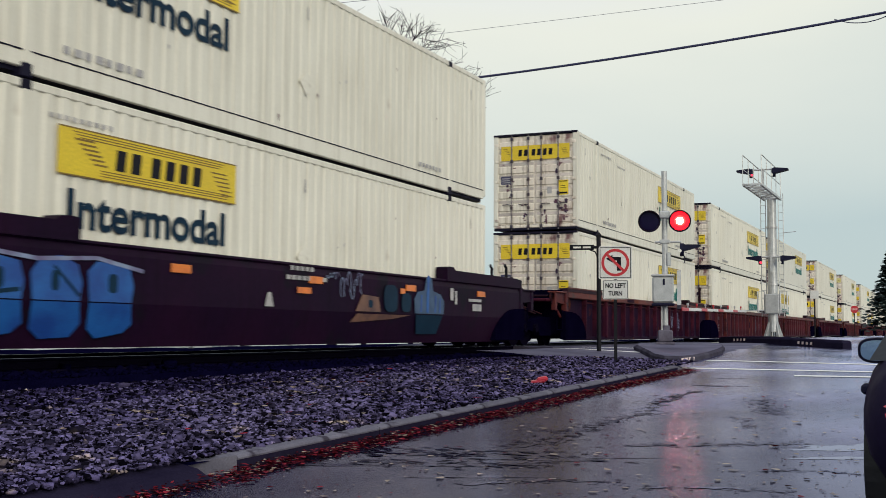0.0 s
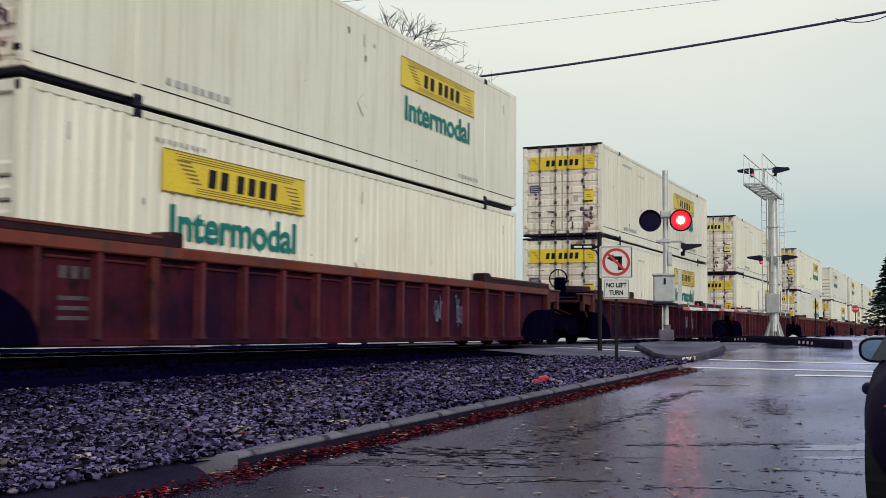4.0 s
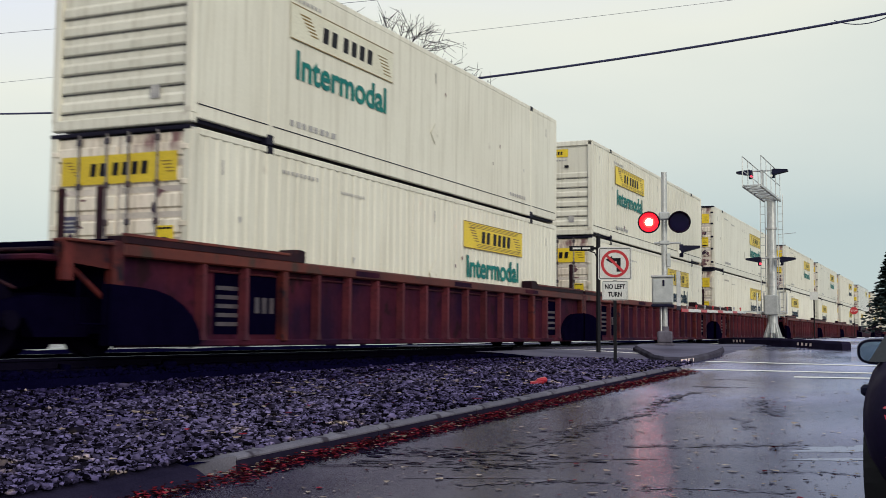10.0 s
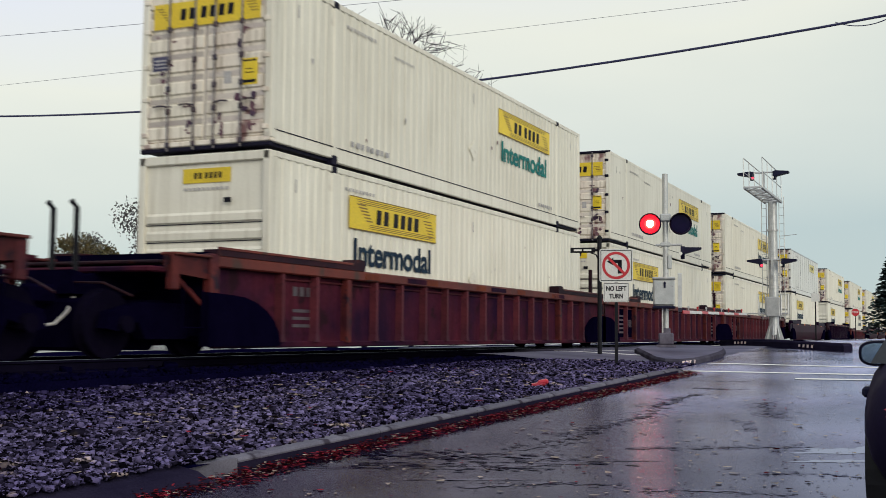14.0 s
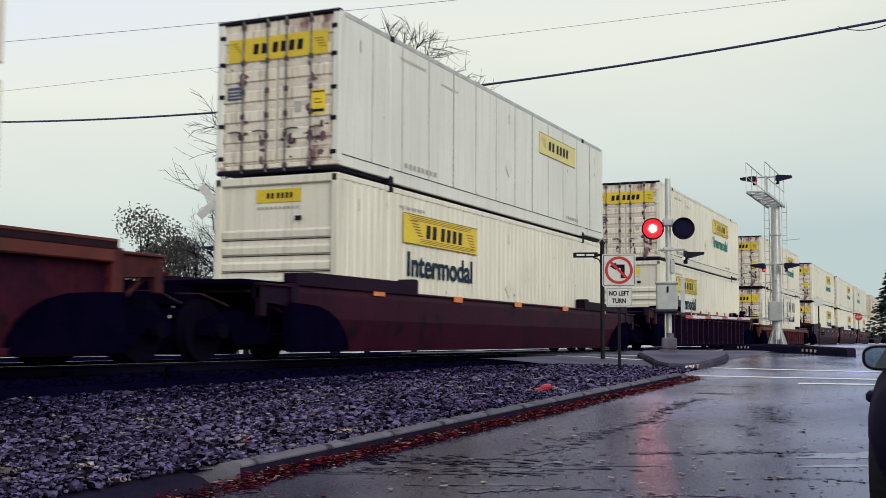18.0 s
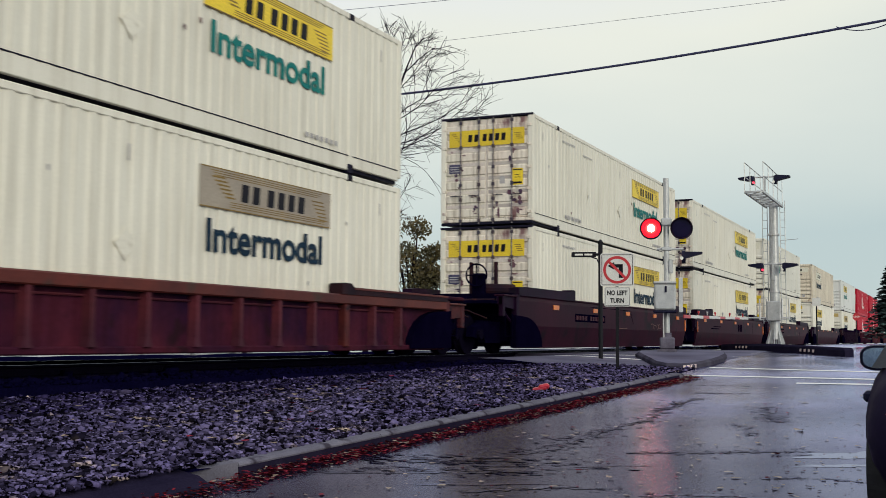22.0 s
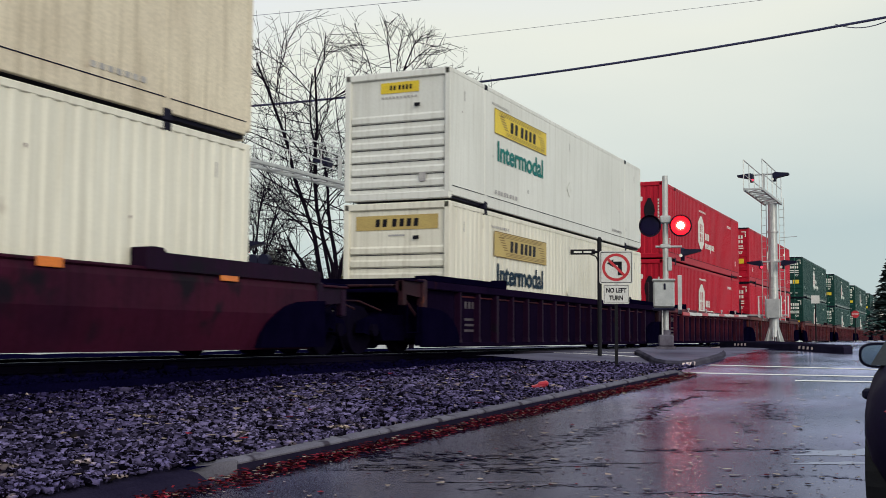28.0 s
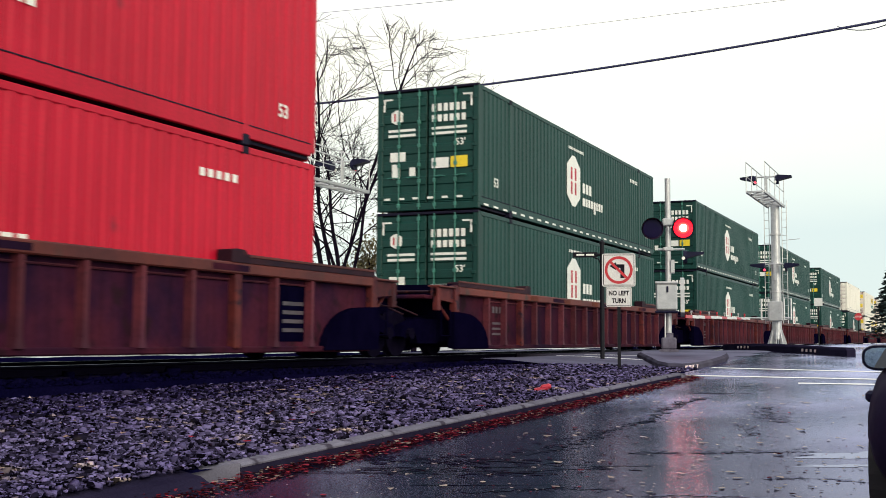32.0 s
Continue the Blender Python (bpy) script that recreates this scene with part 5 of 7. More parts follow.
def well_car(label, kind, skin, chord, near_free, far_free, marks=(), top=None, gear=""):
    """One unit; y = 0 is the near end of its load. Free ends carry their own bogie and coupler; a joined near end carries the shared one."""
    c = thing("well_car", label, "railway car")
    zt, zb = top or (1.45 if kind == "rib" else 1.40), 0.15
    joined = 1.50 if kind == "rib" else 0.50
    ya, yb = -1.65 if near_free else -joined, CL + (1.65 if far_free else joined)
    for sx in (1, -1):
        if kind == "rib":
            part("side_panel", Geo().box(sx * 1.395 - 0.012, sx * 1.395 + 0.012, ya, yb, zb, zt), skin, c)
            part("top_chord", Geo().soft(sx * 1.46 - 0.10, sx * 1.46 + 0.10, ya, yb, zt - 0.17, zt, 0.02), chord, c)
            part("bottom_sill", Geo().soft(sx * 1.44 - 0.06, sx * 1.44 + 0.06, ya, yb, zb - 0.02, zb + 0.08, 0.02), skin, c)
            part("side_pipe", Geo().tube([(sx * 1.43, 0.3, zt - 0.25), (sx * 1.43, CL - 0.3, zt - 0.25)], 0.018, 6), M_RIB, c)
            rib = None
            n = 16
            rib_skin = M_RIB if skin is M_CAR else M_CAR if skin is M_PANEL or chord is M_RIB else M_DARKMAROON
            if sx < 0:
                g = Geo()
                for i in range(n):
                    g.box(-1.535, -1.407, 0.04 + 1.045 * i, 0.12 + 1.045 * i, zb + 0.08, zt - 0.17)
                tagged(part("far_ribs", g, rib_skin, c), kind="stuff")
            for i in range(n if sx > 0 else 0):
                y = 0.08 + 1.045 * i
                if rib is None:
                    g = Geo().prism([(sx * 1.407, -0.055), (sx * 1.535, -0.040), (sx * 1.535, 0.040), (sx * 1.407, 0.055)], "z", zb + 0.20, zt - 0.17)
                    g.add([(sx * 1.407, -0.055, zb + 0.20), (sx * 1.535, -0.040, zb + 0.20), (sx * 1.535, 0.040, zb + 0.20), (sx * 1.407, 0.055, zb + 0.20),
                           (sx * 1.407, -0.09, zb + 0.07), (sx * 1.545, -0.075, zb + 0.07), (sx * 1.545, 0.075, zb + 0.07), (sx * 1.407, 0.09, zb + 0.07)],
                          [(0, 1, 5, 4), (1, 2, 6, 5), (2, 3, 7, 6), (3, 0, 4, 7), (4, 5, 6, 7), (0, 3, 2, 1)])
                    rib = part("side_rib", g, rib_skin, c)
                    rib.matrix_basis = pose(0, y, 0)
                elif i in (2, 13):
                    # heavier posts where the end bays begin
                    part("bay_post", Geo().soft(*sorted((sx * 1.40, sx * 1.552)), y - 0.075, y + 0.075, zb + 0.05, zt - 0.168, 0.015), M_ARMSTEEL if rib_skin is M_RIB else rib_skin, c)
                else:
                    again(rib, pose(0, y, 0))
        else:
            g = Geo().prism([(sx * 1.37, zb + 0.25), (sx * 1.33, zb), (sx * 1.41, zb - 0.02), (sx * 1.53, 0.68), (sx * 1.53, zt - 0.12), (sx * 1.50, zt), (sx * 1.37, zt)], "y", ya, yb)
            part("side_panel", g, skin, c)
            part("top_flange", Geo().soft(sx * 1.45 - 0.09, sx * 1.45 + 0.09, ya, yb, zt - 0.02, zt + 0.03, 0.015), chord, c)
            for i in range(5):
                y = 0.9 + i * 3.55
                part("reflector", Geo().soft(sx * 1.545 - 0.012, sx * 1.545 + 0.012, y, y + 0.42, 1.12, 1.24, 0.005), M_ORANGE, c)
        # raised end ledges
        led = 0.14 if kind == "rib" else 0.24
        for y0, y1, s in ((ya - 0.05, 2.7, 1), (yb + 0.05, CL - 2.7, -1)):
            part("end_ledge", Geo().prism([(y0, zt), (y1, zt), (y1, zt + led + 0.04), (y1 - s * 0.14, zt + led + 0.06), (y1 - s * 0.34, zt + led + 0.05), (y1 - s * 0.42, zt + led - 0.01), (y0 + s * 0.4, zt + led - 0.02), (y0, zt + led - 0.05)], "x", sx * 1.30, sx * 1.56), (M_LEDGE if skin is not M_BLUECAR else M_BLACK) if kind == "rib" else M_DARKMAROON, c)
            if kind == "rib" and sx > 0 and skin is not M_BLUECAR:
                part("ledge_edge", Geo().soft(1.548, 1.572, *sorted((y0, y1 - s * 0.45)), zt + led - 0.055, zt + led - 0.015, 0.006), chord, c)
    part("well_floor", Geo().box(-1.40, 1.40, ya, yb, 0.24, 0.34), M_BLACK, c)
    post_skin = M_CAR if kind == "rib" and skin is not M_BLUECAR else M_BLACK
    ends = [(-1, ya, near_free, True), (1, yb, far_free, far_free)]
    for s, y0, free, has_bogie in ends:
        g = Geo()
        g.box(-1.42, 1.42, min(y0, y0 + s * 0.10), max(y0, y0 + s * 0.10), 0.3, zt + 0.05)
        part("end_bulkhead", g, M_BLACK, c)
        reach = 1.7 if free else 0.14
        ye = 0.0 if s < 0 else CL
        y1 = y0 + s * reach
        g = Geo()
        if free:
            g.prism([(y0, 0.98), (y0, min(zt, 1.40)), (y0 + s * 0.5, min(zt, 1.34)), (y1 - s * 0.3, 1.12), (y1, 1.18), (y1, 0.86), (y0 + s * 0.6, 0.86)], "x", -0.42, 0.42)
            part("centre_sill", g, M_BLACK, c)
        part("end_deck", Geo().soft(-1.38, 1.38, *sorted((ye + s * 0.1, y0 + s * (1.3 if free else 0.1))), 1.16, 1.24, 0.02), post_skin, c)
        for sx in (-1, 1):
            # platform beam and corner post of the end frame, and a solid black plate for the shaded wheel arch in the
            # side
            steel = M_ARMSTEEL if skin is not M_BLUECAR and kind == "rib" else M_LEDGE if kind == "rib" else M_DARKMAROON
            run = 1.0 if free else 0.30
            beam = Geo().prism([(y0, zt - 0.36), (y0, zt + 0.01), (y0 + s * run, zt - 0.06), (y0 + s * run, zt - 0.24), (y0 + s * (run - 0.15), zt - 0.30)], "x", sx * 1.36, sx * 1.50)
            part("end_beam", beam, steel, c)
            part("beam_flange", Geo().soft(*sorted((sx * 1.30, sx * 1.56)), *sorted((y0 + s * 0.16, y0 + s * run)), zt - 0.05, zt - 0.01, 0.01), chord, c)
            part("beam_strut", Geo().tube([(sx * 1.40, y0 + s * 0.20, 0.75), (sx * 1.36, y0 + s * (run - 0.15), zt - 0.26)], 0.035, 6), steel, c)
            part("beam_post", Geo().soft(*sorted((sx * 1.40, sx * 1.52)), *sorted((y0 + s * (run - 0.16), y0 + s * run)), zt - 0.52, zt - 0.02, 0.015), steel, c)
            part("corner_post", Geo().soft(*sorted((sx * 1.40, sx * 1.552)), *sorted((y0 - s * 0.02, y0 + s * 0.18)), 0.80, zt + 0.02, 0.02), steel, c)
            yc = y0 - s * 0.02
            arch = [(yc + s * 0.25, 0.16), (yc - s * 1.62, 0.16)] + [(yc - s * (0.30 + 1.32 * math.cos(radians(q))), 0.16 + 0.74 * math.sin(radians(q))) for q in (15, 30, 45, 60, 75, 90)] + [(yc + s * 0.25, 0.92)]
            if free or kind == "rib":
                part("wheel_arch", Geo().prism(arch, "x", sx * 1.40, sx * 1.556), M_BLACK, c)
            if free:
                part("sill_step", Geo().tube([(sx * 1.46, y0 + s * 0.25, 0.95), (sx * 1.46, y0 + s * 0.25, 0.42), (sx * 1.46, y0 + s * 0.70, 0.42), (sx * 1.46, y0 + s * 0.70, 0.95)], 0.018, 6), M_BLACK, c)
        part("cross_tube", Geo().tube([(-1.28, ye + s * 0.85, zt - 0.02), (1.28, ye + s * 0.85, zt - 0.02)], 0.06, 8), M_LEDGE, c)
        if free:
            part("coupler", Geo().soft(-0.13, 0.13, *sorted((y1 - s * 0.1, y1 + s * 0.42)), 0.72, 0.98, 0.04), M_BLACK, c)
            part("air_hose", Geo().tube([(0.32, y1 - s * 0.15, 0.82), (0.40, y1 + s * 0.05, 0.62), (0.38, y1 + s * 0.25, 0.46), (0.25, y1 + s * 0.40, 0.42)], 0.022, 8), M_GREYINK, c, "pale air hose with a bright coupling")
            part("uncoupling_bar", Geo().tube([(0.15, y1 - s * 0.05, 1.02), (0.9, y1 - s * 0.05, 1.0), (1.35, y1 - s * 0.10, 0.82)], 0.018, 6), M_LEDGE, c)
            part("end_walkway", Geo().soft(-1.3, 1.3, *sorted((y0 + s * 0.62, y0 + s * 1.02)), zt - 0.16, zt - 0.11, 0.015), M_LEDGE, c)
            if (s < 0 and "p" in gear):
                for x in (0.12, 0.78):
                    part("stanchion", Geo().soft(x - 0.045, x + 0.045, *sorted((ye + s * 1.2, ye + s * 1.28)), 1.2, 2.25, 0.015), M_LEDGE, c)
            if s < 0 and "t" in gear:
                for x in (-0.05, 0.36):
                    part("stanchion", Geo().tube([(x, y1 - s * 0.12, 1.0), (x, y1 - s * 0.12, 2.02), (x, y1 - s * 0.02, 2.10)], 0.04, 8), M_POLE, c, "dark stanchion with a hooked top")
            if (s < 0 and "b" in gear):
                # hand brake: casing, wheel and reservoir on the platform
                brake = part("brake_stand", Geo().soft(0.30, 0.62, *sorted((ye + s * 1.45, ye + s * 1.65)), 1.20, 1.95, 0.04), M_BLACK, c)
                part("brake_wheel", Geo().tube([(0.46 + 0.27 * math.cos(q), ye + s * 1.72, 1.90 + 0.27 * math.sin(q)) for q in (2 * math.pi * u / 20 for u in range(21))], 0.022, 6).tube([(0.19, ye + s * 1.72, 1.90), (0.73, ye + s * 1.72, 1.90)], 0.016, 6).tube([(0.46, ye + s * 1.72, 1.63), (0.46, ye + s * 1.72, 2.17)], 0.016, 6), M_BLACK, brake)
                part("air_reservoir", Geo().tube([(0.55, ye + s * 1.25, 1.52), (1.25, ye + s * 1.25, 1.50)], [0.20, 0.19], 14), M_LEDGE, c)
        if not free and kind == "smooth":
            part("end_light", Geo().soft(1.50, 1.56, *sorted((y0 - s * 0.10, y0 - s * 0.02)), 0.70, 1.12, 0.01), M_ORANGE, c, "amber end reflector")
            part("articulation_arm", Geo().prism([(y0, 0.75), (y0, 1.25), (y0 + s * 0.9, 1.10), (y0 + s * 0.9, 0.80)], "x", -0.45, 0.45), M_BLACK, c)
        if s < 0 and not free:
            for x in (0.35, 0.95):
                part("stanchion", Geo().soft(x - 0.05, x + 0.05, ye - 1.05, ye - 0.94, 1.2, 2.35, 0.02), M_LEDGE, c)
        if free:
            # plain box fills the shaded space round the brake rigging and blocks bright ground
            part("brake_rigging", Geo().soft(-0.55, 0.55, *sorted((y0 + s * 0.12, y1)), 0.10, 0.80, 0.05), M_BLACK, c)
        if has_bogie:
            bogie(c, y0 + s * 0.55 if free else -(19.6 - CL) / 2)
    for mname, geo, mat, lab in marks:
        tagged(part(mname, geo, mat, c, lab), kind="stuff")
    return c


def side_flat(polys, x=1.552, t=0.004):
    g = flat(polys, t)
    return g.move(Matrix(((0, 0, 1, x), (1, 0, 0, 0), (0, 1, 0, 0), (0, 0, 0, 1))))


def blob(x, y, w, h, n=18):
    return [(x + w / 2 * math.copysign(abs(math.cos(a)) ** 0.6, math.cos(a)), y + h / 2 * math.copysign(abs(math.sin(a)) ** 0.6, math.sin(a))) for a in (2 * math.pi * k / n for k in range(n))]


def stroke(pts, w):
    """A thick line as quads."""
    out = []
    for (x0, y0), (x1, y1) in zip(pts, pts[1:]):
        d = Vector((x1 - x0, y1 - y0))
        nrm = Vector((-d.y, d.x)).normalized() * w / 2
        e = d.normalized() * w * 0.3
        out.append([(x0 - e.x + nrm.x, y0 - e.y + nrm.y), (x0 - e.x - nrm.x, y0 - e.y - nrm.y), (x1 + e.x - nrm.x, y1 + e.y - nrm.y), (x1 + e.x + nrm.x, y1 + e.y + nrm.y)])
    return out


# ------------------------------------------------------------ the train: near end of each load along the track at 0 s
SPEED = 15.15
WELL_Z = 0.36
UPPER_Z = WELL_Z + CH + 0.014

DOORS_TEAL = dict(skin=M_WHITE, near="door", panel=M_YELLOW, ink=M_TEAL, door_skin=M_DOOR, band=M_YELLOW)
SPECS = {
    "door_teal": ("white corrugated container, rusty doors, teal lettering", DOORS_TEAL),
    "door_navy": ("white corrugated container, rusty doors, navy lettering", dict(DOORS_TEAL, ink=M_NAVY)),
    "door_pale": ("white corrugated container, pale yellow door band", dict(DOORS_TEAL, panel=M_PALE, band=M_PALE)),
    "door_faded": ("white container with doors, faded side panel", dict(DOORS_TEAL, panel=M_TAN, ink=M_NAVY)),
    "door_smooth": ("white smooth-sided container with doors, teal lettering", dict(DOORS_TEAL, corrugated=False)),
    "door_old": ("older plate-sided container, dark hinges, grey rail", dict(skin=M_PLATE, near="door", panel=M_PALE, ink=None, corrugated=False, door_skin=M_DOOR, band=M_YELLOW, rails=M_STEEL)),
    "nose_navy": ("white corrugated container, ribbed nose, navy lettering", dict(skin=M_WHITE, near="nose", panel=M_YELLOW, ink=M_NAVY)),
    "nose_teal": ("white corrugated container, ribbed nose, teal lettering", dict(skin=M_WHITE, near="nose", panel=M_YELLOW, ink=M_TEAL)),
    "nose_smooth": ("clean white smooth container with ribbed nose", dict(skin=M_PLATE, near="nose", panel=M_YELLOW, ink=M_TEAL, corrugated=False)),
    "nose_ochre": ("white corrugated container, ochre panel, ribbed nose", dict(skin=M_WHITE, near="nose", panel=M_OCHRE, ink=M_NAVY, band=M_OCHRE)),
    "nose_faded": ("white smooth container, bleached panel, ribbed nose", dict(skin=M_WHITE, near="nose", panel=M_FADED, ink=M_TEAL, corrugated=False, band=M_FADED)),
    "nose_cream": ("rust-streaked cream container with a bleached panel", dict(skin=M_CREAM, near="nose", panel=M_FADED, ink=M_NAVY, corrugated=False, band=M_FADED)),
    "red_nose": ("red corrugated container with a sooty near end", dict(skin=M_RED, near="nose", crest=M_RED)),
    "red_door": ("red corrugated container with doors, white markings", dict(skin=M_RED, near="door", crest=M_RED)),
    "green_door": ("dark green corrugated container with doors, white markings", dict(skin=M_GREEN, near="door", crest=M_RED)),
    "white_plain": ("plain white container with a dark panel", dict(skin=M_WHITE, near="door", door_skin=M_WHITE)),
}


def on_fold(geo):
    """Bends flat paint onto the lower side, which leans in below the fold."""
    geo.v = [Vector((x - max(0.0, 0.68 - z) * 0.2, y, z)) for x, y, z in geo.v]
    return geo


def scribble(y0, y1, z0, z1, n, w, seed):
    """Loose sprayed loops."""
    r = random.Random(seed)
    out = []
    for i in range(n):
        cy, cz = y0 + (y1 - y0) * (i + 0.5) / n, (z0 + z1) / 2 + r.uniform(-0.2, 0.2) * (z1 - z0)
        a0, turn = r.uniform(0, 6.28), r.uniform(2.5, 5.0)
        out += stroke([(cy + 0.6 * (y1 - y0) / n * math.cos(a0 + turn * k / 6), cz + 0.42 * (z1 - z0) * math.sin(a0 + turn * k / 6)) for k in range(7)], w)
    return out


blue_paint = ("graffiti_shape", on_fold(side_flat([[(0.10 + 0.93 * k, 0.69), (0.06 + 0.93 * k, 1.0 + 0.05 * (k % 2)), (0.22 + 0.93 * k, 1.18), (0.55 + 0.93 * k, 1.22 - 0.06 * (k % 2)), (0.82 + 0.93 * k, 1.12), (0.90 + 0.93 * k, 0.9), (0.86 + 0.93 * k, 0.69)] for k in range(4)] + [[(0.10 + 0.93 * k, 0.675), (0.86 + 0.93 * k, 0.675), (0.93 + 0.93 * k, 0.42), (0.78 + 0.93 * k, 0.26 + 0.05 * (k % 2)), (0.3 + 0.93 * k, 0.24), (0.12 + 0.93 * k, 0.36)] for k in range(4)])), M_GRAFFITI, "bright blue sprayed blocks")
blue_shade = ("graffiti_shade", side_flat([blob(0.45 + 0.93 * k + 0.06 * (k % 2), 0.92, 0.12 + 0.05 * (k % 2), 0.24) for k in range(4)] + stroke([(0.5, 1.10), (0.9, 1.02)], 0.04) + stroke([(1.3, 0.75), (1.75, 0.80)], 0.05) + stroke([(2.3, 1.08), (2.7, 0.76)], 0.04), 1.5565), M_NAVY, "dark inner strokes of the graffiti")
blue_edge = ("graffiti_edge", side_flat(stroke([(0.1, 0.72), (0.12, 1.2), (1.0, 1.24), (2.0, 1.16), (3.0, 1.22), (3.85, 1.1)], 0.05), 1.5565), M_GRAFFITI2, "pale spray outline")
flask_low = ("graffiti_base", on_fold(side_flat([[(11.98, 0.675), (12.12, 0.30), (13.06, 0.30), (13.24, 0.675)]])), M_NAVY, "navy base of the sprayed shape")
flask = ("graffiti_shape", side_flat([[(11.94, 0.70), (11.90, 0.98), (12.05, 1.12), (12.36, 1.16), (12.44, 1.40), (12.56, 1.47), (12.70, 1.40), (12.76, 1.16), (13.12, 1.10), (13.30, 0.96), (13.28, 0.70)]]), M_SPRAYBLUE, "pale blue sprayed shape with a tall neck")
flask_edge = ("graffiti_edge", side_flat(stroke([(12.2, 0.75), (12.22, 1.05)], 0.06) + stroke([(12.5, 0.75), (12.54, 1.42)], 0.10) + stroke([(12.86, 0.75), (12.88, 1.05)], 0.06) + stroke([(13.08, 0.75), (13.10, 1.0)], 0.06), 1.5565), M_GRAFFITI, "darker blue sprayed stripes")
a_bars = ("stencil_mark", side_flat([rect(7.3 + 0.16 * k, 7.42 + 0.16 * k, 1.16, 1.23) for k in range(8)] + [rect(7.42 + 0.15 * k, 7.52 + 0.15 * k, 1.31, 1.38) for k in range(5)] + [[(6.70, 0.72), (6.78, 0.94), (6.86, 0.94), (6.94, 0.72)], rect(13.62, 13.78, 1.0, 1.25), rect(13.86, 13.97, 0.92, 1.2), rect(14.6, 15.3, 1.0, 1.06), rect(14.8, 15.3, 0.8, 0.95)]), M_GREYINK, "worn stencil bars")
a_scrawl = ("graffiti_patch", side_flat(scribble(8.55, 8.95, 1.24, 1.36, 4, 0.025, 3) + scribble(9.02, 9.84, 0.92, 1.34, 7, 0.022, 4)), M_GRAFFITI2, "faint tangled scrawl")
a_tan = ("graffiti_panel", on_fold(side_flat([[(9.55, 0.70), (9.80, 1.0), (10.4, 0.97), (10.5, 0.70)], [(9.40, 0.50), (9.62, 0.66), (11.75, 0.66), (11.0, 0.58)]])), M_OCHREPAINT, "dull tan sprayed patch")
a_dark = ("graffiti_shade", side_flat([blob(10.9, 0.96, 0.55, 0.5), blob(11.55, 0.90, 0.4, 0.36), blob(10.1, 0.84, 0.16, 0.14)], 1.5565), M_NAVY, "dark sprayed patches")
a_orange = ("chord_reflector", side_flat([rect(7.62, 8.04, 0.95, 1.05), rect(11.3, 11.5, 1.06, 1.16)], 1.5565), M_ORANGE, "orange reflector plates")
pale_scuffs = side_flat(scribble(11.2, 12.6, 0.72, 0.90, 4, 0.02, 6) + [rect(6.9, 8.1, 0.70, 0.715)])
tag_bars = ("stencil_panel", side_flat([rect(2.75, 5.65, 0.84, 1.06)], 1.5345), M_BLACK, "dark repainted number panel")
tag_marks = ("stencil_mark", side_flat([rect(2.85 + 0.27 * k, 3.03 + 0.27 * k, 0.89, 1.01) for k in range(4)] + [rect(4.15 + 0.24 * k, 4.31 + 0.24 * k, 0.89, 1.01) for k in range(6)], 1.5395), M_RIB, "worn stencil bars")
scuffed = ("scuff", pale_scuffs, M_TANSCUFF, "pale scrapes along the fold")
hatch = ("hatch_outline", side_flat(stroke([(4.2, 1.28), (8.6, 1.28), (8.9, 0.86)], 0.014) + stroke([(13.2, 1.25), (13.2, 0.72)], 0.012), 1.5325), M_BLACK, "dark joint of a welded plate")
blocks3 = ("stencil_mark", side_flat([rect(9.0 + 0.4 * k, 9.28 + 0.4 * k, 0.78, 1.12) for k in range(3)] + [rect(2.4, 4.2, 0.84, 0.88), rect(2.9, 4.6, 0.94, 0.97)], 1.5345), M_BLACK, "dark faded stencil blocks")
rib_marks = ("stencil_mark", side_flat([rect(2.1, 2.16, 0.55, 0.85), rect(2.22, 2.4, 0.55, 0.62)] + [rect(0.55 + 0.2 * k, 0.68 + 0.2 * k, 0.95, 1.10) for k in range(3)] + [rect(0.55, 1.15, 0.45 + 0.12 * k, 0.50 + 0.12 * k) for k in range(3)], 1.409), M_STENCIL, "worn stencil bars")
dark_plates = ("stencil_panel", side_flat([rect(0.45, 1.12, 0.30, 1.22), rect(1.30, 2.2, 0.30, 1.22), rect(CL - 1.2, CL - 0.4, 0.30, 1.22)], 1.4085), M_BLACK, "black stencil panels")
plate_marks = ("stencil_mark", side_flat([rect(1.5 + 0.2 * k, 1.62 + 0.2 * k, 0.62, 0.86) for k in range(3)] + [rect(0.52, 1.05, 0.42 + 0.13 * k, 0.48 + 0.13 * k) for k in range(5)] + [rect(CL - 1.1, CL - 0.5, 0.45 + 0.14 * k, 0.51 + 0.14 * k) for k in range(4)], 1.4135), M_STENCIL, "worn stencil bars")
scrawl = ("graffiti_patch", side_flat(scribble(11.15, 11.85, 0.55, 1.1, 7, 0.018, 1) + scribble(11.2, 11.8, 0.6, 1.0, 5, 0.014, 11) + scribble(12.2, 12.9, 0.45, 1.05, 8, 0.018, 2) + scribble(12.25, 12.85, 0.5, 0.95, 6, 0.014, 12), 1.409), M_GRAFFITI2, "thin pale graffiti scrawl")
chord_plates = ("chord_patch", side_flat([rect(2.7 + 2.55 * k, 3.25 + 2.55 * k, 1.31, 1.42) for k in range(5)], 1.5615), M_PATCHY, "orange patches on the chord")
chord_dark = ("chord_stencil", side_flat([rect(4.4 + 4.3 * k, 5.3 + 4.3 * k, 1.32, 1.41) for k in range(3)], 1.5615), M_CAR, "dark stencil strips on the chord")
dots = ("chord_reflector", side_flat([rect(1.2 + 3.3 * k, 1.55 + 3.3 * k, 1.33, 1.42) for k in range(5)], 1.563), M_ORANGE, "small orange reflector plates")
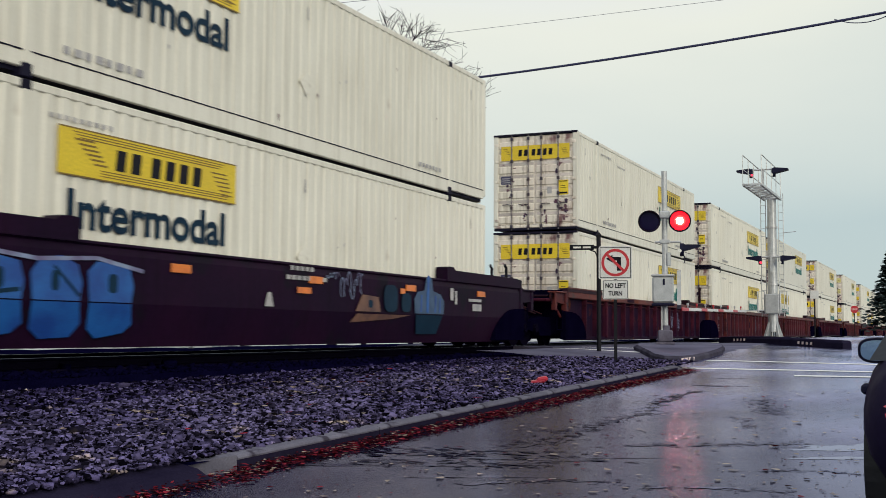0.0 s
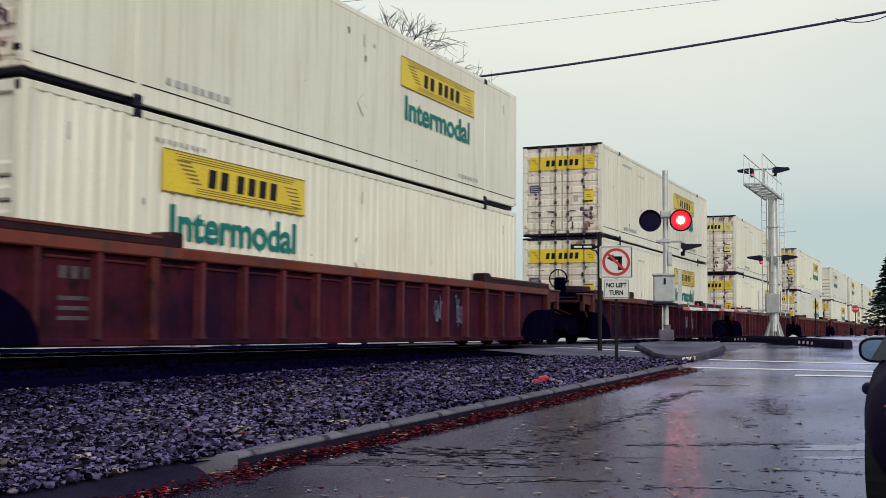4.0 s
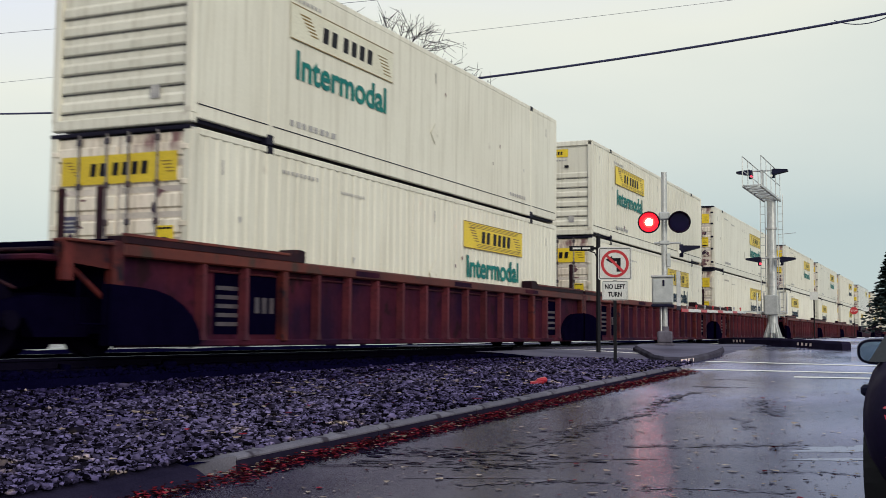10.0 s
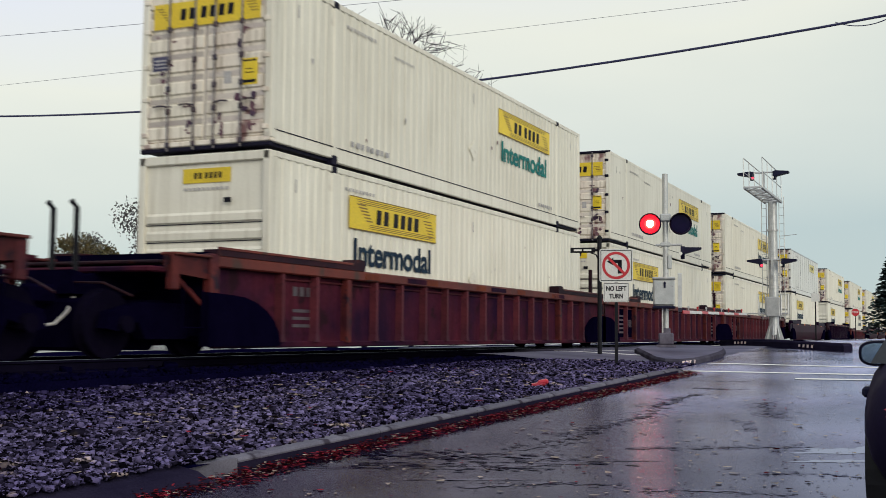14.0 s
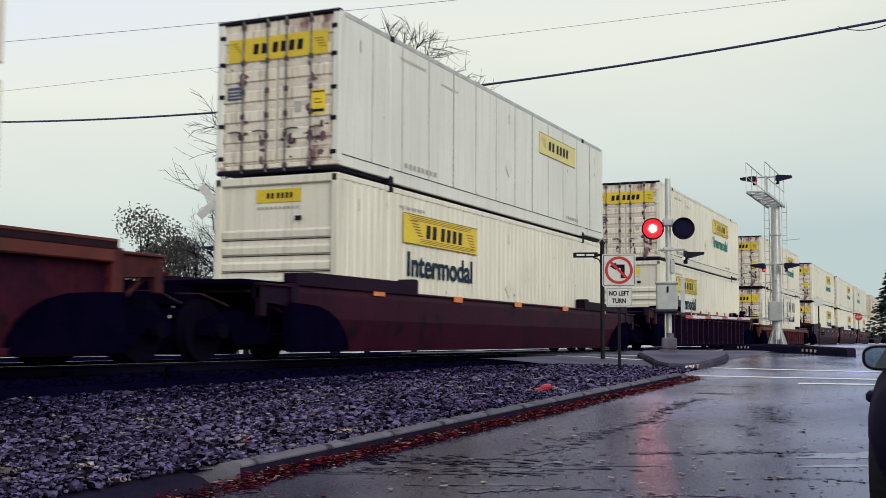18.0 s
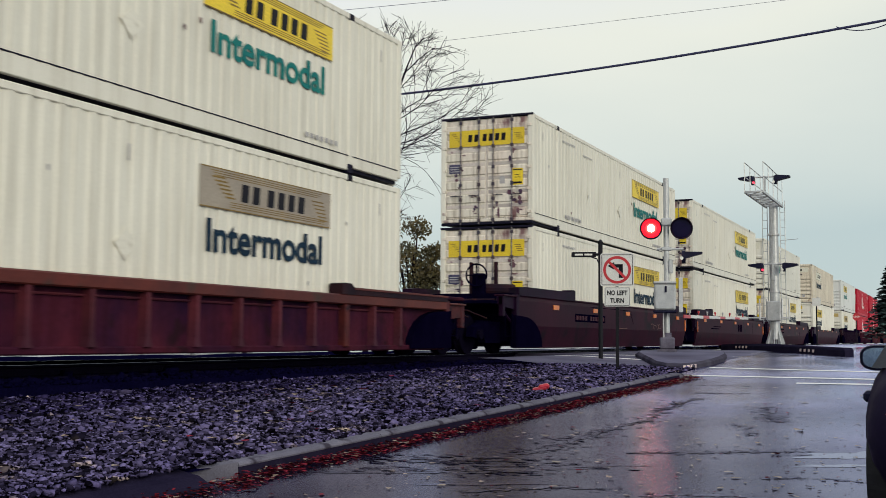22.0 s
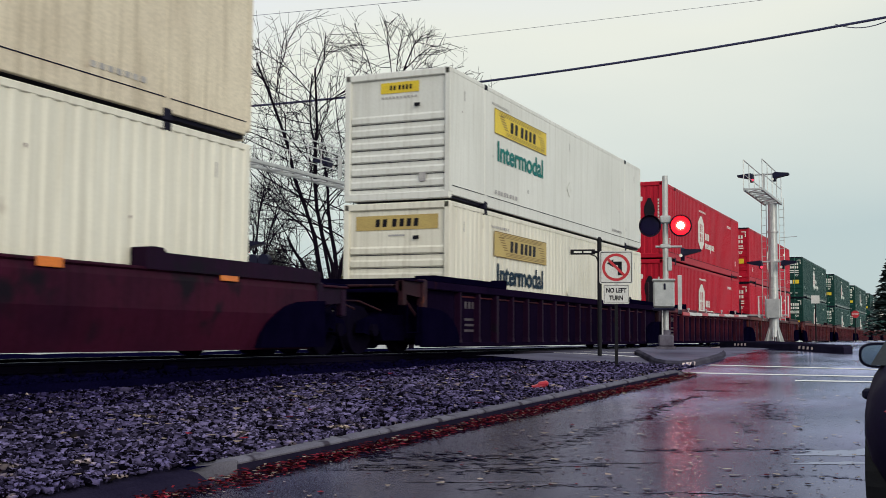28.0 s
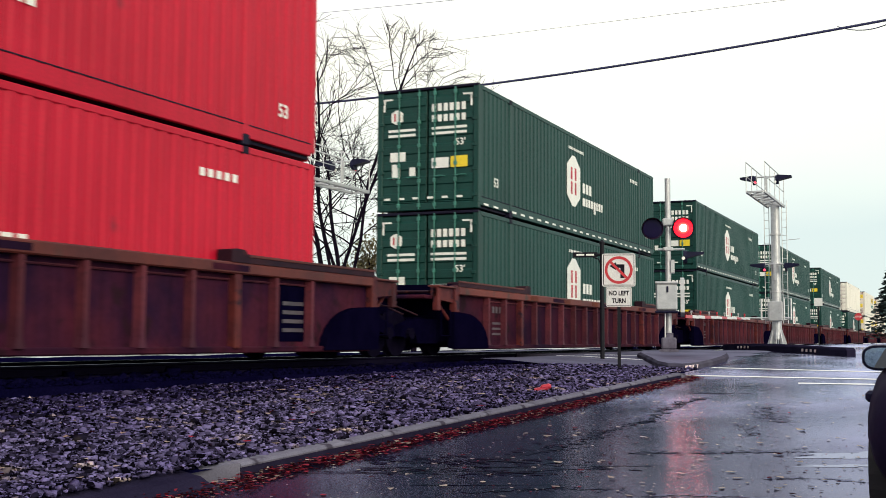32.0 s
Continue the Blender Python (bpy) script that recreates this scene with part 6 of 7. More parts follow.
orange_plate = ("patch_plate", side_flat([rect(9.1, 9.42, 0.34, 1.14), rect(9.56, 10.42, 0.34, 1.14), rect(10.6, 11.0, 0.34, 1.14)], 1.409), M_PATCHY, "repainted orange-brown patch")
patch_bars = ("stencil_mark", side_flat([rect(9.16, 9.40, 0.62, 0.92), rect(9.64, 9.92, 0.62, 0.92), rect(10.04, 10.32, 0.62, 0.92)], 1.4145), M_CAR, "dark faded stencil blocks")
blue_oval = ("graffiti_shape", side_flat([blob(11.32, 0.70, 0.34, 0.66)], 1.409), M_SPRAYBLUE, "pale blue sprayed oval")
CARS = {
    "graffiti": ("dark smooth-sided well car with blue graffiti", "smooth", M_DARKMAROON, M_DARKMAROON, (blue_paint, blue_shade, blue_edge, flask_low, flask, flask_edge, a_bars, a_scrawl, a_tan, a_dark, a_orange)),
    "rust_navy": ("grimy navy-panelled ribbed well car with an orange-patched chord", "rib", M_PANEL, M_CHORD, (scrawl, chord_plates, chord_dark)),
    "rust": ("rust-red ribbed well car with an orange-brown top chord", "rib", M_CAR, M_CHORD, (rib_marks, chord_plates, chord_dark)),
    "rust_plate": ("rust-red ribbed well car with black stencil panels", "rib", M_CAR, M_CHORD, (dark_plates, plate_marks, chord_dark)),
    "rust_scrawl": ("rust-red ribbed well car with faint graffiti", "rib", M_CAR, M_CHORD, (rib_marks, scrawl, chord_plates)),
    "rust_patch": ("rust-red ribbed well car with a repainted side patch", "rib", M_CAR, M_CHORD, (rib_marks, orange_plate, patch_bars, blue_oval, scrawl)),
    "maroon": ("maroon smooth-sided well car with orange reflectors", "smooth", M_SMOOTH, M_SMOOTH, (blocks3, hatch)),
    "maroon_tag": ("maroon smooth-sided well car with orange reflectors and a dark number panel", "smooth", M_SMOOTH, M_SMOOTH, (tag_bars, tag_marks, scuffed, hatch)),
    "maroon_low": ("low maroon smooth-sided well car with orange reflectors", "smooth", M_SMOOTH, M_SMOOTH, ()),
    "low": ("low rust-red ribbed well car with an orange-brown top chord", "rib", M_CAR, M_CHORD, ()),
    "dark": ("sooty dark ribbed well car", "rib", M_BLUECAR, M_BLUECAR, (rib_marks,)),
    "dark_dots": ("sooty dark ribbed well car with small orange reflectors", "rib", M_BLUECAR, M_SMOOTH, (dots,)),
    "darkred": ("dark ribbed well car with a rusty top chord", "rib", M_BLUECAR, M_RIB, (rib_marks,)),
    "orange": ("orange-brown ribbed well car", "rib", M_CAR, M_CHORD, (rib_marks, chord_plates, chord_dark)),
}
# near end at 0 s, car, near end free, far end free, upper load, lower load
TRAIN = [
    (7.75, "graffiti", 1, 1, "nose_navy", "nose_navy"),
    (30.9, "rust_navy", 1, 0, "door_teal", "door_teal"),
    (50.6, "rust_patch", 0, 0, "door_teal", "door_teal"),
    (70.3, "rust_scrawl", 0, 1, "door_smooth", "nose_teal"),
    (93.9, "rust_navy", 1, 1, "door_teal", "door_teal"),
    (117.25, "rust", 1, 1, "door_pale", "door_teal"),
    (141.0, "rust_scrawl", 1, 1, "door_teal", "door_smooth"),
    (164.4, "rust_plate", 1, 0, "nose_faded", "door_teal"),
    (183.9, "rust_plate", 0, 0, "nose_teal", "door_navy"),
    (202.95, "rust_plate", 0, 1, "door_smooth", "door_navy"),
    (227.0, "rust", 1, 0, "door_teal", "nose_navy"),
    (246.3, "rust_plate", 0, 0, "door_smooth", "nose_navy"),
    (265.9, "rust_plate", 0, 1, "door_navy", "door_navy"),
    (289.65, "maroon_low", 1, 1, "door_old", "nose_navy"),
    (313.1, "dark_dots", 1, 1, "door_teal", "nose_navy"),
    (336.6, "low", 1, 1, "door_teal", "door_faded"),
    (360.3, "maroon_tag", 1, 0, "door_teal", "door_navy"),
    (379.65, "maroon", 0, 0, "door_teal", "door_navy"),
    (398.9, "maroon_tag", 0, 1, "nose_faded", "door_navy"),
    (422.4, "maroon_low", 1, 1, "nose_cream", "nose_navy"),
    (446.05, "dark", 1, 0, "nose_smooth", "nose_ochre"),
    (465.47, "darkred", 0, 0, "red_nose", "red_nose"),
    (484.82, "rust_plate", 0, 1, "red_door", "red_door"),
    (508.1, "orange", 1, 1, "green_door", "green_door"),
    (531.5, "rust", 1, 1, "green_door", "green_door"),
    (555.0, "rust", 1, 1, "green_door", "green_door"),
    (578.5, "rust", 1, 1, "green_door", "green_door"),
    (602.0, "rust", 1, 1, "white_plain", "green_door"),
    (625.5, "rust", 1, 1, "door_teal", "door_navy"),
    (649.0, "rust", 1, 1, "door_teal", "door_navy"),
]
# what stands on the end platforms: p short stanchions, b hand brake, t hooked stanchions at the coupler
GEAR = {30.9: "t", 227.0: "t", 164.4: "p", 336.6: "pb", 360.3: "pb", 93.9: "b"}
moving, made_cars, made_loads = [], {}, {}
for start, car, nf, ff, up, low in TRAIN:
    label, kind, skin, chord, marks = CARS[car]
    gear = GEAR.get(start, "")
    key = (car, nf, ff, gear)
    if key not in made_cars:
        made_cars[key] = ob = well_car(label, kind, skin, chord, nf, ff, marks, {"maroon_low": 1.20, "low": 1.10}.get(car), gear)
    else:
        ob = copy_thing(made_cars[key], Matrix())
    tagged(ob, group="well cars of the train")
    moving.append((ob, start, 0.0))
    for spec, z in ((low, WELL_Z), (up, UPPER_Z)):
        label, kw = SPECS[spec]
        if spec not in made_loads:
            made_loads[spec] = ob = container(label, **kw)
        else:
            ob = copy_thing(made_loads[spec], Matrix())
        ob["label"] = label + (", on top" if z == UPPER_Z else ", in the well")
        tagged(ob, group="containers on the train")
        moving.append((ob, start, z))




# ------------------------------------------------------------ crossing signal with flashing lamps and gate
SIG = Vector((-6.72, 28.72, 0))
SIG.z = land_z(SIG.x, SIG.y) + 0.12
signal = thing("crossing_signal", "aluminium railway crossing signal with twin red flashers and gate mechanism", "crossing signal", at=pose(SIG.x, SIG.y, SIG.z, 0, 0, 13))
part("post", Geo().tube([(0, 0, 0.4), (0, 0, 4.46)], 0.072, 16), M_ALU, signal)
g = Geo().prism([(-0.24, -0.24), (0.24, -0.24), (0.24, 0.24), (-0.24, 0.24)], "z", 0.0, 0.06)
g.soft(-0.19, 0.19, -0.19, 0.19, 0.06, 0.36, 0.03)
g.tube([(0, 0, 0.36), (0, 0, 0.48)], 0.11, 16)
part("base_casting", g, M_BASE, signal)
part("crossarm", Geo().tube([(-0.42, -0.02, 3.28), (0.42, -0.02, 3.28)], 0.03, 8), M_ALU, signal)
part("crossarm_clamp", Geo().soft(-0.14, 0.14, -0.11, 0.11, 3.22, 3.42, 0.03), M_ALU, signal)
lenses = []
for sx in (-1, 1):
    x = sx * 0.385
    lamp = part("flasher", Geo().tube([(0, -0.10, 0), (0, -0.085, 0)], 0.285, 32).tube([(0, -0.09, 0), (0, 0.08, 0)], 0.17, 20), M_LAMPBLACK, signal, "round black flasher backboard")
    lamp.matrix_basis = pose(x, -0.05, 3.15)
    hood, n = Geo(), 20
    vs = []
    for r in (0.265, 0.255):
        for a in (radians(-20 + 220 * k / (n - 1)) for k in range(n)):
            vs += [(r * math.cos(a), -0.10, r * math.sin(a)), (r * math.cos(a), -0.16 - 0.10 * max(0, math.sin(a)), r * math.sin(a))]
    hood.add(vs, [(2 * i, 2 * i + 1, 2 * i + 3, 2 * i + 2) for i in range(n - 1)] + [(2 * (n + i), 2 * (n + i) + 2, 2 * (n + i) + 3, 2 * (n + i) + 1) for i in range(n - 1)])
    part("hood", hood, M_LAMPBLACK, lamp)
    lens = Geo()
    lens.cur = 0
    lens.tube([(0, -0.016, 0), (0, -0.022, 0)], [0.10, 0.085], 24)
    lens.cur = 1
    lens.tube([(0, -0.010, 0), (0, -0.0125, 0)], [0.245, 0.235], 32)
    lens.cur = 3
    lens.tube([(0, -0.012, 0), (0, -0.017, 0)], [0.145, 0.135], 28)
    lens.cur = 2
    lens.tube([(0, 0.010, 0), (0, 0.016, 0), (0, 0.022, 0)], [0.245, 0.24, 0.16], 32)
    lens.tube([(0, -0.009, 0), (0, 0.009, 0)], 0.248, 32)
    ob = part("turning_lens", lens, (M_GLOW, M_GLOWRED, M_LENSDARK, M_GLOWMID), lamp, "lamp lens, lit red on one face")
    ob.matrix_basis = pose(0, -0.13, 0)
    lenses.append((ob, sx))
# sideways flasher pair lower on the post
side_arm = part("side_arm", Geo().tube([(-0.25, -0.02, 2.62), (0.42, -0.02, 2.62)], 0.028, 8).soft(-0.13, 0.13, -0.1, 0.1, 2.58, 2.68, 0.02), M_ALU, signal)
for x, d in ((0.40, 1), ):
    lamp = part("side_flasher", Geo().tube([(x - 0.02, 0, 2.42), (x + 0.08, 0, 2.42)], 0.17, 20), M_LAMPBLACK, signal, "sideways black flasher")
    part("hood", Geo().prism([(x + 0.06, 2.55), (x + 0.50, 2.54), (x + 0.50, 2.50), (x + 0.06, 2.38)], "y", -0.16, 0.16), M_LAMPBLACK, lamp)
    part("lamp_glint", Geo().tube([(x - 0.02, -0.17, 2.38), (x - 0.02, -0.19, 2.38)], 0.045, 10), M_DECAL, lamp)
# gate mechanism
case = part("gate_case", Geo().soft(-0.32, 0.22, -0.34, 0.20, 1.05, 1.72, 0.04), M_ALU, signal)
part("case_lid", Geo().soft(-0.34, 0.24, -0.36, 0.22, 1.72, 1.78, 0.02), M_ALU, case)
part("case_latch", Geo().soft(-0.05, 0.0, -0.37, -0.34, 1.5, 1.66, 0.01), M_LAMPBLACK, case)
part("case_sill", Geo().soft(-0.34, 0.24, -0.36, 0.22, 0.98, 1.04, 0.02), M_LAMPBLACK, case)
part("side_shield", Geo().prism([(-0.28, 1.0), (0.10, 0.90), (0.20, 1.2), (0.16, 1.9), (-0.22, 1.86)], "x", 0.30, 0.40), M_STEEL, signal, "galvanised gate side arm")
part("conduit", Geo().tube([(-0.09, -0.1, 0.3), (-0.09, -0.1, 1.0)], 0.022, 8), M_STEEL, signal)
part("small_box", Geo().soft(0.05, 0.16, -0.10, 0.04, 2.0, 2.35, 0.02), M_ALU, signal)

gate = thing("crossing_gate_arm", "lowered striped crossing gate arm with small red lamps", "gate arm")
ga, gb = Vector((-6.35, 29.0, SIG.z + 0.90)), Vector((-6.30, 38.6, SIG.z + 1.02))
for i in range(12):
    a, b = ga.lerp(gb, i / 12), ga.lerp(gb, (i + 1) / 12)
    h = 0.042 - 0.012 * i / 12
    part("gate_board", Geo().soft(a.x - 0.012, a.x + 0.012, a.y, b.y - 0.004, (a.z + b.z) / 2 - h, (a.z + b.z) / 2 + h, 0.005), M_SIGNWHITE if i % 3 else M_SIGNRED, gate)
for i in range(8):
    p = ga.lerp(gb, (i + 0.6) / 8.5)
    part("arm_lamp", Geo().tube([(p.x, p.y, p.z + 0.05), (p.x, p.y, p.z + 0.10)], 0.016, 8).soft(p.x - 0.025, p.x + 0.025, p.y - 0.035, p.y + 0.035, p.z + 0.10, p.z + 0.16, 0.01), M_SIGNRED if i % 2 else M_STEEL, gate)

# ------------------------------------------------------------ cantilever masts
def cantilever(base, arm_len, toward, h_arm, label, lattice=False, unit_y=-2.2):
    c = thing("cantilever_signal", label, "cantilever signal", at=pose(base[0], base[1], base[2], 0, 0, toward))
    if lattice:
        for x in (-0.24, 0.24):
            part("mast_leg", Geo().soft(x - 0.06, x + 0.06, -0.06, 0.06, 0.3, h_arm + 1.1, 0.01), M_ALU, c)
        for i in range(int((h_arm + 0.4) / 0.42)):
            part("mast_rung", Geo().soft(-0.2, 0.2, -0.03, 0.03, 0.8 + 0.42 * i, 0.86 + 0.42 * i, 0.01), M_ALU, c)
    else:
        part("mast", Geo().tube([(0, 0, 0.3), (0, 0, h_arm + 0.15)], [0.19, 0.165], 18), M_ALU, c)
        for z in (1.05, 2.1, 3.2, 4.3):
            part("mast_band", Geo().tube([(0, 0, z), (0, 0, z + 0.07)], 0.21, 18), M_STEEL, c)
    g = Geo().soft(-0.42, 0.42, -0.42, 0.42, 0, 0.06, 0.01)
    for a in range(8):
        g2 = Geo().prism([(0.16, 0.06), (0.40, 0.06), (0.36, 0.14), (0.17, 0.75)], "y", -0.015, 0.015)
        g2.move(pose(0, 0, 0, 0, 0, a * 45))
        g.add(g2.v, g2.f)
    part("base_flange", g, M_ALU, c)
    # truss arm along -y
    for x in (-0.30, 0.30):
        part("arm_chord", Geo().soft(x - 0.04, x + 0.04, -arm_len, 0.3, h_arm - 0.05, h_arm + 0.05, 0.01), M_ALU, c)
    n = 6
    for i in range(n + 1):
        y = -arm_len + arm_len * i / n
        part("arm_tie", Geo().soft(-0.27, 0.27, y - 0.025, y + 0.025, h_arm - 0.035, h_arm + 0.035, 0.01), M_ALU, c)
        if i < n:
            y2 = y + arm_len / n
            a, b = ((-0.28, y, h_arm), (0.28, y2, h_arm)) if i % 2 else ((0.28, y, h_arm), (-0.28, y2, h_arm))
            part("arm_lacing", Geo().tube([a, b], 0.022, 6), M_ALU, c)
    for x in (-0.32, 0.32):
        for z, r in ((1.05, 0.018), (0.55, 0.014)):
            part("handrail", Geo().tube([(x, -arm_len, h_arm + z), (x, 0.15, h_arm + z)], r, 6), M_ALU, c)
        for i in range(5):
            y = -arm_len + (arm_len + 0.15) * i / 4
            part("handrail_post", Geo().tube([(x, y, h_arm), (x, y, h_arm + 1.05)], 0.016, 6), M_ALU, c)
    if not lattice:
        for side in (-1, 1):
            for x in (0.24, 0.42):
                part("ladder_rail", Geo().tube([(side * x, 0.05, 0.9), (side * x, 0.05, h_arm + 0.2)], 0.016, 6), M_ALU, c)
            rung = part("ladder_rung", Geo().tube([(side * 0.24, 0.05, 0), (side * 0.42, 0.05, 0)], 0.010, 6), M_ALU, c)
            rung.matrix_basis = pose(0, 0, 1.0)
            for i in range(1, int((h_arm - 0.9) / 0.3)):
                again(rung, pose(0, 0, 1.0 + 0.3 * i))
        for x in (-0.40, 0.44):
            part("guard_frame", Geo().tube([(x - 0.13, -0.25, 1.05), (x - 0.13, -0.25, 1.85), (x + 0.13, -0.25, 1.85), (x + 0.13, -0.25, 1.05), (x - 0.13, -0.25, 1.05)], 0.035, 6), M_ALU, c)
        part("guard_bar", Geo().tube([(-1.9, -0.25, 1.12), (0.55, -0.25, 1.12)], 0.03, 6), M_ALU, c)
        part("junction_box", Geo().soft(-0.26, 0.26, -0.32, -0.2, 1.0, 1.75, 0.03), M_ALU, c)
        part("whip", Geo().tube([(0.25, 0, 4.1), (0.9, 0, 4.15)], 0.012, 5), M_ALU, c)
    if lattice:
        # crossing boards on a bracket beside the mast
        for lean in (-45, 45):
            o = part("crossing_board", Geo().soft(-0.60, 0.60, -0.012, 0.012, -0.11, 0.11, 0.01), M_SIGNWHITE, c, "white crossing board")
            o.matrix_basis = pose(0.52, 0.02 * lean / 45, 4.35, 0, lean, 60)
        part("board_bracket", Geo().tube([(0.24, 0, 4.35), (0.56, 0, 4.35)], 0.03, 6), M_ALU, c)
        for x in (-0.30, 0.05):
            part("low_flasher", Geo().tube([(-0.9 + x, 0.08, 2.65), (-0.9 + x, -0.08, 2.65)], 0.17, 16), M_LAMPBLACK, c, "round black flasher")
        part("flasher_bracket", Geo().tube([(-1.3, 0, 2.65), (-0.2, 0, 2.65)], 0.03, 6), M_ALU, c)
    # lamp units: dark hooded lamps facing both ways
    for y, z in ((-0.3, 3.05), (unit_y, h_arm + 0.72)):
        part("lamp_bracket", Geo().tube([(-0.50, y, z + 0.12), (0.50, y, z + 0.12)], 0.03, 8), M_ALU, c)
        part("lamp_drop", Geo().soft(-0.05, 0.05, y - 0.05, y + 0.05, z - 0.5, z + 0.16, 0.01), M_ALU, c)
        for sx in (-1, 1):
            lamp = part("hooded_lamp", Geo().tube([(sx * 0.36, y, z), (sx * 0.46, y, z)], 0.17, 18), M_LAMPBLACK, c, "dark hooded flasher")
            part("hood", Geo().prism([(sx * 0.42, z + 0.17), (sx * 0.92, z + 0.12), (sx * 0.92, z + 0.06), (sx * 0.42, z - 0.05)], "y", y - 0.16, y + 0.16), M_LAMPBLACK, lamp)
            part("lamp_glint", Geo().tube([(sx * 0.36, y - 0.20, z - 0.1), (sx * 0.36, y - 0.18, z - 0.1)], 0.05, 8), M_GLOWDOT if sx < 0 else M_DECAL, lamp)
    return c


mz = land_z(-6.30, 44.8)
cantilever((-6.30, 44.8, mz), 4.6, 0, 5.45, "tall aluminium cantilever signal mast with ladder and hooded lamps")
cantilever((-17.6, 24.9, -0.36), 7.2, 180, 5.45, "aluminium lattice cantilever signal across the track with hooded lamps", True, -6.0)

# ------------------------------------------------------------ road signs
NLT = Vector((-5.66, 20.25, 0))
NLT.z = gravel_z(NLT.x, NLT.y)
sign = thing("turn_ban_sign", "white turn-ban sign with red ring on a dark steel post", "road sign", at=pose(NLT.x, NLT.y, NLT.z - 0.03, 0, 0, 15))
part("post", Geo().prism([(-0.03, -0.02), (0.03, -0.02), (0.03, 0.02), (0.012, 0.02), (0.012, -0.005), (-0.012, -0.005), (-0.012, 0.02), (-0.03, 0.02)], "z", 0, 2.12), M_POLE, sign)


def rounded(w, h, r, n=5):
    out = []
    for cx, cy, a0 in ((w / 2 - r, h / 2 - r, 0), (-w / 2 + r, h / 2 - r, 90), (-w / 2 + r, -h / 2 + r, 180), (w / 2 - r, -h / 2 + r, 270)):
        out += [(cx + r * math.cos(radians(a0 + 90 * k / n)), cy + r * math.sin(radians(a0 + 90 * k / n))) for k in range(n + 1)]
    return out


def ring(r0, r1, n=40):
    g = Geo()
    vs = [(r * math.cos(2 * math.pi * k / n), r * math.sin(2 * math.pi * k / n), z) for z in (0, 0.002) for r in (r0, r1) for k in range(n)]
    fs = []
    for k in range(n):
        j = (k + 1) % n
        fs += [(2 * n + k, 2 * n + j, 3 * n + j, 3 * n + k), (k, n + k, n + j, j), (n + k, 3 * n + k, 3 * n + j, n + j), (k, j, 2 * n + j, 2 * n + k)]
    return g.add(vs, fs)


def on_face(z, d):
    return pose(0, -0.025 - d, z) @ NEARFACE


o = part("sign_plate", flat([rounded(0.61, 0.61, 0.04)], 0.004), M_SIGNWHITE, sign)
o.matrix_basis = on_face(1.83, 0)
k = part("sign_border", flat([rect(-0.28, 0.28, 0.272, 0.284), rect(-0.28, 0.28, -0.284, -0.272), rect(-0.284, -0.272, -0.27, 0.27), rect(0.272, 0.284, -0.27, 0.27)], 0.002), M_INK, o)
k.matrix_basis = pose(0, 0, 0.0042)
k = part("turn_arrow", flat([rect(0.03, 0.105, -0.15, 0.10), rect(-0.06, 0.105, 0.04, 0.105), [(-0.17, 0.072), (-0.05, 0.0), (-0.05, 0.145)]], 0.002), M_INK, o)
k.matrix_basis = pose(0, 0, 0.0046)
k = part("red_ring", ring(0.205, 0.255), M_SIGNRED, o)
k.matrix_basis = pose(0, 0, 0.0064)
k = part("red_slash", flat([rect(-0.21, 0.21, -0.024, 0.024)], 0.002), M_SIGNRED, o)
k.matrix_basis = pose(0, 0, 0.0068, 0, 0, -45)
o = part("word_plate", flat([rounded(0.47, 0.36, 0.03)], 0.004), M_SIGNWHITE, sign)
o.matrix_basis = on_face(1.335, 0)
k = part("sign_border", flat([rect(-0.215, 0.215, 0.158, 0.166), rect(-0.215, 0.215, -0.166, -0.158), rect(-0.223, -0.215, -0.16, 0.16), rect(0.215, 0.223, -0.16, 0.16)], 0.002), M_INK, o)
k.matrix_basis = pose(0, 0, 0.0042)
for text, y in (("NO LEFT", 0.065), ("TURN", -0.075)):
    me = words(text, 0.118, M_INK, "lettering", 0.004)
    me.transform(Matrix.Diagonal((0.80, 1.0, 1.0, 1.0)))
    lettered(me, "lettering", o, pose(0, y, 0.0062))

SP = Vector((-7.32, 24.8, -0.16))
street = thing("street_name_post", "black street post with a small name blade", "sign post", at=pose(SP.x, SP.y, SP.z - 0.05, 0, 0, 12))
part("post", Geo().tube([(0, 0, 0), (0, 0, 2.74)], 0.05, 14), M_POLE, street)
part("finial", Geo().tube([(0, 0, 2.74), (0, 0, 2.78), (0, 0, 2.84)], [0.06, 0.065, 0.02], 12), M_POLE, street)
blade = part("name_blade", Geo().soft(-0.66, -0.10, -0.012, 0.012, 2.44, 2.56, 0.01), M_POLE, street)
part("blade_bracket", Geo().tube([(-0.14, 0, 2.50), (0, 0, 2.50)], 0.03, 8), M_POLE, street)
part("scroll_brace", Geo().tube([(-0.20, 0, 2.44), (-0.08, 0, 2.40), (-0.02, 0, 2.26)], 0.016, 6), M_POLE, street)
part("name_bars", Geo().box(-0.58, -0.40, -0.016, -0.012, 2.48, 2.52).box(-0.36, -0.18, -0.016, -0.012, 2.48, 2.52), M_DECAL, blade)


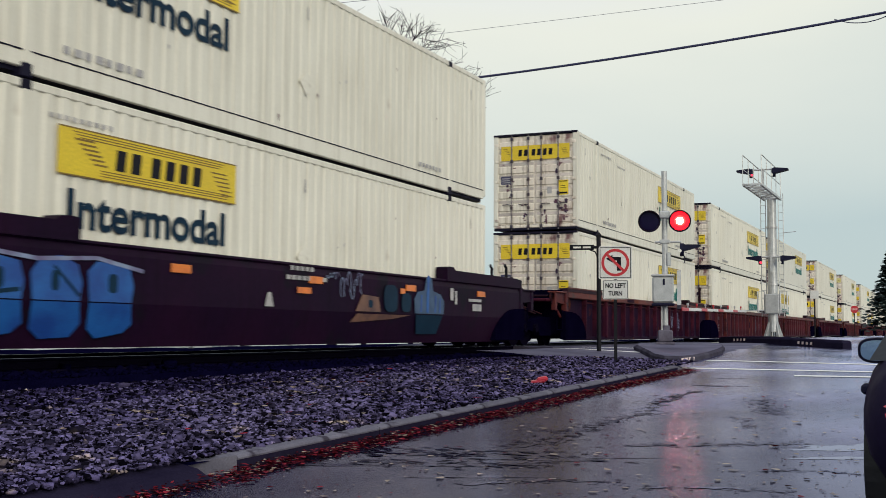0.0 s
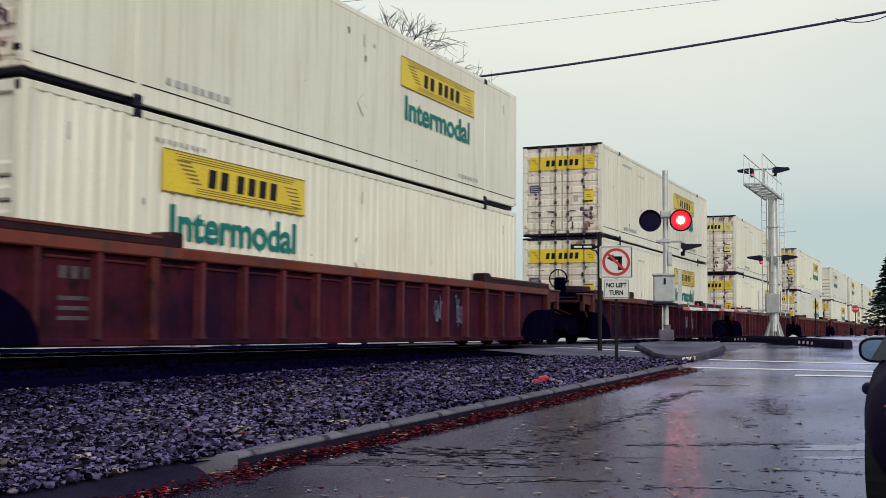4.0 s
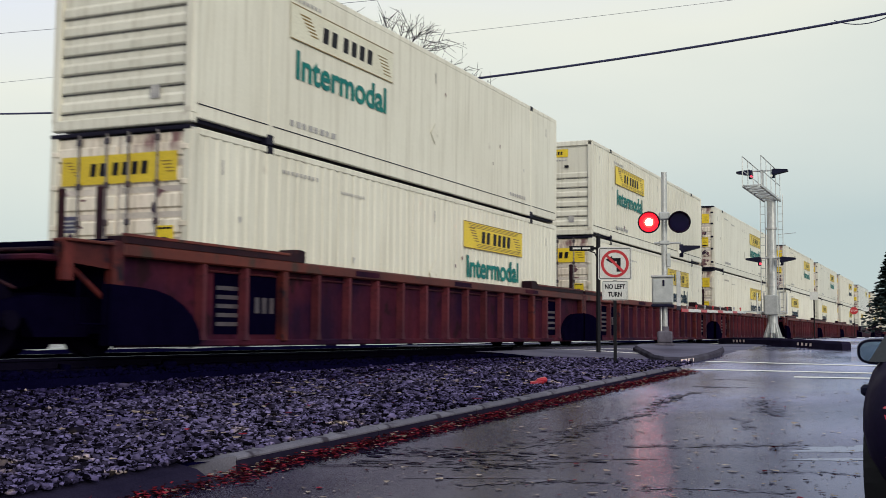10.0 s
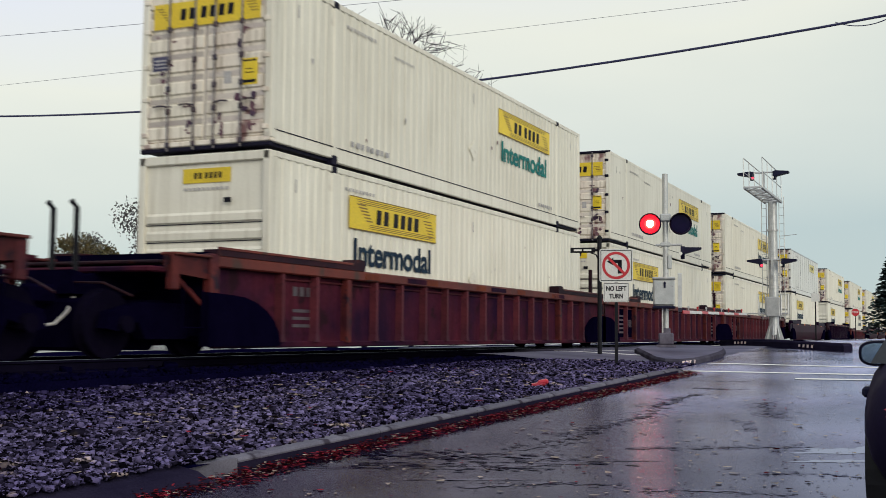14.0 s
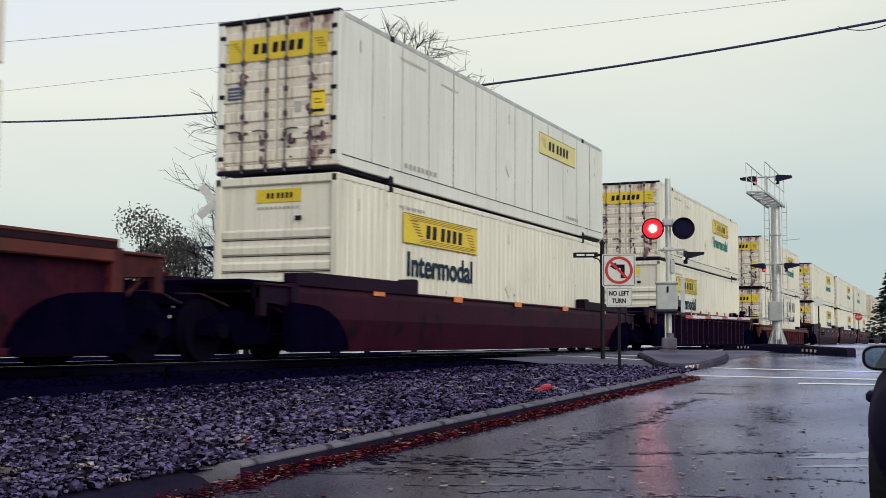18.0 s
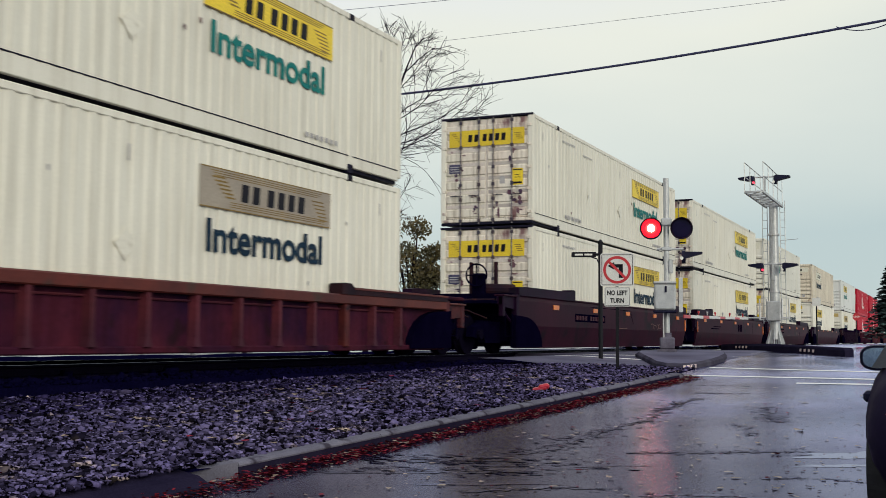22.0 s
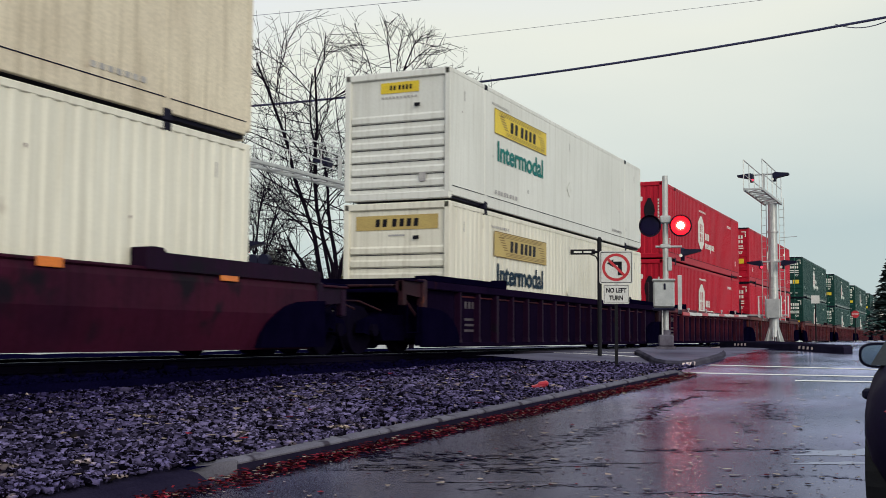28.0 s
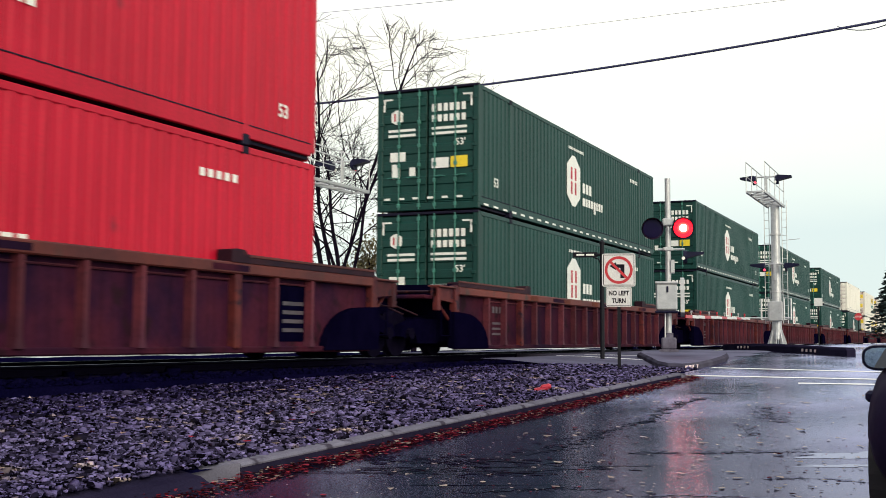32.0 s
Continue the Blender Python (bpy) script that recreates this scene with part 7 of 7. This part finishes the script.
def far_sign(name, label, cat, x, y, shape, mat, pole_h, size):
    s = thing(name, label, cat, at=pose(x, y, land_z(x, y), 0, 0, 6))
    part("post", Geo().tube([(0, 0, 0), (0, 0, pole_h)], 0.035, 8), M_POLE, s)
    k = {"oct": 8, "sq": 4}[shape]
    o = part("sign_plate", flat([[(size / 2 * math.cos(2 * math.pi * (i + 0.5) / k) / math.cos(math.pi / k), size / 2 * math.sin(2 * math.pi * (i + 0.5) / k) / math.cos(math.pi / k)) for i in range(k)]], 0.006), mat, s)
    o.matrix_basis = pose(0, -0.05, pole_h - size / 2) @ NEARFACE
    return s, o


s, o = far_sign("stop_sign", "red octagonal stop sign on a thin post", "road sign", -7.7, 103, "oct", M_SIGNRED, 2.75, 0.62)
k = lettered(words("STOP", 0.21, M_SIGNWHITE, "lettering", 0.004), "lettering", o, pose(0, 0, 0.008))
far_sign("parking_sign", "small white sign on a thin dark post", "road sign", -6.6, 62, "sq", M_SIGNWHITE, 2.5, 0.42)

# ------------------------------------------------------------ the dark car at the roadside
CAR = thing("parked_car", "dark blue-black sedan with wet paint standing on the road", "car", at=pose(0.445, 8.25, road_z(8.25), 1.5, 0, -2))
hw = 0.88
g = Geo()
def rounded_lamp(sx, z0=0.655):
    """A tail lamp that follows the rear corner."""
    lamp_geo = Geo()
    ring_pts = []
    for y, kz in ((-2.20, 0.75), (-2.17, 1.0), (-1.85, 1.0)):
        ring_pts += [(sx * 0.675 + 0.07 * math.cos(a), y + 0.22 * max(0, sx * math.cos(a)), z0 + 0.036 * kz * math.sin(a)) for a in (2 * math.pi * k / 20 for k in range(20))]
    return lamp_geo.add(ring_pts, [(r * 20 + k, r * 20 + (k + 1) % 20, (r + 1) * 20 + (k + 1) % 20, (r + 1) * 20 + k) for r in range(2) for k in range(20)] + [tuple(range(20))])


levels = [(0.28, 0.90, 2.22), (0.40, 0.97, 2.30), (0.52, 1.0, 2.33), (0.62, 1.0, 2.30), (0.72, 0.985, 2.25), (0.82, 0.95, 2.16), (0.89, 0.90, 2.04), (0.92, 0.82, 1.9)]
vs = []
for z, kx, ly in levels:
    for i in range(64):
        a = 2 * math.pi * i / 64
        vs.append((hw * kx * math.copysign(abs(math.cos(a)) ** 0.35, math.cos(a)), ly * math.copysign(abs(math.sin(a)) ** 0.42, math.sin(a)), z))
fs = [(r * 64 + i, r * 64 + (i + 1) % 64, (r + 1) * 64 + (i + 1) % 64, (r + 1) * 64 + i) for r in range(len(levels) - 1) for i in range(64)]
fs += [tuple(reversed(range(64))), tuple(range(64 * (len(levels) - 1), 64 * len(levels)))]
body = rounded_off(part("body", g.add(vs, fs), M_CARPAINT, CAR))
g = Geo()
vs = []
for z, kx, y0, y1 in ((0.89, 0.92, -1.65, 1.15), (1.36, 0.66, -0.85, 0.35), (1.42, 0.58, -0.7, 0.2)):
    vs += [(-hw * kx, y0, z), (hw * kx, y0, z), (hw * kx, y1, z), (-hw * kx, y1, z)]
g.add(vs, [(r * 4 + i, r * 4 + (i + 1) % 4, (r + 1) * 4 + (i + 1) % 4, (r + 1) * 4 + i) for r in range(2) for i in range(4)] + [(8, 9, 10, 11)])
part("greenhouse", g, M_GLASS, CAR, "dark tinted windows and roof")
for sx in (-1, 1):
    for y in (-1.38, 1.40):
        w = part("wheel", Geo().tube([(sx * 0.66, y, 0.32), (sx * 0.845, y, 0.32)], 0.32, 24), M_RUBBER, CAR)
        part("rim", Geo().tube([(sx * 0.84, y, 0.32), (sx * 0.855, y, 0.32)], 0.2, 16), M_STEEL, w)
    part("tail_lamp", rounded_lamp(sx), M_TAIL, CAR, "dim red tail lamp")
    part("rear_reflector", rounded_lamp(sx, 0.46), M_TAIL, CAR, "dim red rear reflector")
    m = part("door_mirror", Geo().tube([(sx * 0.74, 0.62, 0.87), (sx * 0.90, 0.58, 0.87)], 0.03, 8), M_LAMPBLACK, CAR)
    shell = Geo()
    ringv = []
    for y, kx in ((0.47, 0.95), (0.50, 1.0), (0.60, 0.85), (0.66, 0.45)):
        ringv += [(sx * 0.952 + 0.150 * kx * math.copysign(abs(math.cos(a)) ** 0.7, math.cos(a)), y, 0.86 + 0.094 * kx * math.copysign(abs(math.sin(a)) ** 0.7, math.sin(a))) for a in (2 * math.pi * i / 24 for i in range(24))]
    shell.add(ringv, [(r * 24 + i, r * 24 + (i + 1) % 24, (r + 1) * 24 + (i + 1) % 24, (r + 1) * 24 + i) for r in range(3) for i in range(24)] + [tuple(range(72, 96)), tuple(reversed(range(24)))])
    part("mirror_shell", shell, M_LAMPBLACK, m)
    gl = [(sx * 0.952 + 0.126 * math.copysign(abs(math.cos(a)) ** 0.7, math.cos(a)), 0.86 + 0.074 * math.copysign(abs(math.sin(a)) ** 0.7, math.sin(a))) for a in (2 * math.pi * i / 24 for i in range(24))]
    part("mirror_glass", Geo().prism(gl, "y", 0.463, 0.4695), M_MIRROR, m)
part("number_plate", Geo().soft(-0.16, 0.16, -2.345, -2.33, 0.56, 0.68, 0.005), M_SIGNWHITE, CAR, "pale number plate")
part("side_marker", Geo().soft(-0.86, -0.80, -1.62, -1.52, 0.70, 0.76, 0.015), M_LAMPBLACK, CAR)

# ------------------------------------------------------------ wires overhead
def wire(name, a, b, sag, r, label, n=28):
    a, b = Vector(a), Vector(b)
    pts = [a.lerp(b, i / n) - Vector((0, 0, sag * 4 * (i / n) * (1 - i / n))) for i in range(n + 1)]
    return solid(name, Geo().tube(pts, r, 6), M_CABLE, label, "cable", kind="thing")


def ray_point(x, y, depth):
    """A point by its bearing as tangents to the view axis, for far things."""
    m = aim(24.37, 4.40, 0.41)
    k = math.tan(radians(DEG / 2)) / 784
    return m @ Vector(((x - 784) * k * depth, (441 - y) * k * depth, -depth))


cable = wire("overhead_cable", ray_point(-220, 207, 62), ray_point(1760, -6, 40), 1.42, 0.050, "thick black overhead cable sagging across the sky")
wire("thin_wire", ray_point(-150, 80, 60), ray_point(1500, -76, 60), 0.15, 0.012, "thin overhead wire against the sky")
wire("thin_wire", ray_point(-150, 170, 75), ray_point(1500, -18, 60), 0.15, 0.010, "thin overhead wire against the sky")
tail_a, tail_b = ray_point(1478, 43, 44.3), ray_point(1600, 20, 42)
part("splice_tail", Geo().tube([tail_a.lerp(tail_b, q / 10) - Vector((0, 0, 1.4 * q / 10 * (1 - q / 10))) for q in range(11)], 0.02, 6), M_CABLE, cable, "drooping tail of a cable splice")

# ------------------------------------------------------------ trees and distance
def bare_tree(name, at, height, spread, seed, label, stems=6, thick=0.13, thin=1.0):
    """A few stems part low down and arch outwards; limbs, shoots and fine twigs fill a round crown with an uneven edge."""
    rng = random.Random(seed)
    t = thing(name, label, "tree", at=pose(*at))
    trunk, twigs = Geo(), Geo()
    zc, rz = height * 0.58, height * 0.42

    def inside(q, slack=1.0):
        a = math.atan2(q.y, q.x)
        lump = 1 + 0.08 * math.sin(3 * a + seed) + 0.07 * math.sin(7 * a + q.z)
        wide = spread * lump * slack
        return (q.x / wide) ** 2 + (q.y / wide) ** 2 + ((q.z - zc) / (rz * slack)) ** 2 < 1 or q.z < height * 0.3 and math.hypot(q.x, q.y) < spread * 0.5

    def limb(geo, p, d, length, r0, r1, k, bend, lift, sides, slack=1.0):
        pts, rs, q = [p.copy()], [r0], p.copy()
        for i in range(k):
            d = (d + Vector((rng.gauss(0, bend), rng.gauss(0, bend), rng.gauss(lift, bend * 0.6)))).normalized()
            q = q + d * length / k
            if not inside(q, slack):
                break
            pts.append(q.copy())
            rs.append(r0 + (r1 - r0) * (i + 1) / k)
        if len(pts) > 1:
            geo.tube(pts, rs, sides, False)
        return pts

    def aside(d, lo, hi):
        ang, s = rng.uniform(lo, hi), d.orthogonal().normalized()
        s = Matrix.Rotation(rng.uniform(0, 6.283), 3, d) @ s
        return (d * math.cos(ang) + s * math.sin(ang)).normalized()

    def along(pts, f):
        i = min(len(pts) - 2, int(f * (len(pts) - 1)))
        u = f * (len(pts) - 1) - i
        return pts[i].lerp(pts[i + 1], u), (pts[i + 1] - pts[i]).normalized()

    limb(trunk, Vector((0, 0, -0.4)), Vector((0, 0, 1)), 2.2, thick * 1.9, thick * 1.5, 3, 0.03, 0, 10)
    for s in range(stems):
        az = 2 * math.pi * (s + rng.uniform(-0.3, 0.3)) / stems
        tilt = rng.uniform(0.10, 0.75)
        d = Vector((math.cos(az) * math.sin(tilt), math.sin(az) * math.sin(tilt), math.cos(tilt)))
        stem = limb(trunk, Vector((0.05 * math.cos(az), 0.05 * math.sin(az), 1.4 + rng.uniform(-0.5, 0.2))), d, height * 0.95, thick * rng.uniform(0.6, 1.0), 0.018, 11, 0.09, 0.0, 7, 0.97)
        if len(stem) < 3:
            continue
        for b in range(10):
            f = 0.26 + 0.72 * (b + rng.random()) / 10
            p, d = along(stem, f)
            branch = limb(trunk, p, aside(d, 0.5, 1.15), height * 0.42 * (1.2 - 0.75 * f) * rng.uniform(0.7, 1.25), 0.036 * (1.2 - 0.6 * f), 0.009, 6, 0.15, 0.03, 5, 0.98)
            if len(branch) < 2:
                continue
            for c in range(8):
                p, d2 = along(branch, 0.15 + 0.83 * (c + rng.random()) / 8)
                shoot = limb(twigs, p, aside(d2, 0.4, 1.0), height * 0.12 * rng.uniform(0.6, 1.3), 0.0125 * thin, 0.0078 * thin, 4, 0.18, 0.04, 4, 1.02)
                if len(shoot) < 2:
                    continue
                for e in range(4):
                    p, d3 = along(shoot, rng.uniform(0.2, 1.0))
                    limb(twigs, p, aside(d3, 0.35, 0.9), height * 0.055 * rng.uniform(0.6, 1.4), 0.0085 * thin, 0.006 * thin, 2, 0.2, 0.02, 3, 1.05)
    part("trunk", trunk, M_BARK, t)
    part("crown", twigs, M_BARK, t, "fine bare twigs")
    return t


def leafy_tree(name, at, h, w, seed, label, mat, n=6000, leaf=0.095, trunk_h=0.3):
    rng = random.Random(seed)
    nr = np.random.default_rng(seed)
    t = thing(name, label, "tree", at=pose(*at))
    tr = Geo()
    clumps = []
    for i in range(13):
        a, r, z = rng.uniform(0, 6.28), w * 0.36 * math.sqrt(rng.random()), h * rng.uniform(trunk_h, 0.86)
        c = Vector((r * math.cos(a), r * math.sin(a), z))
        clumps.append((c, w * rng.uniform(0.12, 0.22)))
        tr.tube([(0, 0, h * 0.12), (c.x * 0.4, c.y * 0.4, z * 0.6), c], [0.10, 0.06, 0.03], 6, False)
    tr.tube([(0, 0, -0.3), (0.05, 0, h * 0.3), (0, 0.05, h * 0.7)], [0.16, 0.12, 0.05], 8)
    part("trunk", tr, M_BARK, t)
    vs, fs = np.zeros((n * 4, 3)), np.arange(n * 4).reshape(-1, 4)
    for i in range(n):
        c, r = clumps[i % len(clumps)]
        d = nr.normal(0, 1, 3)
        d *= r * nr.uniform(0.4, 1.15) / np.linalg.norm(d)
        p = np.array(c) + d * np.array((1, 1, 0.85))
        u, v = nr.normal(0, 1, 3), nr.normal(0, 1, 3)
        u *= leaf / np.linalg.norm(u)
        v *= leaf * 0.7 / np.linalg.norm(v)
        vs[4 * i:4 * i + 4] = (p - u, p - v, p + u, p + v)
    o = new("crown", quick("crown", vs, fs, mat))
    o.parent = t
    return t


def conifer(name, at, h, w, seed, label):
    rng = random.Random(seed)
    t = thing(name, label, "tree", at=pose(*at))
    part("trunk", Geo().tube([(0, 0, -0.3), (0, 0, h * 0.97)], [0.22, 0.02], 8), M_BARK, t)
    g = Geo()
    for i in range(900):
        f = rng.random() ** 0.8
        z = h * (0.10 + 0.88 * f)
        reach = w / 2 * (1 - f) * rng.uniform(0.75, 1.12) + 0.12
        a = rng.uniform(0, 6.283)
        d = Vector((math.cos(a), math.sin(a), 0))
        s = Vector((-d.y, d.x, 0))
        for k in range(5):
            p = d * reach * (k + 1) / 5 + Vector((0, 0, z - 0.10 * reach * (k / 4) ** 2))
            ww = 0.10 + 0.16 * (1 - k / 5)
            for sg in (-1, 1):
                q = p + s * sg * ww * 1.6 + d * 0.16 + Vector((0, 0, rng.uniform(-0.14, 0.06)))
                g.add([p, q, p + d * 0.30 + Vector((0, 0, -0.05))], [(0, 1, 2)])
    part("crown", g, M_NEEDLE, t)
    return t


def spot(x, depth, z):
    p = ray_point(x, 560, depth)
    return p.x, p.y, z


bare_tree("bare_tree", spot(590, 46, -0.36), 14.2, 7.0, 5, "tall bare many-stemmed tree with dark twigs in a round crown", 7, 0.12)
bare_tree("bare_tree", spot(432, 50, -0.36), 8.6, 2.9, 9, "slender bare tree with thin spreading twigs", 4, 0.07, 0.7)
leafy_tree("autumn_bush", spot(728, 60, -0.36), 8.0, 4.6, 31, "olive and gold autumn tree behind the train", M_AUTUMN)
leafy_tree("autumn_bush", spot(645, 58, -0.36), 6.2, 4.4, 32, "olive and gold autumn tree behind the train", M_AUTUMN)
for i, (x, d, h, w) in enumerate(((250, 75, 9.9, 7.4), (340, 80, 9.4, 6.0), (150, 82, 8.6, 6.4), (205, 88, 9.4, 6.5), (60, 95, 6.4, 5.5), (-60, 90, 7.0, 6.0), (440, 85, 7.0, 5.0), (515, 80, 7.6, 5.0))):
    leafy_tree("roadside_tree", spot(x, d, -0.36), h, w, 40 + i, "dull green and tawny tree beyond the tracks", M_FOLIAGE if i % 3 != 2 else M_AUTUMN, 6000, 0.11)
conifer("evergreen_tree", spot(1592, 62, 0.1), 5.6, 3.4, 3, "dark blue-green evergreen beside the road")
for i in range(8):
    leafy_tree("distant_tree", (-9 + 9 * (i % 2) + i * 3.0, 240 + 14 * i, 0.1), 7 + (i % 3), 9, 60 + i, "hazy dark trees at the end of the road", M_FOLIAGE, 1200, 0.4)

# pale low buildings beyond the tracks, seen under the cars
for x, d, w, h in ((262, 88, 9, 3.2), (20, 95, 12, 3.0)):
    p = spot(x, d, -0.36)
    b = thing("far_house", "low pale building beyond the tracks", "building", at=pose(*p, 0, 0, 28))
    part("wall", Geo().box(-w / 2, w / 2, 0, 6, 0, h * 0.55), M_BUILDING, b)
    part("roof", Geo().prism([(-0.4, h * 0.55), (3, h * 0.9), (6.4, h * 0.55)], "x", -w / 2 - 0.3, w / 2 + 0.3), M_ROOF, b)

# red litter on the ballast
lx, ly = -5.05, 14.3
lit = Geo().soft(-0.12, 0.09, -0.05, 0.05, 0, 0.055, 0.02).soft(-0.02, 0.13, -0.04, 0.06, 0.01, 0.08, 0.025)
lit.move(pose(lx, ly, gravel_z(lx, ly), 8, -12, 20))
solid("red_litter", lit, M_LITTER, "crumpled red plastic litter on the ballast", "litter", kind="thing")


# ------------------------------------------------------------ what moves
def motions():
    for ob, start, z in moving:
        rows = []
        for t in (0, 1 / 30, 8, 16, 24, 32 - 1 / 30, 32):
            rows.append((t, pose(TRACK_X, start - SPEED * t, z)))
        walk(ob, rows)
    # each flasher lens turns its lit face out in turn
    period, first, lit_for = 1.312, 0.56, 0.61
    for ob, sx in lenses:
        home = pose(0, -0.13, 0)
        lit_now = sx > 0
        ang = 0 if lit_now else 180
        rows = [(0, home @ pose(0, 0, 0, 0, 0, ang))]
        t = first
        switch = []
        while t < 32:
            off = t + lit_for
            switch += [t, off - 0.06 if 12.9 < off < 13.02 else off + 0.04 if 8.9 < off < 9.05 else off]
            t += period
        for s in switch:
            if s + 0.07 > 32:
                break
            rows.append((s - 1 / 30, home @ pose(0, 0, 0, 0, 0, ang)))
            rows.append((s, home @ pose(0, 0, 0, 0, 0, ang + 60)))
            rows.append((s + 1 / 30, home @ pose(0, 0, 0, 0, 0, ang + 120)))
            ang = (ang + 180) % 360
            rows.append((s + 2 / 30, home @ pose(0, 0, 0, 0, 0, ang)))
        rows.append((32, home @ pose(0, 0, 0, 0, 0, ang)))
        walk(ob, rows)


motions()
